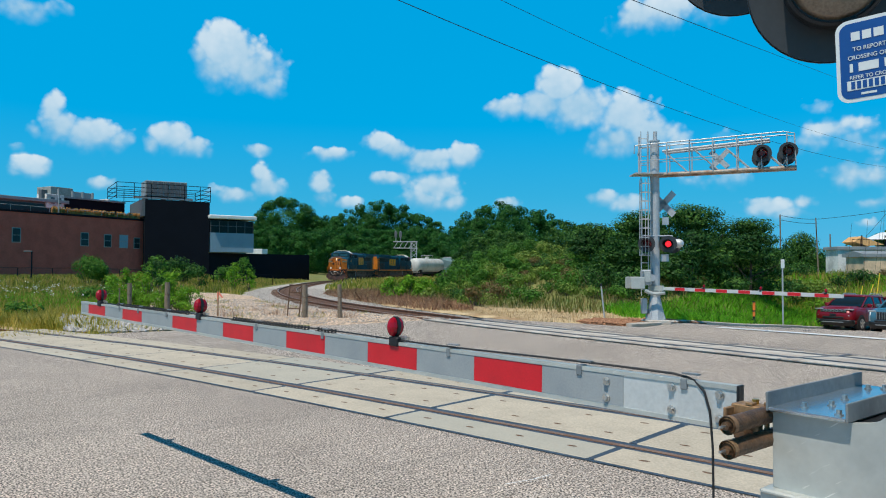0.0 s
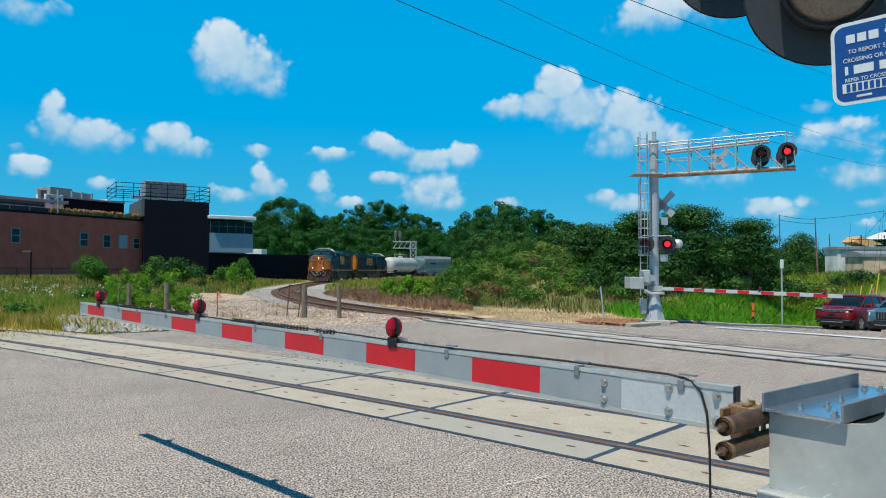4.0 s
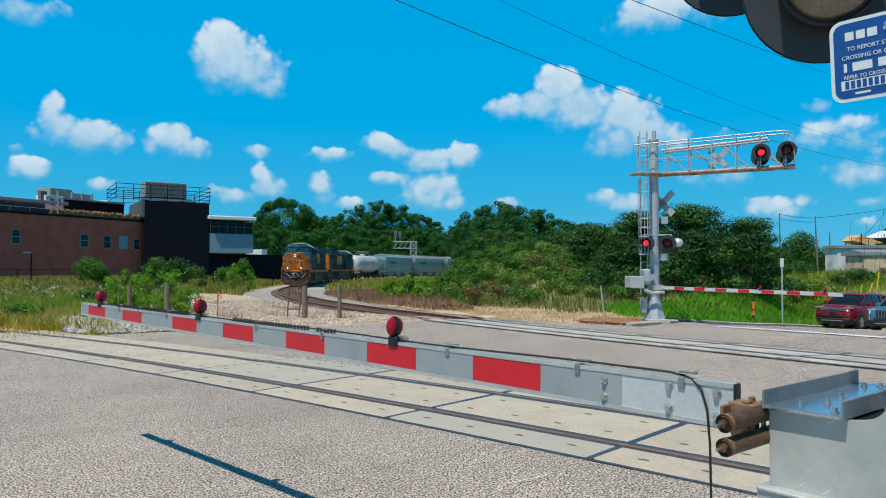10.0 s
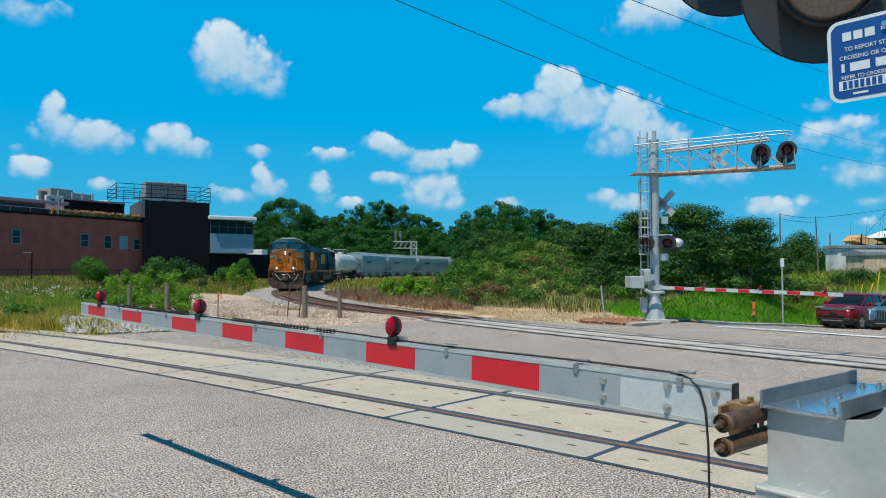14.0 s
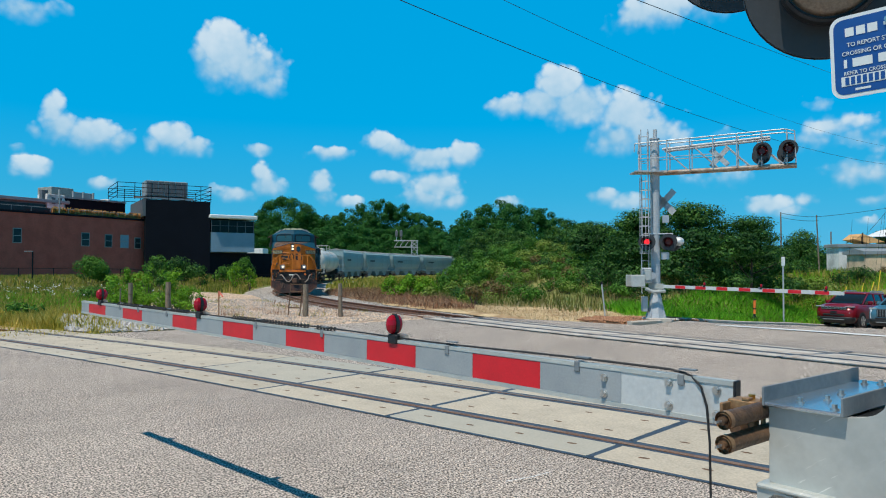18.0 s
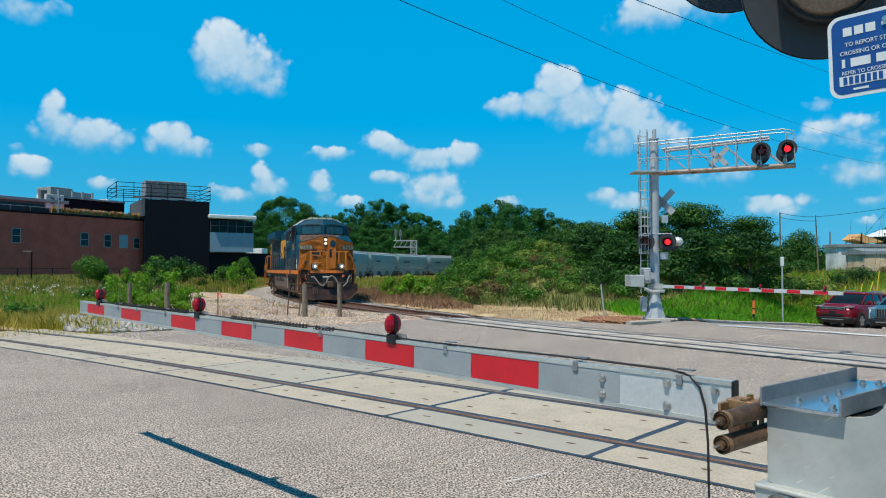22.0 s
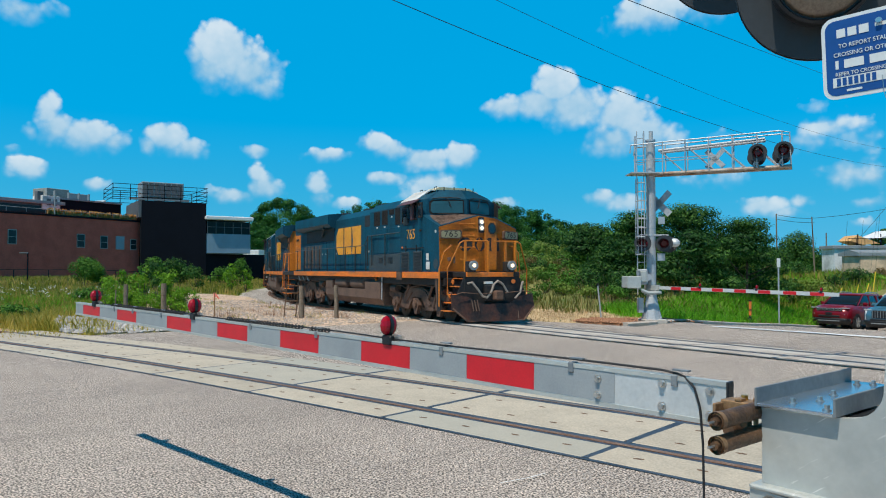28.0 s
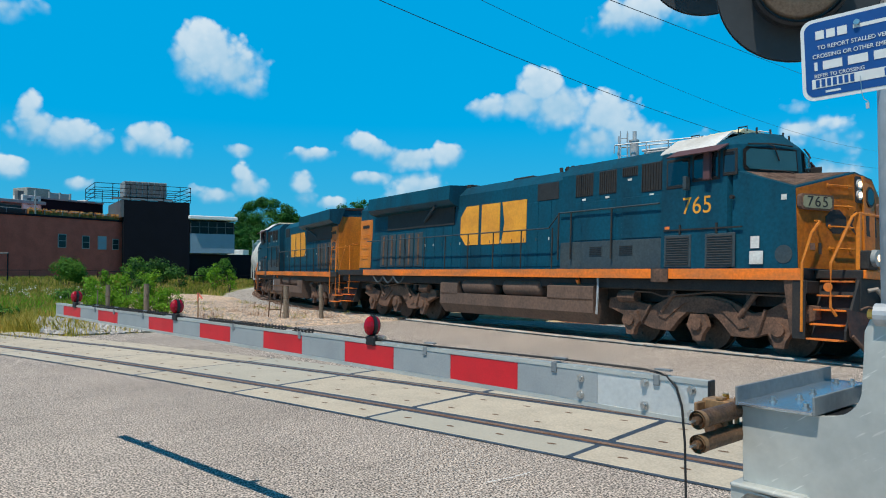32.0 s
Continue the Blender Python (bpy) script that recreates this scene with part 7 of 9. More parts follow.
def far_arm():
    a, b = Vector((7.25, 23.85, 1.20)), Vector((10.42, 18.88, 1.08))
    a.z += float(land(7.2, 24.2))
    ax = (b - a).normalized()
    y = Vector((0, 0, 1)).cross(ax).normalized()
    m = Matrix.Translation(a) @ Matrix((ax, y, ax.cross(y))).transposed().to_4x4()
    th = thing("crossing_gate", m, "lowered red and silver striped crossing gate arm beyond the tracks", "gate arm", "crossing gate arms")
    L = (b - a).length
    part("plank", box(0, L, -0.012, 0.012, -0.054, 0.054, 0.004), M["alu"], th)
    for side in (-1, 1):
        for i in range(15):
            x0 = 0.16 + i * 0.388
            if x0 + 0.38 > L + 0.1:
                break
            part("red_stripe" if i % 2 else "silver_stripe", box(x0, x0 + 0.386, side * 0.0145 - 0.002, side * 0.0145 + 0.002, -0.048, 0.048), M["refl_red"] if i % 2 else M["silver_far"], th)
    for x in (1.65, 3.6, 5.5):
        gate_light(th, x, 0.075)
    part("foot_clamp", box(-0.5, 0.05, -0.05, 0.05, -0.09, 0.09, 0.01), M["alu_light"], th)
    return th


far_arm()


def post_sign():
    z = float(land(15.0, 31.75))
    th = thing("signpost", pose(15.0, 31.75, z), "thin steel signpost carrying a small narrow sign", "signpost")
    part("post", box(-0.03, 0.03, -0.02, 0.02, -0.1, 2.25 - z, 0.004), M["galv"], th)
    part("sign_plate", box(-0.08, 0.08, -0.03, -0.024, 1.86 - z, 2.25 - z, 0.004), M["sign_white"], th)


post_sign()


def marker_posts():
    z = float(land(12.9, 29.9))
    th = thing("marker_post", pose(12.9, 29.9, z), "short orange and black utility marker post in the grass", "marker post")
    part("stake", rod((0, 0, -0.1), (0.02, 0, 0.5), 0.035, 8), M["black"], th)
    part("orange_sleeve", rod((0.02, 0, 0.42), (0.03, 0, 1.0), 0.055, 10), M["orange_post"], th)
    for zc in (0.62, 1.0):
        part("collar", rod((0.02, 0, zc), (0.022, 0, zc + 0.05), 0.06, 10), M["black"], th)
    for dx in (-0.24, 0.22):
        part("brace", rod((dx, 0.05 * dx, -0.1), (0.02, 0, 0.45), 0.022, 6), M["black"], th)
    z = float(land(6.2, 27.5))
    th = thing("marker_post", pose(6.2, 27.6, z), "leaning grey steel stub post in the dry grass", "marker post")
    part("post", rod((0, 0, -0.1), (-0.12, 0.05, 1.2), 0.03, 8), M["galv"], th)
    part("cap", rod((-0.12, 0.05, 1.2), (-0.13, 0.05, 1.3), 0.04, 8), M["black"], th)
    z = float(land(-8.7, 28.0))
    th = thing("survey_stake", pose(-8.75, 28.0, z), "wooden survey stake tied with pink flagging tape", "stake")
    part("stake", box(-0.02, 0.02, -0.012, 0.012, -0.15, 0.95), M["tan_steel"], th)
    bm = bmesh.new()
    pts = [(0.0, 0.95), (0.12, 0.8), (0.2, 0.68), (0.13, 0.7), (0.05, 0.8), (-0.03, 0.55), (-0.045, 0.9)]
    prism(pts, "y", -0.006, 0.006, bm)
    part("flagging", bm, M["pink"], th, "faded pink flagging tape")


marker_posts()


def old_posts():
    for x, y, h, r in ((-5.25, 27.4, 1.2, 0.11), (-3.84, 26.8, 1.22, 0.085), (-11.3, 29.5, 1.25, 0.11), (-12.9, 29.6, 1.22, 0.09), (-13.5, 30.0, 1.0, 0.03)):
        th = thing("fence_post", pose(x, y, float(land(x, y))), "weathered round wooden fence post", "post", "old fence posts")
        bm = rod((0, 0, -0.3), (random.uniform(-0.02, 0.02), 0, h), r, 14, r2=r * 0.92)
        bmesh.ops.subdivide_edges(bm, edges=[e for e in bm.edges if abs(e.verts[0].co.z - e.verts[1].co.z) > 0.5], cuts=4)
        for v in bm.verts:
            v.co += Vector((noise.noise(v.co * 4 + Vector((x, 0, 0))), noise.noise(v.co * 4 + Vector((0, y, 0))), 0)) * 0.015
        part("post", bm, M["wood"], th)
        part("band", rod((0, 0, h * 0.6), (0, 0, h * 0.6 + 0.02), r * 1.02, 12), M["rust"], th)
    th = thing("metal_rack", pose(-5.72, 27.6, float(land(-5.7, 27.6)), 0, 3, 8), "rusty steel ladder frame leaning by a post", "metal frame")
    for x in (-0.24, 0.2):
        part("upright", rod((x, 0, 0), (x + 0.03, 0.05, 1.22), 0.022, 6), M["rust"], th)
    for z in (0.3, 0.62, 0.92, 1.2):
        part("rung", rod((-0.24, 0, z), (0.23, 0.02, z), 0.02, 6), M["rust"], th)


old_posts()


# ---- building across the weeds ----
def building_west():
    th = thing("brick_building", pose(0, 0, 0), "dark brick and black-clad low building with rooftop railing", "building")

    def frame_(p, q):
        p, q = Vector((*p, 0)), Vector((*q, 0))
        ax = (q - p).normalized()
        return Matrix.Translation(p) @ Matrix((ax, Vector((-ax.y, ax.x, 0)), Vector((0, 0, 1)))).transposed().to_4x4(), (q - p).length

    def P(name, bm, material, m, parent=None, label=""):
        bm.transform(m)
        return part(name, bm, M[material], parent or th, label)
    # brick wing: its wall runs from the corner towards the camera's left
    m, L = frame_((-58.0, 68.6), (-41.4, 100.0))
    wall = P("brick_wall", box(0, L, 0, 12, -1.5, 8.35), "brick", m)
    P("parapet_cap", box(-0.1, L + 0.1, -0.12, 0.5, 8.35, 8.6, 0.02), "navy", m)
    # The flagged pane is coloured pale blue-grey so that it looks lit.
    for u, w, z0, z1, lit in ((17.3, 1.05, 4.75, 6.5, 0), (26.1, 1.15, 4.6, 6.35, 0), (29.45, 1.1, 4.55, 6.25, 0), (31.9, 1.35, 4.5, 6.3, 1), (34.0, 1.0, 4.5, 6.0, 0)):
        win = P("window", box(u - w / 2, u + w / 2, -0.05, 0.1, z0, z1), "greymetal", m)
        P("pane", box(u - w / 2 + 0.09, u + w / 2 - 0.09, -0.07, 0.05, z0 + 0.09, z1 - 0.09), "greyblue" if lit else "glass_dark", m, win)
        P("window_bar", box(u - w / 2 + 0.05, u + w / 2 - 0.05, -0.085, -0.06, (z0 + z1) / 2 - 0.03, (z0 + z1) / 2 + 0.03), "greymetal", m, win)
    # set-back upper storey, pale parapets and roof boxes
    P("upper_wall", box(-2, 25.7, 3.5, 11, 8.3, 10.1), "greymetal_d", m)
    P("upper_roof", box(-2, 26.0, 3.0, 11.5, 10.1, 10.5, 0.03), "greymetal", m)
    P("upper_window_band", box(-1, 25.4, 3.42, 3.6, 8.9, 9.8), "glass_dark", m)
    P("upper_wall", box(25.7, L, 4.5, 11, 8.3, 11.0), "navy", m)
    P("upper_coping", box(25.6, L, 4.3, 11.2, 11.0, 11.2), "greymetal", m)
    rb = P("roof_box", box(23.0, 25.4, 3.2, 5.2, 9.4, 11.2, 0.04), "whitewall", m)
    for u in (23.6, 24.5):
        P("box_window", box(u, u + 0.5, 3.16, 3.22, 10.0, 10.8), "greymetal_d", m, rb)
    P("roof_stair", box(22.6, 23.4, 3.6, 4.2, 10.5, 11.7, 0.02), "greymetal_d", m)
    P("roof_railing", rod((-1, 0.4, 9.2), (L - 2, 0.4, 9.2), 0.03, 5), "greymetal", m)
    for u in np.arange(0, L - 2, 2.4):
        P("roof_rail_post", rod((u, 0.4, 8.5), (u, 0.4, 9.2), 0.03, 5), "greymetal", m)
    P("roof_screen", box(2, 19, 6.5, 9.5, 10.5, 11.7, 0.04), "greymetal", m)
    P("roof_screen", box(26.4, 29.6, 7.5, 10.5, 10.5, 12.7, 0.04), "roof_concrete", m)
    P("roof_screen", box(29.6, 32.5, 7.5, 10.5, 10.5, 12.3, 0.04), "greymetal", m)
    P("roof_plant", box(34.6, L - 0.5, 7.0, 9.0, 11.1, 11.7, 0.04), "whitewall", m)
    for u in (26.5, 28.5, 30.0, 31.5):
        P("roof_vent", rod((u, 6, 11.2), (u, 6, 12.2), 0.15, 8), "greymetal", m)
    P("drain_pipe", rod((22.5, -0.02, 8.6), (22.5, -0.02, 11.6), 0.08, 8), "greymetal", m)
    # black block
    m2, L2 = frame_((-41.0, 98.6), (-33.6, 103.2))
    P("black_block", box(0, L2, 0, 11, -1.5, 11.35), "navy", m2)
    P("block_side", box(-0.35, 0.0, 0.0, 11, 9.0, 11.35), "greymetal_d", m2)
    for z in (11.7, 12.3, 12.9, 13.5):
        for y in (0.15, 9.5):
            P("roof_rail", rod((-3.6, y, z), (L2 + 0.2, y, z), 0.045, 5), "navy", m2)
        for u in (-3.6, L2 + 0.1):
            P("roof_rail", rod((u, 0.15, z), (u, 9.5, z), 0.045, 5), "navy", m2)
    for u in (-3.6, -1.4, 0.8, 3.0, 5.2, 7.4, L2 + 0.1):
        P("rail_post", rod((u, 0.15, 11.3), (u, 0.15, 13.5), 0.05, 5), "navy", m2)
        P("rail_post", rod((u, 9.5, 11.3), (u, 9.5, 13.5), 0.05, 5), "navy", m2)
    hv = P("cooling_unit", box(0.5, 6.2, 3.0, 6.5, 12.1, 14.3, 0.05), "greymetal", m2)
    for k in range(7):
        P("fan_bay", box(0.65 + k * 0.78, 1.3 + k * 0.78, 2.94, 3.02, 12.25, 14.15), "greymetal_d", m2, hv)
        P("fan_ring", disc(Matrix.Translation((1.0 + k * 0.78, 4.75, 14.35)), 0.33, 0.14, 14), "grille", m2, hv)
    for u in (0.8, 3.3, 5.8):
        P("unit_leg", box(u - 0.1, u + 0.1, 3.2, 6.2, 11.3, 12.1), "navy", m2, hv)
    P("roof_tray", box(-1.2, 6.8, 2.0, 2.4, 11.6, 11.9), "greymetal", m2)
    # glazed room hung on the block's far side, with a white roof slab
    m3, L3 = frame_((-33.55, 103.3), (-28.2, 106.9))
    room = P("room_panel", box(0, L3, 0, 8, 4.2, 7.0), "greyblue", m3, None, "blue-grey panelled upper room")
    P("window_band", box(0.05, L3 - 0.1, 0.05, 7.9, 7.0, 8.8), "glass_room", m3, room)
    P("transom", box(0.05, L3 - 0.1, -0.02, 0.06, 7.95, 8.03), "greymetal_d", m3, room)
    for u in np.linspace(0.1, L3 - 0.1, 6):
        P("mullion", box(u - 0.04, u + 0.04, -0.03, 0.1, 7.0, 8.9), "greymetal_d", m3, room)
    P("roof_slab", box(-0.3, L3 + 0.25, -0.7, 8.5, 9.0, 9.55, 0.1), "roofwhite", m3, room, "white overhanging roof slab")
    # low black wall beyond
    m4, L4 = frame_((-33.6, 103.6), (-22.0, 119.0))
    P("low_wall", box(0, L4, 0.2, 0.8, -1.5, 4.1), "navy", m4)
    # plants along the roof edge
    return th


M["roof_concrete"] = mat("stained_concrete", (0.30, 0.31, 0.29), 0.9, var=0.2, scale=1.2, fine=12, bump=0.2, col2=(0.20, 0.21, 0.19))
M["greymetal_d"] = mat("dark_grey_metal", (0.13, 0.14, 0.15), 0.7, 0.2, var=0.1, scale=1.5, fine=12, bump=0.1)
building_west()


def building_east():
    th = thing("white_wall_building", pose(0, 0, 0), "weathered white block building with roof terrace", "building")

    def P(name, bm, material, parent=None, label=""):
        return part(name, bm, M[material], parent or th, label)
    P("wall", box(41.9, 64.0, 76.0, 78.5, -2.0, 4.0), "whitewall")
    P("coping", box(41.7, 64.2, 75.8, 78.7, 4.0, 4.35, 0.03), "greymetal")
    P("shade_sail", prism([(45.0, 5.5), (47.4, 4.6), (45.6, 4.45), (44.2, 4.9)], "y", 77, 79.5), "sail", None, "orange cloth shade sail")
    P("canopy", prism([(47.2, 5.2), (49.4, 6.1), (54, 6.1), (56, 5.2), (51, 5.4)], "y", 76.5, 81), "roofwhite", None, "white tent canopy")
    for x in (45.0, 47.5, 51.5, 55):
        P("canopy_post", rod((x, 77, 4.3), (x, 77, 5.6), 0.06, 6), "navy")
    for k in range(14):
        P("terrace_rail", rod((43.5 + k * 0.9, 76.2, 4.3), (43.5 + k * 0.9, 76.2, 5.1), 0.03, 5), "navy")
    P("terrace_rail", rod((43.5, 76.2, 5.1), (55.2, 76.2, 5.1), 0.03, 5), "navy")
    th2 = thing("tan_building", pose(0, 0, 0), "low tan stucco building with grey roof edge and sprayed marks", "building")

    def Q(name, bm, material, parent=None, label=""):
        return part(name, bm, M[material], parent or th2, label)
    w = Q("wall", box(39.9, 58.0, 68.0, 71.0, -2.0, 3.1), "tanwall")
    Q("roof_edge", prism([(67.85, 3.1), (67.85, 3.4), (69.5, 3.7), (71.4, 3.4), (71.4, 3.1)], "x", 39.7, 58.5), "greymetal")
    Q("awning", prism([(67.9, 2.7), (66.6, 2.2), (66.6, 2.1), (67.9, 2.4)], "x", 44.0, 48.5), "greymetal")
    Q("door", box(43.6, 44.6, 67.94, 68.05, 0.2, 2.4), "rust")
    Q("window", box(45.6, 47.2, 67.94, 68.05, 1.0, 2.2), "glass_dark")
    for k in range(5):
        Q("sprayed_bar", box(40.3 + k * 0.45, 40.6 + k * 0.45, 67.975, 67.995, 0.75, 1.35), "navy" if k % 2 else "whitewall")
    Q("graffiti_base", box(40.1, 42.7, 67.985, 67.998, 0.65, 1.45), "whitewall")
    th3 = thing("street_sign_cluster", pose(44.0, 62, float(land(44, 62))), "faded yellow notice board on posts by the lot", "notice board")
    part("board", box(-0.9, 0.9, -0.03, 0.03, 1.9, 3.2, 0.02), M["tanwall"], th3)
    for x in (-0.8, 0.8):
        part("post", rod((x, 0, -0.3), (x, 0, 3.2), 0.06, 6), M["galv"], th3)
    for x, y, lean, tall in ((24.0, 43.1, 0.16, 1.35), (25.6, 44.05, 0.14, 1.2), (26.5, 44.6, 0.22, 1.15), (27.3, 45.1, 0.14, 1.7), (30.6, 47.0, 0.15, 1.9)):
        z = float(land(x, y))
        g = thing("guy_wire_guard", pose(x, y, z), "yellow plastic guy-wire guard leaning out of the weeds", "guy guard", "guy-wire guards")
        part("tube", rod((-lean, 0, -0.2), (lean, 0, tall), 0.028, 8), M["yellow_tube"], g)
        part("cable", rod((lean, 0, tall), (lean * 3.6, 0, tall + 4.0), 0.008, 4), M["wire"], g)


building_east()


# ---- poles, wires, far signal ----
def utility_pole(x, y, h, arms, lean=0.0):
    z = float(land(x, y))
    th = thing("utility_pole", pose(x, y, z, 0, lean, 0), "slim wooden utility pole with cross-arm and wires", "utility pole", "utility poles")
    h -= z
    part("pole", rod((0, 0, -0.5), (0, 0, h), 0.12, 10, r2=0.08), M["wood"], th)
    for k in range(arms):
        a = part("cross_arm", box(-0.55, 0.55, -0.05, 0.05, h - 0.5 - k * 0.9, h - 0.38 - k * 0.9), M["wood"], th)
        for u in (-0.5, 0.5):
            part("insulator", rod((u, 0, h - 0.38 - k * 0.9), (u, 0, h - 0.22 - k * 0.9), 0.05, 6), M["greymetal"], a)


utility_pole(45.2, 96.0, 9.3, 0)
utility_pole(54.5, 104.0, 9.5, 0, -2)
utility_pole(50.8, 94.0, 6.6, 0)


def wire(label, pts, r=0.012):
    """A hanging wire through three points."""
    p, q, s = (Vector(v) for v in pts)
    out = []
    for t in np.linspace(0, 1, 41):
        a, b, c = 2 * (t - 0.5) * (t - 1), -4 * t * (t - 1), 2 * t * (t - 0.5)
        out.append(p * a + q * b + s * c)
    part_ = part("overhead_wire", tube(out, r, 5), M["wire"])
    tagged(part_, label, "wire", "overhead wires")


wire("black overhead utility cable sagging across the sky", ((-11.05, 11.88, 10.92), (19.49, 46.44, 10.72), (60.30, 92.52, 14.88)), 0.014)
wire("thin overhead wire across the sky", ((-6.95, 14.04, 11.21), (21.53, 47.52, 12.09), (59.49, 92.16, 17.15)), 0.009)
wire("thin overhead wire across the sky", ((1.08, 13.68, 7.91), (16.33, 35.10, 12.40), (40.32, 68.76, 19.49)), 0.011)
wire("thin overhead wire across the sky", ((45.2, 96.0, 9.2), (50.0, 100.0, 9.05), (54.5, 104.0, 9.3)), 0.03)
wire("thin overhead wire across the sky", ((45.2, 96.0, 8.6), (50.0, 100.0, 8.45), (54.5, 104.0, 8.7)), 0.03)
wire("thin overhead wire across the sky", ((54.5, 104.0, 9.3), (70.0, 104.0, 11.5), (90.0, 104.0, 16)), 0.03)
wire("thin guy wire slanting up to a pole", ((33.0, 56.0, 4.4), (35.5, 57.0, 6.6), (38.0, 58.0, 9.0)), 0.015)


def signal_gantry():
    x, y = -6.3, 156.0
    th = thing("signal_gantry", pose(x, y, float(land(x, y))), "grey lattice railway signal gantry over the track", "signal gantry")
    for dx in (-0.6, 0.6):
        for dy in (-0.6, 0.6):
            part("leg", rod((dx, dy, 0), (dx, dy, 7.8), 0.09, 6), M["galv"], th)
    for k in range(6):
        z = 1.0 + k * 1.1
        part("brace", rod((-0.6, -0.6, z), (0.6, -0.6, z + 1.1), 0.06, 5), M["galv"], th)
        part("brace", rod((-0.6, 0.6, z + 1.1), (0.6, 0.6, z), 0.06, 5), M["galv"], th)
    for z in (6.4, 7.8):
        for dy in (-0.6, 0.6):
            part("boom", rod((-4.4, dy, z), (0.8, dy, z), 0.09, 6), M["galv"], th)
    for k in range(4):
        part("brace", rod((-4.3 + k * 1.1, -0.6, 6.4), (-3.4 + k * 1.1, -0.6, 7.8), 0.06, 5), M["galv"], th)
    for dx in (-3.9, -2.9):
        part("signal_mast", rod((dx, 0, 7.8), (dx, 0, 10.2), 0.09, 6), M["galv"], th)
        part("signal_head", box(dx - 0.3, dx + 0.3, -0.25, 0.1, 8.7, 10.0, 0.05), M["greymetal_d"], th)


signal_gantry()
th = thing("storage_container", pose(-36.5, 142, float(land(-36.5, 142)), 0, 0, -12), "white metal container behind the black wall", "container")
part("body", box(-2.0, 1.4, -1.2, 1.2, 0, 5.0, 0.04), M["roofwhite"], th)
for k in range(11):
    part("rib", box(-1.9 + k * 0.31, -1.78 + k * 0.31, -1.24, -1.2, 0.2, 4.8), M["whitewall"], th)


# ---- waiting cars ----
def rounded_loop(bm, x0, x1, hw, z, r, seg=4):
    """A level rounded rectangle of corners, from x0 (rear) to x1 (front)."""
    out = []
    for cx, cy, a0 in ((x1 - r, -hw + r, -90), (x1 - r, hw - r, 0), (x0 + r, hw - r, 90), (x0 + r, -hw + r, 180)):
        for k in range(seg + 1):
            a = radians(a0 + 90 * k / seg)
            out.append(bm.verts.new((cx + r * math.cos(a), cy + r * math.sin(a), z)))
    return out


def stacked(rows, top=True, bottom=True):
    """A closed skin through level rounded rectangles (x0, x1, half width, z, corner radius)."""
    bm = bmesh.new()
    loops = [rounded_loop(bm, *row) for row in rows]
    n = len(loops[0])
    for a, b in zip(loops, loops[1:]):
        for k in range(n):
            bm.faces.new((a[k], a[(k + 1) % n], b[(k + 1) % n], b[k]))
    if bottom:
        bm.faces.new(loops[0][::-1])
    if top:
        bm.faces.new(loops[-1])
    return bm


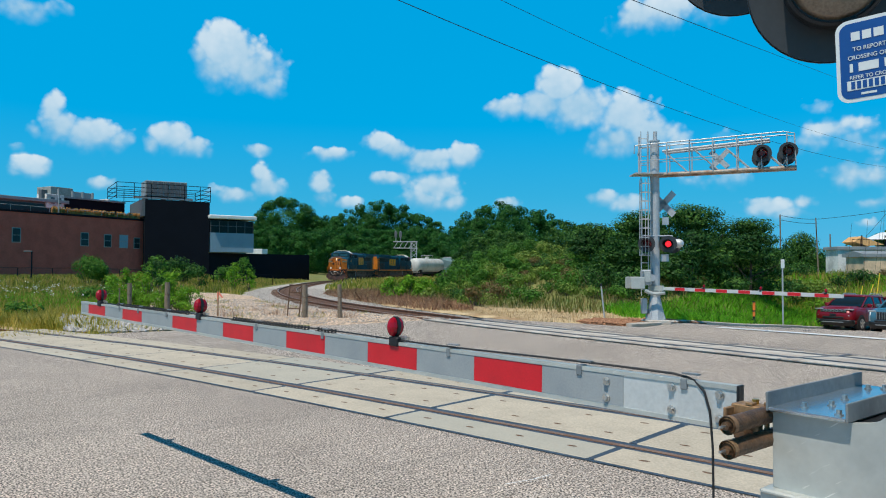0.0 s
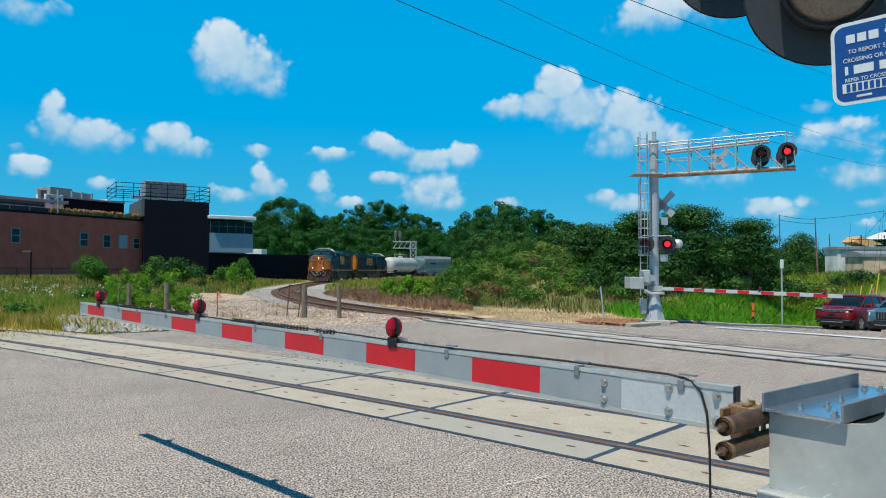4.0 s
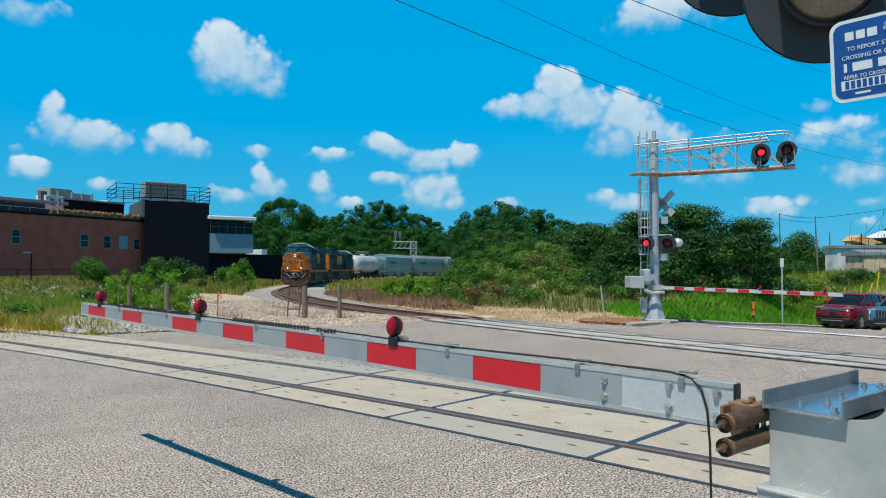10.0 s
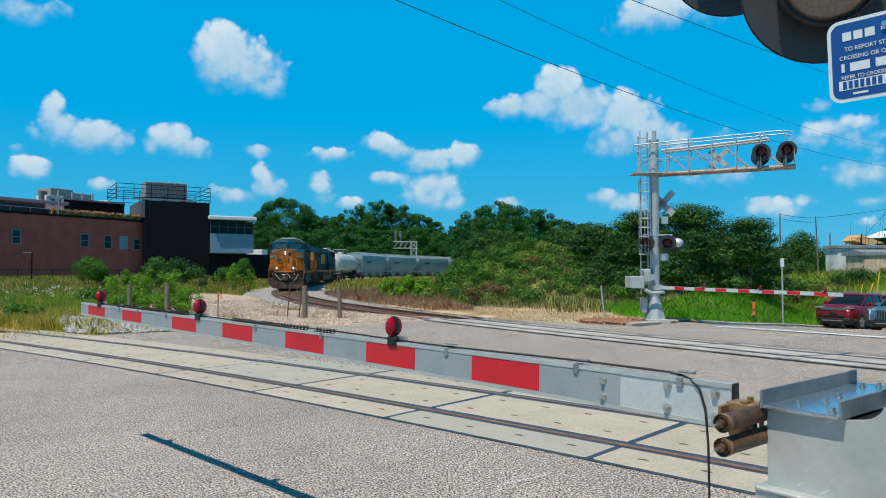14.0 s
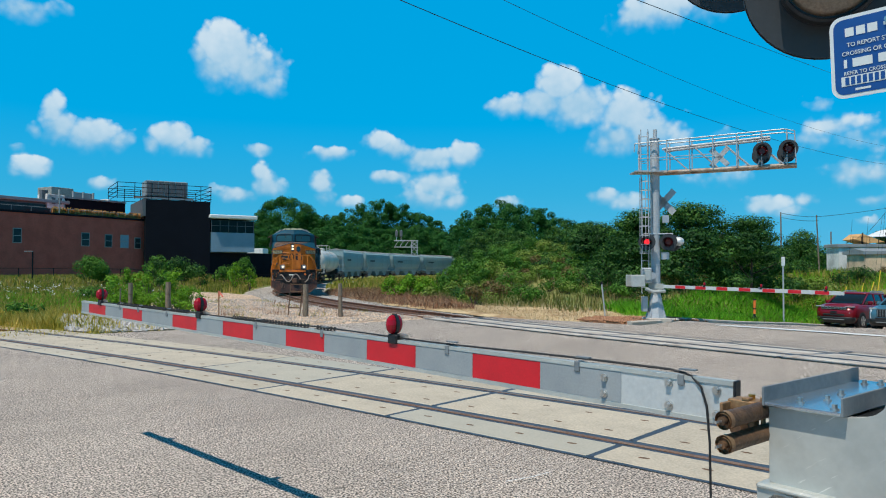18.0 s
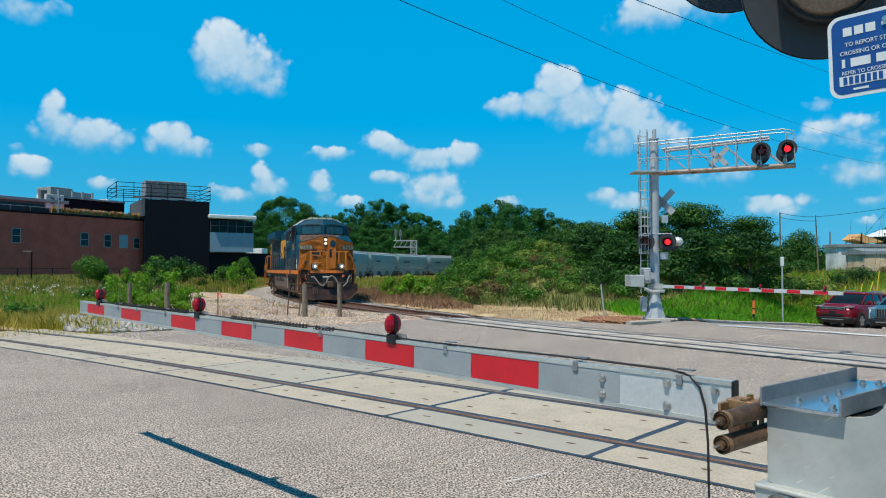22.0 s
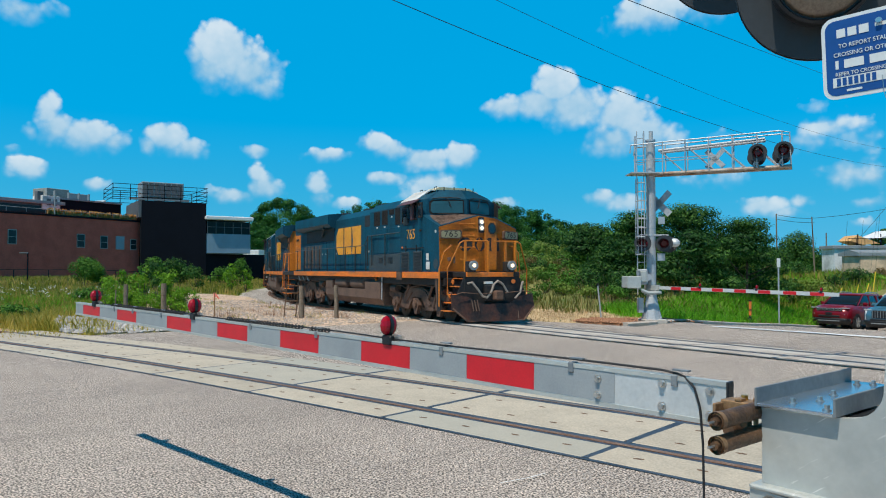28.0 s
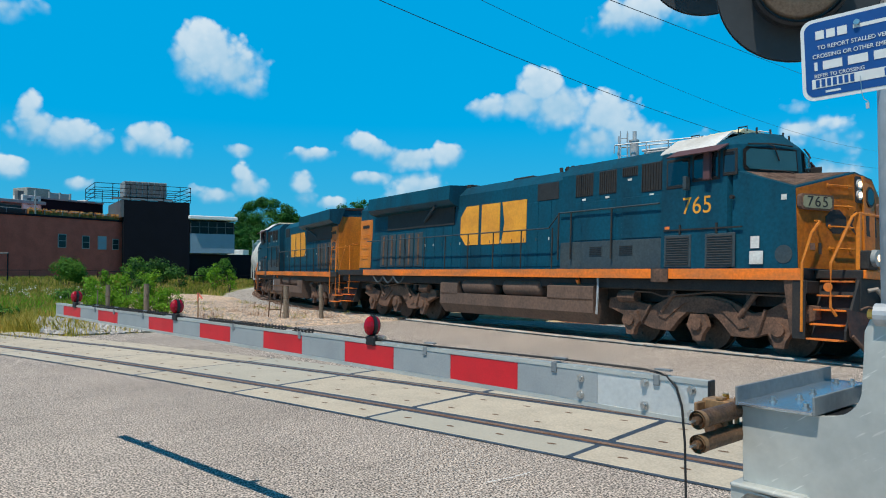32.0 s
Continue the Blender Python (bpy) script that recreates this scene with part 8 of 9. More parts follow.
def suv(at, paint, name_label, tall_grille=False, L=4.62, W=1.86, H=1.68):
    th = thing("car", at, name_label, "car", "waiting cars")

    def P(name, bm, material, parent=None, label="", smooth=False):
        if name not in ("wheel", "rim", "spoke", "wheel_arch"):
            bm.transform(Matrix.Diagonal((1, 1, 1.07, 1)))
        return part(name, bm, material if not isinstance(material, str) else M[material], parent or th, label, smooth=smooth)
    f, hw = L / 2, W / 2
    body = P("body", stacked([(-f + 0.25, f - 0.3, hw - 0.14, 0.24, 0.2), (-f + 0.1, f - 0.1, hw - 0.04, 0.36, 0.3), (-f + 0.03, f - 0.02, hw, 0.55, 0.36), (-f, f, hw, 0.74, 0.38), (-f + 0.04, f - 0.06, hw - 0.01, 0.9, 0.4), (-f + 0.08, f - 0.28, hw - 0.03, 1.0, 0.42), (-f + 0.12, f - 0.62, hw - 0.07, 1.07, 0.4)]), paint, smooth=True)
    P("bonnet", stacked([(0.85, f - 0.3, hw - 0.12, 1.0, 0.36), (0.85, f - 0.55, hw - 0.2, 1.075, 0.34), (0.85, f - 0.95, hw - 0.3, 1.11, 0.3)]), paint, body, smooth=True)
    glass = P("glasshouse", stacked([(-f + 0.16, 1.18, hw - 0.09, 1.06, 0.16), (-f + 0.3, 0.72, hw - 0.16, 1.34, 0.18), (-f + 0.48, 0.28, hw - 0.23, 1.56, 0.2), (-f + 0.55, 0.1, hw - 0.27, 1.61, 0.2)]), "car_glass", None, "dark tinted car windows", smooth=True)
    P("roof", stacked([(-f + 0.45, 0.32, hw - 0.22, 1.555, 0.2), (-f + 0.5, 0.2, hw - 0.25, 1.62, 0.24), (-f + 0.8, -0.1, hw - 0.36, H - 0.02, 0.26)]), paint, None, smooth=True)
    for s in (-1, 1):
        for xa, xb, w in ((1.16, 0.28, 0.035), (-0.25, -0.3, 0.04), (-1.2, -1.15, 0.05), (-f + 0.22, -f + 0.5, 0.07)):
            P("pillar", tube([(xa, s * (hw - 0.10), 1.07), ((xa + xb) / 2, s * (hw - 0.165), 1.33), (xb, s * (hw - 0.225), 1.57)], w, 6), paint, glass)
        P("roof_rail", tube([(-f + 0.6, s * (hw - 0.3), 1.63), (-f + 0.75, s * (hw - 0.32), 1.70), (-0.35, s * (hw - 0.32), 1.71), (-0.12, s * (hw - 0.3), 1.64)], 0.022, 6), "chrome")
        P("mirror", box(0.62, 0.78, s * (hw + 0.08) - 0.11, s * (hw + 0.08) + 0.11, 1.08, 1.24, 0.045), paint, body)
        P("door_seam", box(-0.28, -0.265, s * hw - 0.012, s * hw + 0.002, 0.45, 1.02), "black", body)
        P("door_seam", box(0.86, 0.875, s * hw - 0.012, s * hw + 0.002, 0.5, 1.02), "black", body)
        P("door_handle", box(-0.15, 0.08, s * hw - 0.01, s * hw + 0.025, 0.93, 0.96, 0.008), paint, body)
        P("lower_trim", box(-f + 0.5, f - 0.6, s * hw - 0.05, s * hw + 0.012, 0.25, 0.42, 0.02), "black", body)
        if tall_grille:
            P("headlamp", box(f - 0.42, f - 0.1, s * (hw - 0.22) - 0.16, s * (hw - 0.22) + 0.16, 0.90, 0.98, 0.03), "headlamp_glass", body)
            P("light_strip", box(f - 0.22, f - 0.08, s * (hw - 0.17) - 0.03, s * (hw - 0.17) + 0.03, 0.52, 0.9, 0.015), "light_white", body, "white vertical light strip")
        else:
            P("headlamp", box(f - 0.36, f - 0.08, s * (hw - 0.24) - 0.2, s * (hw - 0.24) + 0.17, 0.93, 0.985, 0.02), "headlamp_glass", body)
            P("fog_lamp", box(f - 0.14, f - 0.03, s * (hw - 0.3) - 0.11, s * (hw - 0.3) + 0.1, 0.66, 0.72, 0.02), "headlamp_glass", body)
        for x in (f - 0.92, -f + 0.95):
            m = Matrix.Translation((x, s * (hw - 0.10), 0.36)) @ Matrix.Rotation(radians(90), 4, "X")
            P("wheel_arch", disc(m, 0.43, 0.215, 28), "black", body)
            w = P("wheel", disc(m, 0.36, 0.25, 28), "tyre")
            P("rim", disc(Matrix.Translation((0, s * 0.125, 0)) @ m, 0.24, 0.02, 20), "galv_dark", w)
            for k in range(5):
                bm = box(-0.035, 0.035, 0.03, 0.24, -0.015, 0.015, 0.006)
                bm.transform(Matrix.Translation((0, s * 0.14, 0)) @ m @ Matrix.Rotation(k * 2 * math.pi / 5, 4, "Z"))
                P("spoke", bm, "chrome", w)
    P("bumper", stacked([(f - 0.6, f - 0.08, hw - 0.12, 0.22, 0.25), (f - 0.6, f + 0.0, hw - 0.05, 0.34, 0.3), (f - 0.6, f + 0.025, hw - 0.03, 0.46, 0.32), (f - 0.6, f + 0.01, hw - 0.02, 0.5, 0.34)]), "black", body, smooth=True)
    P("skid_strip", box(f - 0.06, f + 0.035, -0.5, 0.5, 0.36, 0.40, 0.01), "galv_dark", body)
    if tall_grille:
        gr = P("grille", box(f - 0.12, f + 0.012, -0.5, 0.5, 0.6, 0.93, 0.03), "black", body)
        for k in range(9):
            P("grille_bar", box(f - 0.01, f + 0.025, -0.46 + k * 0.112, -0.44 + k * 0.112, 0.62, 0.91), "galv_dark", gr)
        P("lower_intake", box(f - 0.1, f + 0.02, -0.55, 0.55, 0.5, 0.57, 0.01), "black", body)
    else:
        gr = P("grille", box(f - 0.16, f - 0.005, -0.6, 0.6, 0.83, 0.96, 0.02), "black", body)
        for k in range(7):
            slot = P("grille_slot", box(f - 0.03, f + 0.012, -0.585 + k * 0.17, -0.435 + k * 0.17, 0.835, 0.955, 0.02), "chrome", gr)
            P("slot_mesh", box(f + 0.0, f + 0.016, -0.56 + k * 0.17, -0.46 + k * 0.17, 0.86, 0.93, 0.01), "black", slot)
        P("lower_intake", box(f - 0.06, f + 0.012, -0.5, 0.5, 0.55, 0.64, 0.02), "black", body)
        P("plate_bar", box(f + 0.0, f + 0.02, -0.15, 0.15, 0.66, 0.76), "black", body)
    return th


M["car_red"] = mat("metallic_dark_red_paint", (0.20, 0.004, 0.012), 0.32, 0.1, var=0.04, scale=1, fine=80, bump=0.0, spec=0.4, coat=0.3)
M["car_blue"] = mat("metallic_blue_grey_paint", (0.06, 0.17, 0.24), 0.3, 0.15, var=0.04, scale=1, fine=80, bump=0.0, coat=0.4)
M["car_glass"] = plain("tinted_car_glass", (0.008, 0.016, 0.02), 0.08, spec=0.6)
M["headlamp_glass"] = plain("clear_headlamp_glass", (0.45, 0.45, 0.44), 0.15, 0.3)
M["light_white"] = plain("white_light_strip", (0.8, 0.82, 0.84), 0.3)
M["tyre"] = mat("black_tyre_rubber", (0.02, 0.02, 0.021), 0.8, var=0.2, scale=8, fine=50, bump=0.2)
for (x, y), paint_, lab, tall in (((20.75, 36.3), "car_red", "dark red sport utility car waiting at the crossing", False), ((21.5, 33.2), "car_blue", "blue-grey sport utility car waiting at the crossing", True)):
    suv(Matrix.Translation((x, y, float(land(x, y)) + 0.01)) @ Matrix.Rotation(radians(217), 4, "Z") @ Matrix.Rotation(radians(-2), 4, "Y"), M[paint_], lab, tall)

# ---- plants ----
RNG = np.random.default_rng(7)
M.update(
    leaf_wood=leaf_mat("woodland_leaves", ((0.007, 0.048, 0.011), (0.020, 0.108, 0.017), (0.053, 0.189, 0.030))),
    leaf_dark=leaf_mat("dark_tree_leaves", ((0.008, 0.036, 0.010), (0.027, 0.096, 0.018), (0.104, 0.232, 0.039))),
    leaf_shrub=leaf_mat("shrub_leaves", ((0.025, 0.084, 0.011), (0.062, 0.182, 0.020), (0.125, 0.280, 0.035))),
    leaf_bright=leaf_mat("bright_weed_leaves", ((0.055, 0.162, 0.008), (0.120, 0.291, 0.014), (0.221, 0.408, 0.029))),
    leaf_pale=leaf_mat("pale_bush_leaves", ((0.072, 0.156, 0.018), (0.156, 0.260, 0.036), (0.288, 0.351, 0.084))),
    brush_leaf=leaf_mat("browning_leaves", ((0.06, 0.06, 0.015), (0.16, 0.12, 0.04), (0.26, 0.17, 0.09))),
    grass_lush=leaf_mat("lush_grass", ((0.055, 0.22, 0.010), (0.14, 0.44, 0.018), (0.27, 0.60, 0.035)), 0.35),
    grass_mix=leaf_mat("weedy_grass", ((0.112, 0.179, 0.018), (0.300, 0.315, 0.044), (0.575, 0.420, 0.132)), 0.3),
    grass_gold=leaf_mat("golden_grass", ((0.22, 0.24, 0.025), (0.50, 0.40, 0.06), (0.72, 0.56, 0.16)), 0.3),
    grass_tan=leaf_mat("tan_green_grass", ((0.06, 0.11, 0.016), (0.16, 0.18, 0.04), (0.34, 0.27, 0.11)), 0.3),
    grass_dry=leaf_mat("dry_straw_grass", ((0.42, 0.30, 0.15), (0.62, 0.46, 0.26), (0.78, 0.60, 0.36)), 0.25),
    brush_dead=leaf_mat("dead_brush", ((0.17, 0.085, 0.05), (0.33, 0.18, 0.11), (0.46, 0.30, 0.18)), 0.15),
    flower=plain("white_wildflower", (0.75, 0.76, 0.72), 0.8),
    flower_o=leaf_mat("orange_seed_heads", ((0.30, 0.26, 0.06), (0.66, 0.34, 0.10), (0.78, 0.42, 0.18)), 0.2),
    stone=mat("white_riprap_stone", (0.54, 0.51, 0.48), 0.9, var=0.2, scale=4, fine=20, bump=0.4, col2=(0.30, 0.28, 0.26)),
)


def quick(name, verts, sides, material, parent=None, kind="", label="", category=""):
    """A mesh of many loose pieces that all have the same number of corners."""
    verts = np.asarray(verts, np.float32).reshape(-1, 3)
    n = len(verts)
    me = bpy.data.meshes.new(name)
    me.vertices.add(n), me.loops.add(n), me.polygons.add(n // sides)
    me.vertices.foreach_set("co", verts.ravel())
    me.loops.foreach_set("vertex_index", np.arange(n, dtype=np.int32))
    me.polygons.foreach_set("loop_start", np.arange(0, n, sides, dtype=np.int32))
    me.update(calc_edges=True)
    me.materials.append(material)
    ob = new(name, me)
    if parent:
        ob.parent = parent
    return tagged(ob, label, category, "", kind)


def unit(n):
    v = RNG.normal(size=(n, 3))
    return v / np.linalg.norm(v, axis=1, keepdims=True)


def leaf_cloud(blobs, density, size, fill=0.7, rough=1.0):
    """Leaf sprays over lumpy ellipsoids (centre, radii): four-cornered, tilted outwards, uneven in size."""
    out = []
    for c, r in blobs:
        c, r = np.array(c, float), np.array(r, float)
        area = 4 * math.pi * ((r[0] * r[1]) ** 1.6 / 3 + (r[0] * r[2]) ** 1.6 / 3 + (r[1] * r[2]) ** 1.6 / 3) ** (1 / 1.6)
        n = max(12, int(area * density))
        d = unit(n)
        lump = 0.88 + rough * (0.15 * np.sin(d[:, 0] * 5 + c[0]) * np.sin(d[:, 1] * 4 + c[1] * 1.3) + 0.096 * RNG.normal(size=n))
        depth = 1 - (1 - fill) * RNG.random(n) ** 2
        p = c + d * r * (lump * depth)[:, None]
        nrm = d / r
        nrm = nrm / np.linalg.norm(nrm, axis=1, keepdims=True) + 0.42 * unit(n) + np.array([0, 0, 0.30])
        nrm /= np.linalg.norm(nrm, axis=1, keepdims=True)
        t = np.cross(nrm, unit(n))
        t /= np.linalg.norm(t, axis=1, keepdims=True)
        b = np.cross(nrm, t)
        s = size * RNG.uniform(0.5, 1.35, n)[:, None]
        k = RNG.uniform(0.45, 0.8, n)[:, None]
        droop = np.array([0, 0, -0.25])
        out.append(np.stack([p - t * s, p - b * s * k, p + t * s * 1.1 + droop * s, p + b * s * k * RNG.uniform(0.6, 1.2, n)[:, None]], 1))
    return np.concatenate(out).reshape(-1, 3)


def layered_blobs(x, y, z0, w, h, n):
    """Flat sprays of foliage in tiers, with gaps between."""
    out = []
    for k in range(n):
        a = RNG.uniform(0, 2 * math.pi)
        t = RNG.random() ** 0.85
        spread = w / 2 * (1 - 0.7 * max(0, t - 0.4) / 0.6) * math.sqrt(RNG.uniform(0.1, 1)) * 0.85
        r = w * RNG.uniform(0.12, 0.22)
        out.append(((x + spread * math.cos(a), y + spread * math.sin(a), z0 + r * 0.4 + t * (h - 0.9 * r)), (r, r, r * RNG.uniform(0.32, 0.55))))
    return out


def crown_blobs(x, y, z0, w, h, n, rng=None):
    """Clumps of a crown of width w between z0 and z0 + h."""
    out = []
    for k in range(n):
        a = RNG.uniform(0, 2 * math.pi)
        t = RNG.random() ** 0.8
        spread = w / 2 * (1 - 0.75 * max(0, t - 0.45) / 0.55) * math.sqrt(RNG.uniform(0.05, 1)) * 0.75
        r = w * RNG.uniform(0.16, 0.27)
        out.append(((x + spread * math.cos(a), y + spread * math.sin(a), z0 + r * 0.6 + t * (h - 1.4 * r)), (r, r, r * RNG.uniform(0.65, 0.9))))
    return out


def tree(x, y, w, h, lift, leaf, size, density, label, n=14, group="", limbs=5, at_z=None, tiers=False):
    z = float(land(x, y)) if at_z is None else at_z
    th = thing("tree", pose(x, y, z), label, "tree", group)
    r = max(0.06, h * 0.018)
    bm = rod((0, 0, -0.4), (0.02 * h, 0, h * 0.62), r * 1.5, 10, r2=r * 0.5)
    for k in range(limbs):
        a = k * 2.4 + RNG.uniform(0, 0.6)
        s = h * RNG.uniform(0.22, 0.45)
        e = w * RNG.uniform(0.22, 0.36)
        rod((0.02 * s, 0, s), (e * math.cos(a), e * math.sin(a), s + h * RNG.uniform(0.15, 0.35)), r * 0.55, 7, bm, r * 0.18)
    part("trunk", bm, M["bark"], th)
    blobs = (layered_blobs if tiers else crown_blobs)(0, 0, lift, w, h - lift, n)
    quick("crown", leaf_cloud(blobs, density, size), 4, M[leaf], th)
    return th


def shrub(x, y, w, h, leaf, size, density, label, n=7, at_z=None):
    z = float(land(x, y)) if at_z is None else at_z
    th = thing("shrub", pose(x, y, z), label, "shrub")
    bm = bmesh.new()
    for k in range(5):
        a = k * 1.3
        rod((0, 0, -0.15), (w * 0.25 * math.cos(a), w * 0.25 * math.sin(a), h * 0.6), 0.03, 5, bm, 0.01)
    part("woody_base", bm, M["bark"], th)
    blobs = crown_blobs(0, 0, 0.0, w, h, n)
    quick("foliage", leaf_cloud(blobs, density, size), 4, M[leaf], th)
    return th


def dome_blobs(x, y, z0, w, h):
    """A rounded woodland crown: a broad core and many bumps over its upper side."""
    r, hh = w * 0.52, h * 0.5
    out = [((x, y, z0 + hh * 0.9), (r * 0.9, r * 0.9, hh * 0.95))]
    for k in range(52):
        a = RNG.uniform(0, 2 * math.pi)
        t = RNG.uniform(-0.35, 1.0)
        q = math.sqrt(max(0.0, 1 - t * t))
        b = w * RNG.uniform(0.055, 0.13)
        out.append(((x + r * q * math.cos(a), y + r * q * math.sin(a), z0 + hh + t * (hh - b * 0.75)), (b, b, b * 0.8)))
    return out


def woods(name, rows, leaf, size, density, label):
    """Many far trees in one: (x, y, width, height)."""
    blobs = []
    for x, y, w, h in rows:
        blobs += dome_blobs(x, y, float(land(x, y)) - 0.5, w, h)
    quick(name, leaf_cloud(blobs, density * 1.1, size, 0.86, 0.9), 4, M[leaf], kind="stuff", label=label, category="woods")


def belt(specs, d0, d1, w, jitter=0.12):
    """Trees by heading (sideways per metre ahead), distance and height."""
    out = []
    for head0, head1, h0, h1, count in specs:
        for k in range(count):
            t = (k + RNG.uniform(0.1, 0.9)) / count
            d = RNG.uniform(d0, d1)
            hd = head0 + (head1 - head0) * t
            out.append((hd * d, d, w * RNG.uniform(0.8, 1.25), (h0 + (h1 - h0) * t) * RNG.uniform(1 - jitter, 1 + jitter * 0.5)))
    return out


# Far woods behind the railway.
woods("far_woods", [(-47.0, 214, 18.2, 23.3), (-55.2, 222, 11.5, 19.9), (-41.8, 222, 12.9, 19.2), (-33.3, 218, 12.0, 18.6), (-27.9, 224, 12.7, 21.6), (-21.0, 222, 15.7, 24.6), (-14.0, 228, 13.9, 23.4), (-7.5, 226, 12.8, 20.2), (-2.1, 224, 10.9, 17.5), (-36.4, 212, 10.0, 16.4), (2.8, 222, 12.2, 16.1), (7.5, 226, 12.5, 17.4)], "leaf_wood", 0.2, 15.0, "tall rounded green trees behind the railway")
woods("far_woods", [(-47.3, 181, 9.8, 11.9), (-43.1, 183, 9.5, 13.1), (-38.5, 185, 11.2, 12.2), (-32.9, 183, 9.2, 11.6), (-28.9, 191, 11.6, 13.7), (-24.3, 198, 10.8, 14.9), (-19.5, 203, 12.3, 14.1), (-13.5, 204, 12.7, 14.0), (-7.4, 204, 13.2, 14.3), (-2.3, 211, 13.6, 13.5), (-20.8, 190, 11.7, 10.9), (-14.7, 199, 9.7, 10.4), (-8.6, 203, 10.2, 11.2), (-2.2, 203, 12.8, 10.9), (2.6, 206, 10.1, 11.7)], "leaf_wood", 0.19, 14.0, "dense dark green woodland behind the railway")
woods("far_woods", [(8.2, 158, 11.4, 16.4), (12.4, 158, 11.5, 18.6), (16.5, 152, 10.8, 17.0), (21.1, 158, 9.5, 16.6), (24.9, 152, 10.1, 13.7), (29.1, 150, 9.9, 12.4), (32.9, 146, 9.7, 11.1), (38.2, 148, 10.5, 11.6), (42.6, 150, 9.9, 12.3)], "leaf_wood", 0.17, 18.0, "dense green woodland behind the bank")
woods("far_woods", [(5.4, 118, 6.9, 7.1), (7.7, 117, 6.9, 8.2), (10.3, 108, 6.8, 7.9), (18.0, 106, 6.1, 8.4), (22.0, 109, 5.7, 7.7), (26.1, 112, 6.2, 7.5), (30.2, 114, 6.4, 8.1)], "leaf_dark", 0.13, 26.0, "dark green thicket along the top of the bank")
woods("far_woods", belt([(0.3, 0.62, 7.5, 9, 10)], 190, 240, 12), "leaf_wood", 0.4, 2.0, "distant trees behind the buildings")
woods("far_woods", belt([(-0.72, -0.55, 9, 9, 6), (-1.4, -0.72, 14, 14, 10)], 150, 190, 12), "leaf_wood", 0.5, 1.5, "distant trees behind the brick building")

tree(69.0, 138, 11.5, 10.4, 1.5, "leaf_dark", 0.2, 8, "rounded dark green tree by the utility poles", 18)
tree(72.5, 125, 6, 9.0, 2.0, "leaf_dark", 0.4, 1.8, "small dark tree behind the terrace", 12)
tree(79.5, 128, 7, 11.0, 2.0, "leaf_dark", 0.4, 1.8, "small dark tree behind the terrace", 12)

# Thicket behind the far mast.
for x, y, w, h in ((12.4, 44.0, 6.5, 6.0), (15.9, 45.0, 7.5, 6.6), (19.2, 46.5, 6.5, 5.9), (9.6, 47, 6.5, 5.2), (22.0, 50.0, 6.0, 5.0), (13.8, 40.0, 5.5, 4.6), (17.6, 41.2, 5.5, 4.5), (10.2, 41.0, 5.0, 4.2)):
    tree(x, y, w, h, 0.3, "leaf_dark", 0.08, 42, "leafy dark green tree in the thicket by the verge", 34, "thicket trees", at_z=-0.3, tiers=True)
for x, y, w, h in ((-3.6, 48, 1.7, 1.4), (-2.4, 50, 2.3, 1.6), (-1.1, 50, 2.1, 1.5), (-2.9, 46, 1.4, 1.0), (-1.5, 46, 1.5, 1.0)):
    shrub(x, y, w, h, "leaf_bright", 0.07 if y < 55 else 0.09, 46 if y < 55 else 30, "bright green weedy bush beside the track", 11)
for x, y, w, h in ((-0.1, 52, 2.0, 1.7), (0.7, 56, 2.9, 2.3), (2.8, 52, 2.1, 1.7), (5.3, 57, 3.1, 1.8), (6.2, 50, 2.3, 0.7), (4.9, 46, 1.5, 0.7), (7.0, 44, 1.6, 0.7), (5.4, 72, 3.7, 3.4), (9.3, 76, 3.4, 4.3)):
    shrub(x, y, w, h, "leaf_shrub", 0.07 if y < 55 else 0.09, 46 if y < 55 else 30, "green shrub growing on the railway bank", 11)
for x, y, w, h in ((2.5, 58, 3.7, 2.6), (1.4, 62, 3.0, 3.1), (4.8, 50, 2.3, 1.0), (10.4, 53, 4.2, 2.6), (8.3, 46, 2.4, 0.7), (11.2, 51, 5.0, 3.0), (9.6, 45, 3.3, 1.3), (12.3, 49, 5.2, 3.4), (10.6, 44, 3.6, 1.7), (12.9, 47, 3.7, 3.4), (8.5, 42, 2.1, 0.7), (10.9, 41, 2.2, 0.9), (3.6, 70, 3.2, 3.3), (7.3, 74, 3.8, 3.4)):
    shrub(x, y, w, h, "leaf_shrub", 0.07 if y < 55 else 0.09, 46 if y < 55 else 30, "tall green shrub on the bank", 11)
for x, y, w, h in ((3.9, 56, 2.8, 2.0), (6.7, 59, 3.2, 1.8), (8.8, 63, 3.5, 3.0), (11.2, 65, 4.1, 3.8), (6.2, 46, 1.8, 0.7), (1.8, 48, 1.7, 1.1), (0.6, 46, 1.6, 1.1), (-0.9, 45, 1.6, 0.8), (3.7, 42, 1.1, 0.7)):
    shrub(x, y, w, h, "leaf_pale", 0.07 if y < 55 else 0.09, 46 if y < 55 else 30, "pale yellow-green bush on the bank", 11)
for x, y, w, h in ((8.3, 54, 3.0, 0.7), (8.7, 50, 2.2, 0.7), (3.3, 47, 1.6, 0.8)):
    shrub(x, y, w, h, "brush_leaf", 0.07 if y < 55 else 0.09, 46 if y < 55 else 30, "half-dead brownish bush on the bank", 11)
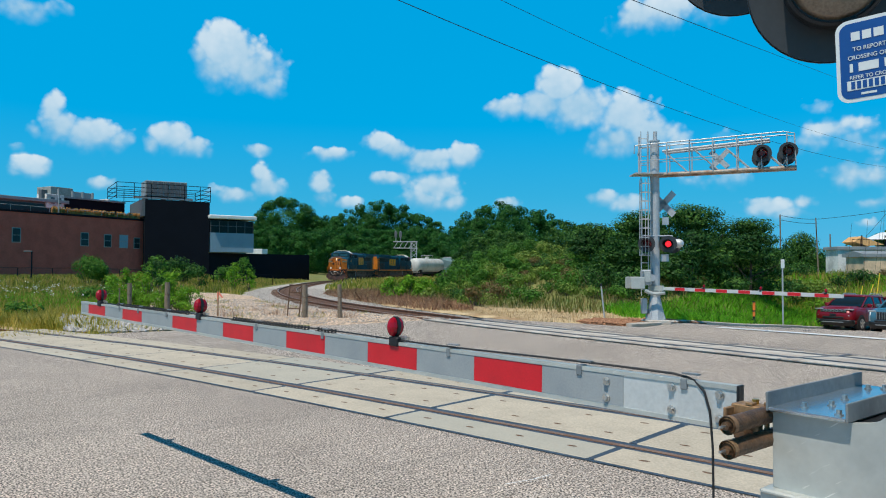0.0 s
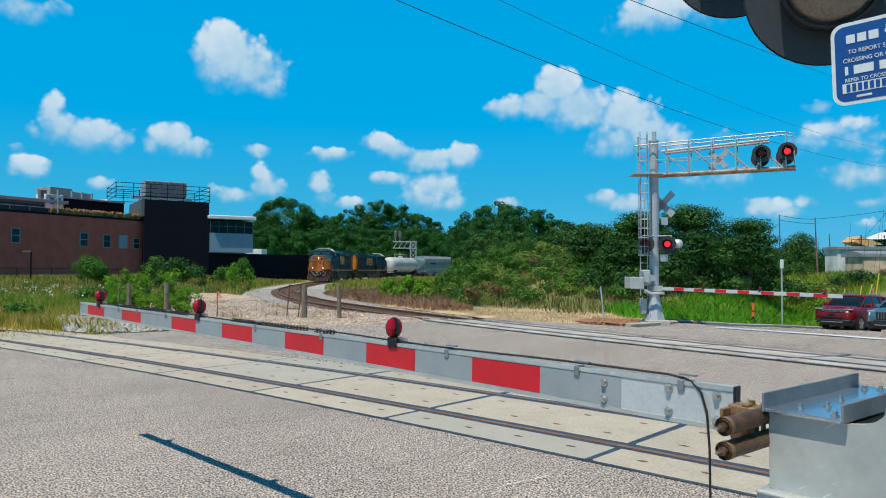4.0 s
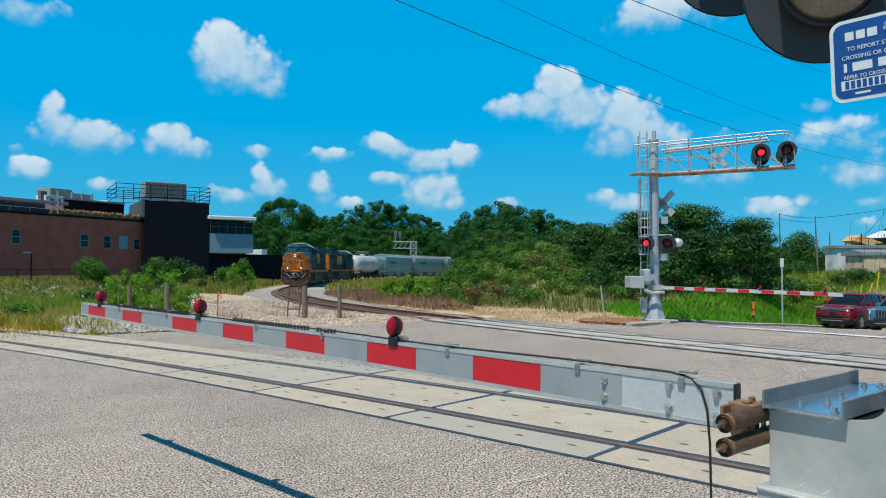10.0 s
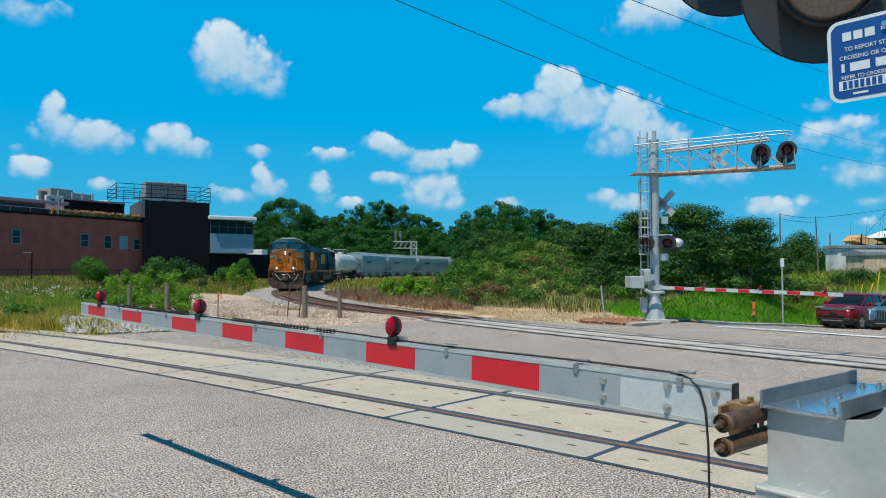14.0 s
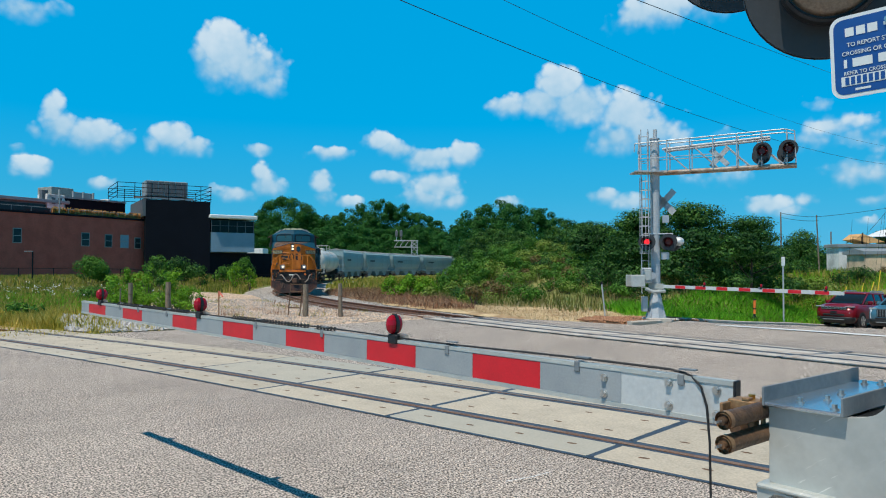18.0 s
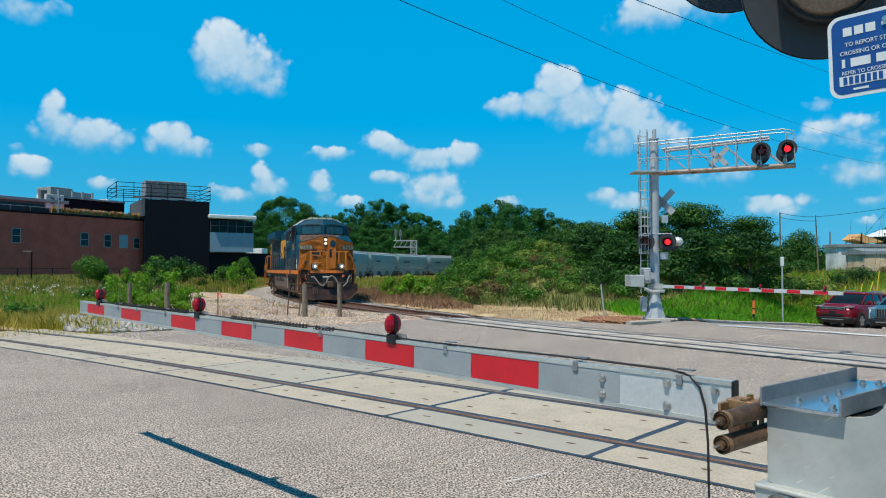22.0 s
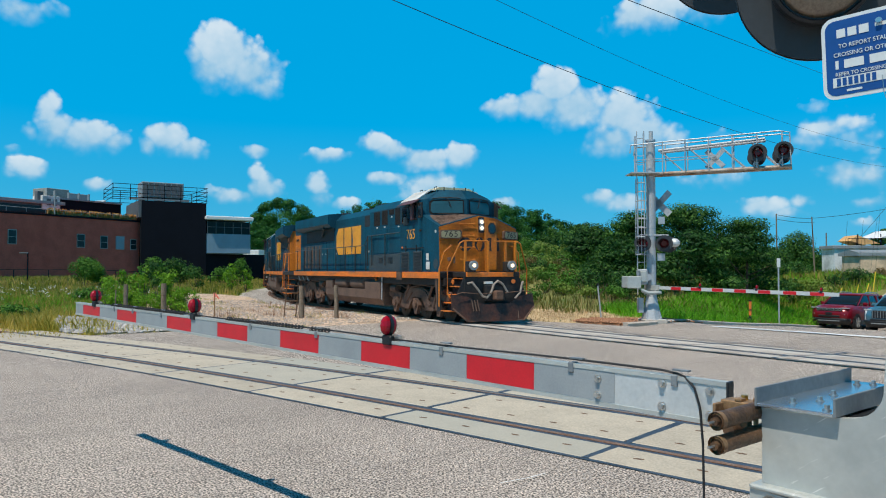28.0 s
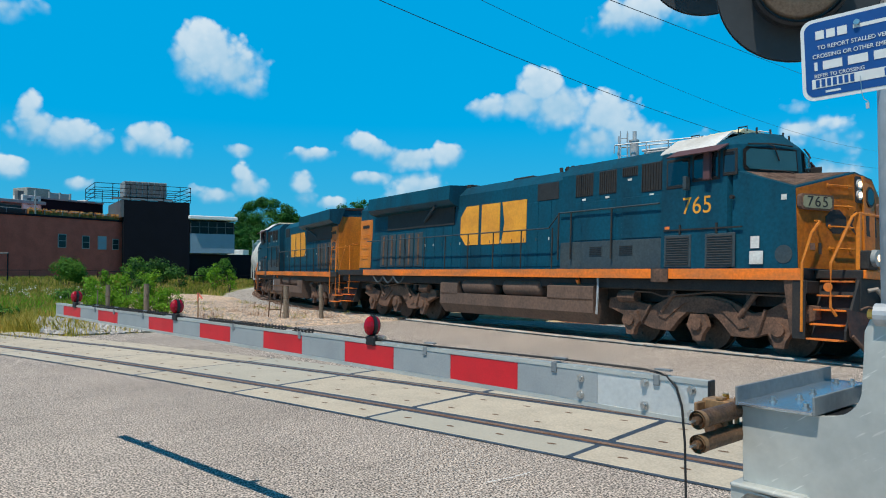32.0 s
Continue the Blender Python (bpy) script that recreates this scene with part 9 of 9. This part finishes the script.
for x, y, w, h, lf in ((7.2, 40, 2.0, 1.1, "leaf_shrub"), (8.0, 38.5, 2.2, 1.3, "leaf_dark"), (9.0, 39.5, 2.4, 1.7, "leaf_dark"), (8.8, 36.5, 1.8, 0.9, "leaf_shrub"), (9.8, 37.5, 2.6, 1.6, "leaf_dark"), (6.6, 38, 1.6, 0.7, "leaf_pale"), (10.6, 36, 2.4, 1.4, "leaf_dark"), (7.6, 36.5, 1.5, 0.6, "leaf_pale"), (6.2, 42, 1.9, 1.0, "leaf_shrub"), (5.2, 44, 1.8, 0.9, "leaf_pale")):
    shrub(x, y, w, h, lf, 0.055, 60, "leafy bush at the foot of the bank", 9)
for k in range(46):
    y = RNG.uniform(36, 62)
    x = RNG.uniform(0.02, 0.24) * y
    if 5.5 < -float(MAIN.near(x, y)[1]):
        lf = ("leaf_shrub", "leaf_pale", "leaf_dark", "brush_leaf", "leaf_pale", "leaf_shrub")[k % 6]
        shrub(x, y, RNG.uniform(1.0, 2.4), RNG.uniform(0.5, 1.2), lf, 0.06, 50, "low mixed green and tan bush on the bank", 7)
for k in range(42):
    x = RNG.uniform(19, 44)
    y = 0.96 * x + 21.5 + RNG.uniform(0, 14)
    lf = ("leaf_pale", "leaf_shrub", "leaf_pale", "leaf_bright", "brush_leaf", "leaf_dark")[k % 6]
    shrub(x, y, RNG.uniform(1.6, 3.2), RNG.uniform(0.8, 1.7), lf, 0.07, 36, "tangled yellow-green bush on the weedy slope", 8)
shrub(-30.6, 62.0, 3.7, 2.8, "leaf_shrub", 0.075, 60, "round bright green bush by the fence", 20)
for x, y, w, h, lf in ((-27.0, 61, 1.6, 2.2, "leaf_bright"), (-24.6, 62, 2.6, 2.9, "leaf_dark"), (-22.2, 66, 1.6, 2.3, "leaf_dark"), (-18.0, 62, 1.8, 2.7, "leaf_bright"), (-17.0, 63, 1.4, 2.2, "leaf_bright"), (-26.8, 58, 1.6, 1.4, "leaf_bright")):
    shrub(x, y, w, h, lf, 0.09, 34, "leafy green bush in the field", 12)
for x, y, w, h in ((-14.4, 31.4, 1.2, 1.5), (-12.0, 31.0, 1.2, 1.9), (-10.8, 30.4, 1.0, 1.35), (-13.4, 30.6, 1.2, 1.3), (-12.9, 31.4, 1.0, 2.1), (-11.0, 29.9, 0.9, 0.9), (-10.2, 30.0, 0.7, 1.1), (-14.0, 30.9, 1.4, 0.9), (-12.4, 30.4, 1.4, 0.9), (-11.6, 30.4, 1.3, 0.9), (-10.7, 29.8, 1.0, 0.6), (-13.2, 31.2, 1.5, 1.1), (-12.2, 31.6, 1.3, 1.4), (-11.3, 31.0, 1.2, 1.2)):
    shrub(x, y, w, h, "leaf_bright", 0.032, 210, "tall bright green weeds round the old posts", 9)
for x, y, w, h, lf in ((-13.6, 32.6, 1.6, 1.8, "leaf_bright"), (-12.4, 33.4, 1.5, 2.0, "leaf_bright"), (-31.5, 79, 4.2, 3.0, "leaf_shrub"), (-27.2, 75, 4.6, 3.2, "leaf_dark"), (-24.2, 80, 3.4, 2.2, "leaf_shrub"), (-24.0, 86, 3.8, 3.2, "leaf_shrub"), (-19.6, 40, 2.4, 0.9, "leaf_shrub"), (-15.0, 25.6, 1.5, 0.7, "leaf_shrub")):
    shrub(x, y, w, h, lf, 0.06 if y < 60 else 0.12, 70 if y < 60 else 22, "leafy green bush among the weeds", 9)


def blades(name, pts, h0, h1, width, leaf, label, lean=0.3, category="grass"):
    """Tapered blades of grass at the given points, each leaning its own way."""
    x, y = pts[:, 0], pts[:, 1]
    n = len(x)
    z = land(x, y) - 0.06
    h = RNG.uniform(h0, h1, n)
    a = RNG.uniform(0, 2 * math.pi, n)
    w = width * RNG.uniform(0.6, 1.4, n)
    dx, dy = np.cos(a) * w, np.sin(a) * w
    b = RNG.uniform(0, 2 * math.pi, n)
    lx, ly = np.cos(b) * h * lean * RNG.uniform(0.2, 1.3, n), np.sin(b) * h * lean * RNG.uniform(0.2, 1.3, n)
    v = np.stack([np.stack([x - dx, y - dy, z], 1), np.stack([x + dx, y + dy, z], 1), np.stack([x + lx * 0.35 + dx * 0.7, y + ly * 0.35 + dy * 0.7, z + h * 0.6], 1), np.stack([x + lx, y + ly, z + h], 1), np.stack([x + lx * 0.35 - dx * 0.7, y + ly * 0.35 - dy * 0.7, z + h * 0.6], 1)], 1)
    quick(name, v.reshape(-1, 3), 5, M[leaf], kind="stuff", label=label, category=category)


def scatter(n, x0, x1, y0, y1, keep, clump=0.0):
    """Random places, thicker where a slow noise is high."""
    x, y = RNG.uniform(x0, x1, n), RNG.uniform(y0, y1, n)
    k = keep(x, y)
    if clump:
        g = np.sin(x * 0.9 + 1.7 * np.sin(y * 0.4)) * np.sin(y * 0.8 + 1.3 * np.sin(x * 0.5))
        k &= RNG.random(n) < 1 - clump + clump * (g * 0.5 + 0.5)
    return np.stack([x[k], y[k]], 1)


EX, EY = (np.array(v, float) for v in zip(*ROAD_EDGE))


def off_road(x, y, gap=0.25):
    return y > np.interp(x, EX, EY) + gap


def clear(x, y, gap=3.2):
    s, o = MAIN.near(x, y)
    s2, o2 = SIDE.near(x, y)
    return off_road(x, y) & (np.abs(o) > gap) & (np.abs(o2) > 1.7)


def inside(poly):
    px, py = (np.array(v, float) for v in zip(*poly))

    def test(x, y):
        hit = np.zeros(x.shape, bool)
        j = len(px) - 1
        for i in range(len(px)):
            c = ((py[i] > y) != (py[j] > y)) & (x < (px[j] - px[i]) * (y - py[i]) / (py[j] - py[i] + 1e-9) + px[i])
            hit ^= c
            j = i
        return hit
    return test


in_drive = inside([(-9.5, 21), (-3.5, 24.2), (0.5, 26.0), (-1.8, 28.0), (-5.6, 33), (-9.6, 40), (-13.2, 50), (-17.0, 56), (-22, 60), (-19, 48), (-15.5, 38), (-13.4, 31), (-11.5, 25)])
in_mulch = inside([(4.6, 25.0), (6.0, 23.6), (8.0, 24.6), (9.6, 26.2), (8.4, 26.6), (6.6, 26.2), (5.6, 26.6)])


def inner(x, y, a, b):
    s, o = MAIN.near(x, y)
    return (-o > a) & (-o < b)


blades("verge_grass", scatter(120000, 7, 30, 24, 44, lambda x, y: off_road(x, y, 0.3) & ~in_mulch(x, y) & (y < np.interp(x, EX, EY) + 8) & (x + 0.4 * y > 18), 0.3), 0.15, 0.55, 0.008, "grass_lush", "lush tall bright green grass on the verge", 0.8)
blades("verge_grass", scatter(9000, 7.5, 30, 24, 44, lambda x, y: off_road(x, y, 0.2) & ~in_mulch(x, y) & (y < np.interp(x, EX, EY) + 1.3), 0.2), 0.12, 0.35, 0.014, "grass_mix", "short mown grass behind the kerb", 0.5)
blades("dry_grass", scatter(60000, -6, 12, 25, 52, lambda x, y: clear(x, y, 2.6) & inner(x, y, 2.4, 8.5) & ~in_mulch(x, y), 0.35), 0.04, 0.17, 0.009, "grass_dry", "short straw-coloured dry grass beside the track", 0.7)
blades("bank_grass", scatter(52000, -6, 30, 30, 85, lambda x, y: clear(x, y) & inner(x, y, 6.5, 34) & (x < 22), 0.5), 0.15, 0.5, 0.022, "grass_tan", "mixed green and tan weeds on the bank", 0.35)
blades("bank_brush", scatter(40000, -9, 2.5, 32, 62, lambda x, y: clear(x, y, 2.4) & inner(x, y, 2.4, 9.0) & (x < 1.5 - 0.12 * (y - 32)), 0.4), 0.1, 0.42, 0.012, "brush_dead", "reddish brown dead brush beside the track", 0.75, "brush")
blades("bank_grass", scatter(26000, -18, 40, 60, 150, lambda x, y: clear(x, y) & inner(x, y, 3.2, 45), 0.3), 0.25, 0.7, 0.05, "grass_mix", "mixed weeds inside the curve", 0.35)
blades("hill_grass", scatter(40000, 14, 62, 42, 75, lambda x, y: off_road(x, y, 1.5), 0.3), 0.3, 0.8, 0.025, "grass_mix", "tall yellow-green weeds on the slope", 0.35)
blades("hill_grass", scatter(16000, 18, 50, 38, 66, lambda x, y: off_road(x, y, 1.5), 0.5), 0.3, 0.7, 0.022, "grass_lush", "bright green weeds on the slope", 0.35)
in_riprap = inside([(-14.5, 27.5), (-12.0, 26.5), (-8.2, 21.9), (-7.0, 21.4), (-8.6, 20.1), (-10.0, 19.6), (-12.2, 22.5)])
left = lambda x, y: clear(x, y, 3.4) & ~inner(x, y, 0, 999) & ~in_drive(x, y) & (~in_riprap(x, y) | (RNG.random(len(x)) < 0.10))
blades("golden_weeds", scatter(100000, -22, -7.5, 18.5, 30, lambda x, y: left(x, y) & (RNG.random(len(x)) < np.clip((30 - y) / 9, 0.1, 1)), 0.35), 0.15, 0.5, 0.009, "grass_gold", "golden green grasses beside the side track", 0.45)
blades("green_weeds", scatter(60000, -46, -8, 27, 52, left, 0.45), 0.15, 0.5, 0.018, "grass_mix", "green weeds in the field", 0.4)
blades("green_weeds", scatter(34000, -46, -10, 29, 50, left, 0.7), 0.15, 0.45, 0.02, "grass_lush", "green weeds in the field", 0.4)
blades("field_grass", scatter(46000, -62, -12, 48, 104, left, 0.4), 0.15, 0.55, 0.04, "grass_mix", "tall rough grass in front of the building", 0.35)
blades("field_grass", scatter(22000, -62, -12, 46, 98, left, 0.6), 0.15, 0.5, 0.04, "grass_tan", "green grass in front of the building", 0.35)
blades("dead_stalks", scatter(6000, -9, -1.5, 26.3, 36, lambda x, y: clear(x, y, 1.9) & ~inner(x, y, 0, 99) & (np.sin(x * 2.1) * np.sin(y * 1.7 + x) > 0.35), 0.5), 0.08, 0.42, 0.004, "brush_dead", "dead reddish stalks along the ballast", 0.35, "weeds")
blades("rail_weeds", scatter(16000, -22, -9.3, 14, 30, lambda x, y: off_road(x, y, 0.1) & (np.abs(SIDE.near(x, y)[1]) < 1.8), 0.3), 0.05, 0.2, 0.010, "grass_gold", "short weeds between the rails", 0.5)


def flowers():
    """Flat white flower heads on stalks in the field, and seed heads on the roof edge."""
    pts = scatter(520, -46, -17, 36, 56, left, 0.9)
    z = land(pts[:, 0], pts[:, 1]) + RNG.uniform(0.35, 0.6, len(pts))
    out = []
    for k in range(5):
        c = np.stack([pts[:, 0] + RNG.normal(0, 0.06, len(pts)), pts[:, 1] + RNG.normal(0, 0.06, len(pts)), z + RNG.normal(0, 0.04, len(pts))], 1)
        a = RNG.uniform(0, 6.3, len(pts))
        s = 0.032
        out.append(np.stack([c + np.stack([np.cos(a + q) * s, np.sin(a + q) * s, RNG.normal(0, 0.02, len(pts))], 1) for q in (0, 1.57, 3.14, 4.71)], 1))
    quick("wildflowers", np.concatenate(out).reshape(-1, 3), 4, M["flower"], kind="stuff", label="white wildflower heads among the weeds", category="flowers")
    t = RNG.uniform(0.62, 0.985, 900)
    x, y = -58.0 + 16.6 * t - 0.6, 68.6 + 31.4 * t + 0.3
    h = RNG.uniform(0.3, 0.95, 900)
    a = RNG.uniform(0, 6.3, 900)
    w = 0.09
    v = np.stack([np.stack([x - np.cos(a) * w, y - np.sin(a) * w, np.full(900, 8.5)], 1), np.stack([x + np.cos(a) * w, y + np.sin(a) * w, np.full(900, 8.5)], 1), np.stack([x + np.cos(a) * w, y + np.sin(a) * w, 8.5 + h], 1), np.stack([x - np.cos(a) * w, y - np.sin(a) * w, 8.5 + h], 1)], 1)
    quick("roof_plants", v.reshape(-1, 3), 4, M["flower_o"], kind="stuff", label="orange seed heads along the brick building's roof edge", category="plants")


flowers()


def stones(name, pts, s0, s1, material, label, sink=0.3):
    """Angular stones: squashed, randomly turned octahedra with jittered corners."""
    base = np.array([(1, 0, 0), (0, 1, 0), (-1, 0, 0), (0, -1, 0), (0, 0, 1), (0, 0, -1)], float)
    tri = [(0, 1, 4), (1, 2, 4), (2, 3, 4), (3, 0, 4), (1, 0, 5), (2, 1, 5), (3, 2, 5), (0, 3, 5)]
    n = len(pts)
    a = RNG.uniform(0, 6.3, n)
    s = RNG.uniform(s0, s1, n)
    v = base[None] * RNG.uniform(0.6, 1.15, (n, 6, 1)) * np.stack([np.ones(n), RNG.uniform(0.6, 1, n), RNG.uniform(0.5, 0.85, n)], 1)[:, None, :]
    v = v + RNG.normal(0, 0.12, v.shape)
    c, q = np.cos(a)[:, None], np.sin(a)[:, None]
    w = np.stack([v[..., 0] * c - v[..., 1] * q, v[..., 0] * q + v[..., 1] * c, v[..., 2]], -1) * s[:, None, None]
    w = w + np.stack([pts[:, 0], pts[:, 1], pts[:, 2] + s * sink], 1)[:, None, :]
    quick(name, w[:, np.array(tri)].reshape(-1, 3), 3, material, kind="stuff", label=label, category="stones")


def with_z(p, lift=0.0):
    return np.column_stack([p, land(p[:, 0], p[:, 1]) + lift])


p = scatter(5200, -17, -7, 20, 30.5, in_riprap)
stones("riprap", with_z(p, 0.0), 0.045, 0.125, M["stone"], "pale riprap stones at the road edge", 0.3)
ss, oo = RNG.uniform(16.6, 62, 9000), RNG.choice([-1, 1], 9000) * RNG.uniform(0.85, 3.1, 9000)
p = np.array([MAIN.at(float(s), float(o))[:2] for s, o in zip(ss, oo)])
stones("ballast_stones", with_z(p, -0.15), 0.03, 0.07, M["ballast"], "loose pale ballast stones beside the rails")
blades("drive_weeds", scatter(9000, -16, -3, 25, 46, lambda x, y: in_drive(x, y) & (np.sin(x * 1.3 + 2) * np.sin(y * 0.9 + x) > 0.45)), 0.04, 0.2, 0.008, "grass_mix", "sparse yellow-green weeds on the gravel drive", 0.7, "weeds")
p = scatter(15000, -14, 1, 22, 44, lambda x, y: in_drive(x, y))
stones("gravel_stones", with_z(p, -0.03), 0.012, 0.045, M["ballast"], "loose gravel on the drive")
p = scatter(6000, 4.4, 9.8, 23.4, 26.8, lambda x, y: in_mulch(x, y))
stones("wood_chips", with_z(p, 0.02), 0.02, 0.07, M["mulch"], "scattered reddish wood chips")


def chain_fence():
    th = thing("chain_fence", pose(0, 0, 0), "low dark chain-link fence in front of the brick building", "fence")
    pts = [Vector((-64 + k * 3.0, 66 + k * 0.95, 0)) for k in range(16)]
    for p_ in pts:
        p_.z = float(land(p_.x, p_.y))
        part("post", rod(p_, p_ + Vector((0, 0, 1.15)), 0.04, 6), M["navy"], th)
    for p_, q_ in zip(pts, pts[1:]):
        part("top_rail", rod(p_ + Vector((0, 0, 1.12)), q_ + Vector((0, 0, 1.12)), 0.03, 5), M["navy"], th)
        part("bottom_wire", rod(p_ + Vector((0, 0, 0.15)), q_ + Vector((0, 0, 0.15)), 0.015, 4), M["navy"], th)
    x, y = -37.8, 66.0
    z = float(land(x, y))
    lp = thing("path_lamp", pose(x, y, z), "slim black path lamp with a flat arm", "lamp post")
    part("pole", rod((0, 0, -0.2), (0, 0, 2.75), 0.07, 8), M["navy"], lp)
    part("arm", box(-0.75, 0.05, -0.08, 0.08, 2.7, 2.82, 0.02), M["greymetal_d"], lp)


chain_fence()



def motions():
    """The train comes round the curve and over the crossing; the signal lamps flash in turn."""
    times = [round(0.4 * k, 3) for k in range(81)]
    fine = [round(0.2 * k, 3) for k in range(161)]
    for ob, ws, back_of, half, rev in CONSIST:
        walk(ob, [(t, vehicle_pose(nose_s(t) + back_of, half, rev)) for t in times])
        for w, x, r in ws:
            walk(w, [(t, Matrix.Translation((x, 0, r)) @ Matrix.Rotation((-1 if rev else 1) * (nose_s(0) - nose_s(t)) / r, 4, "Y")) for t in fine])
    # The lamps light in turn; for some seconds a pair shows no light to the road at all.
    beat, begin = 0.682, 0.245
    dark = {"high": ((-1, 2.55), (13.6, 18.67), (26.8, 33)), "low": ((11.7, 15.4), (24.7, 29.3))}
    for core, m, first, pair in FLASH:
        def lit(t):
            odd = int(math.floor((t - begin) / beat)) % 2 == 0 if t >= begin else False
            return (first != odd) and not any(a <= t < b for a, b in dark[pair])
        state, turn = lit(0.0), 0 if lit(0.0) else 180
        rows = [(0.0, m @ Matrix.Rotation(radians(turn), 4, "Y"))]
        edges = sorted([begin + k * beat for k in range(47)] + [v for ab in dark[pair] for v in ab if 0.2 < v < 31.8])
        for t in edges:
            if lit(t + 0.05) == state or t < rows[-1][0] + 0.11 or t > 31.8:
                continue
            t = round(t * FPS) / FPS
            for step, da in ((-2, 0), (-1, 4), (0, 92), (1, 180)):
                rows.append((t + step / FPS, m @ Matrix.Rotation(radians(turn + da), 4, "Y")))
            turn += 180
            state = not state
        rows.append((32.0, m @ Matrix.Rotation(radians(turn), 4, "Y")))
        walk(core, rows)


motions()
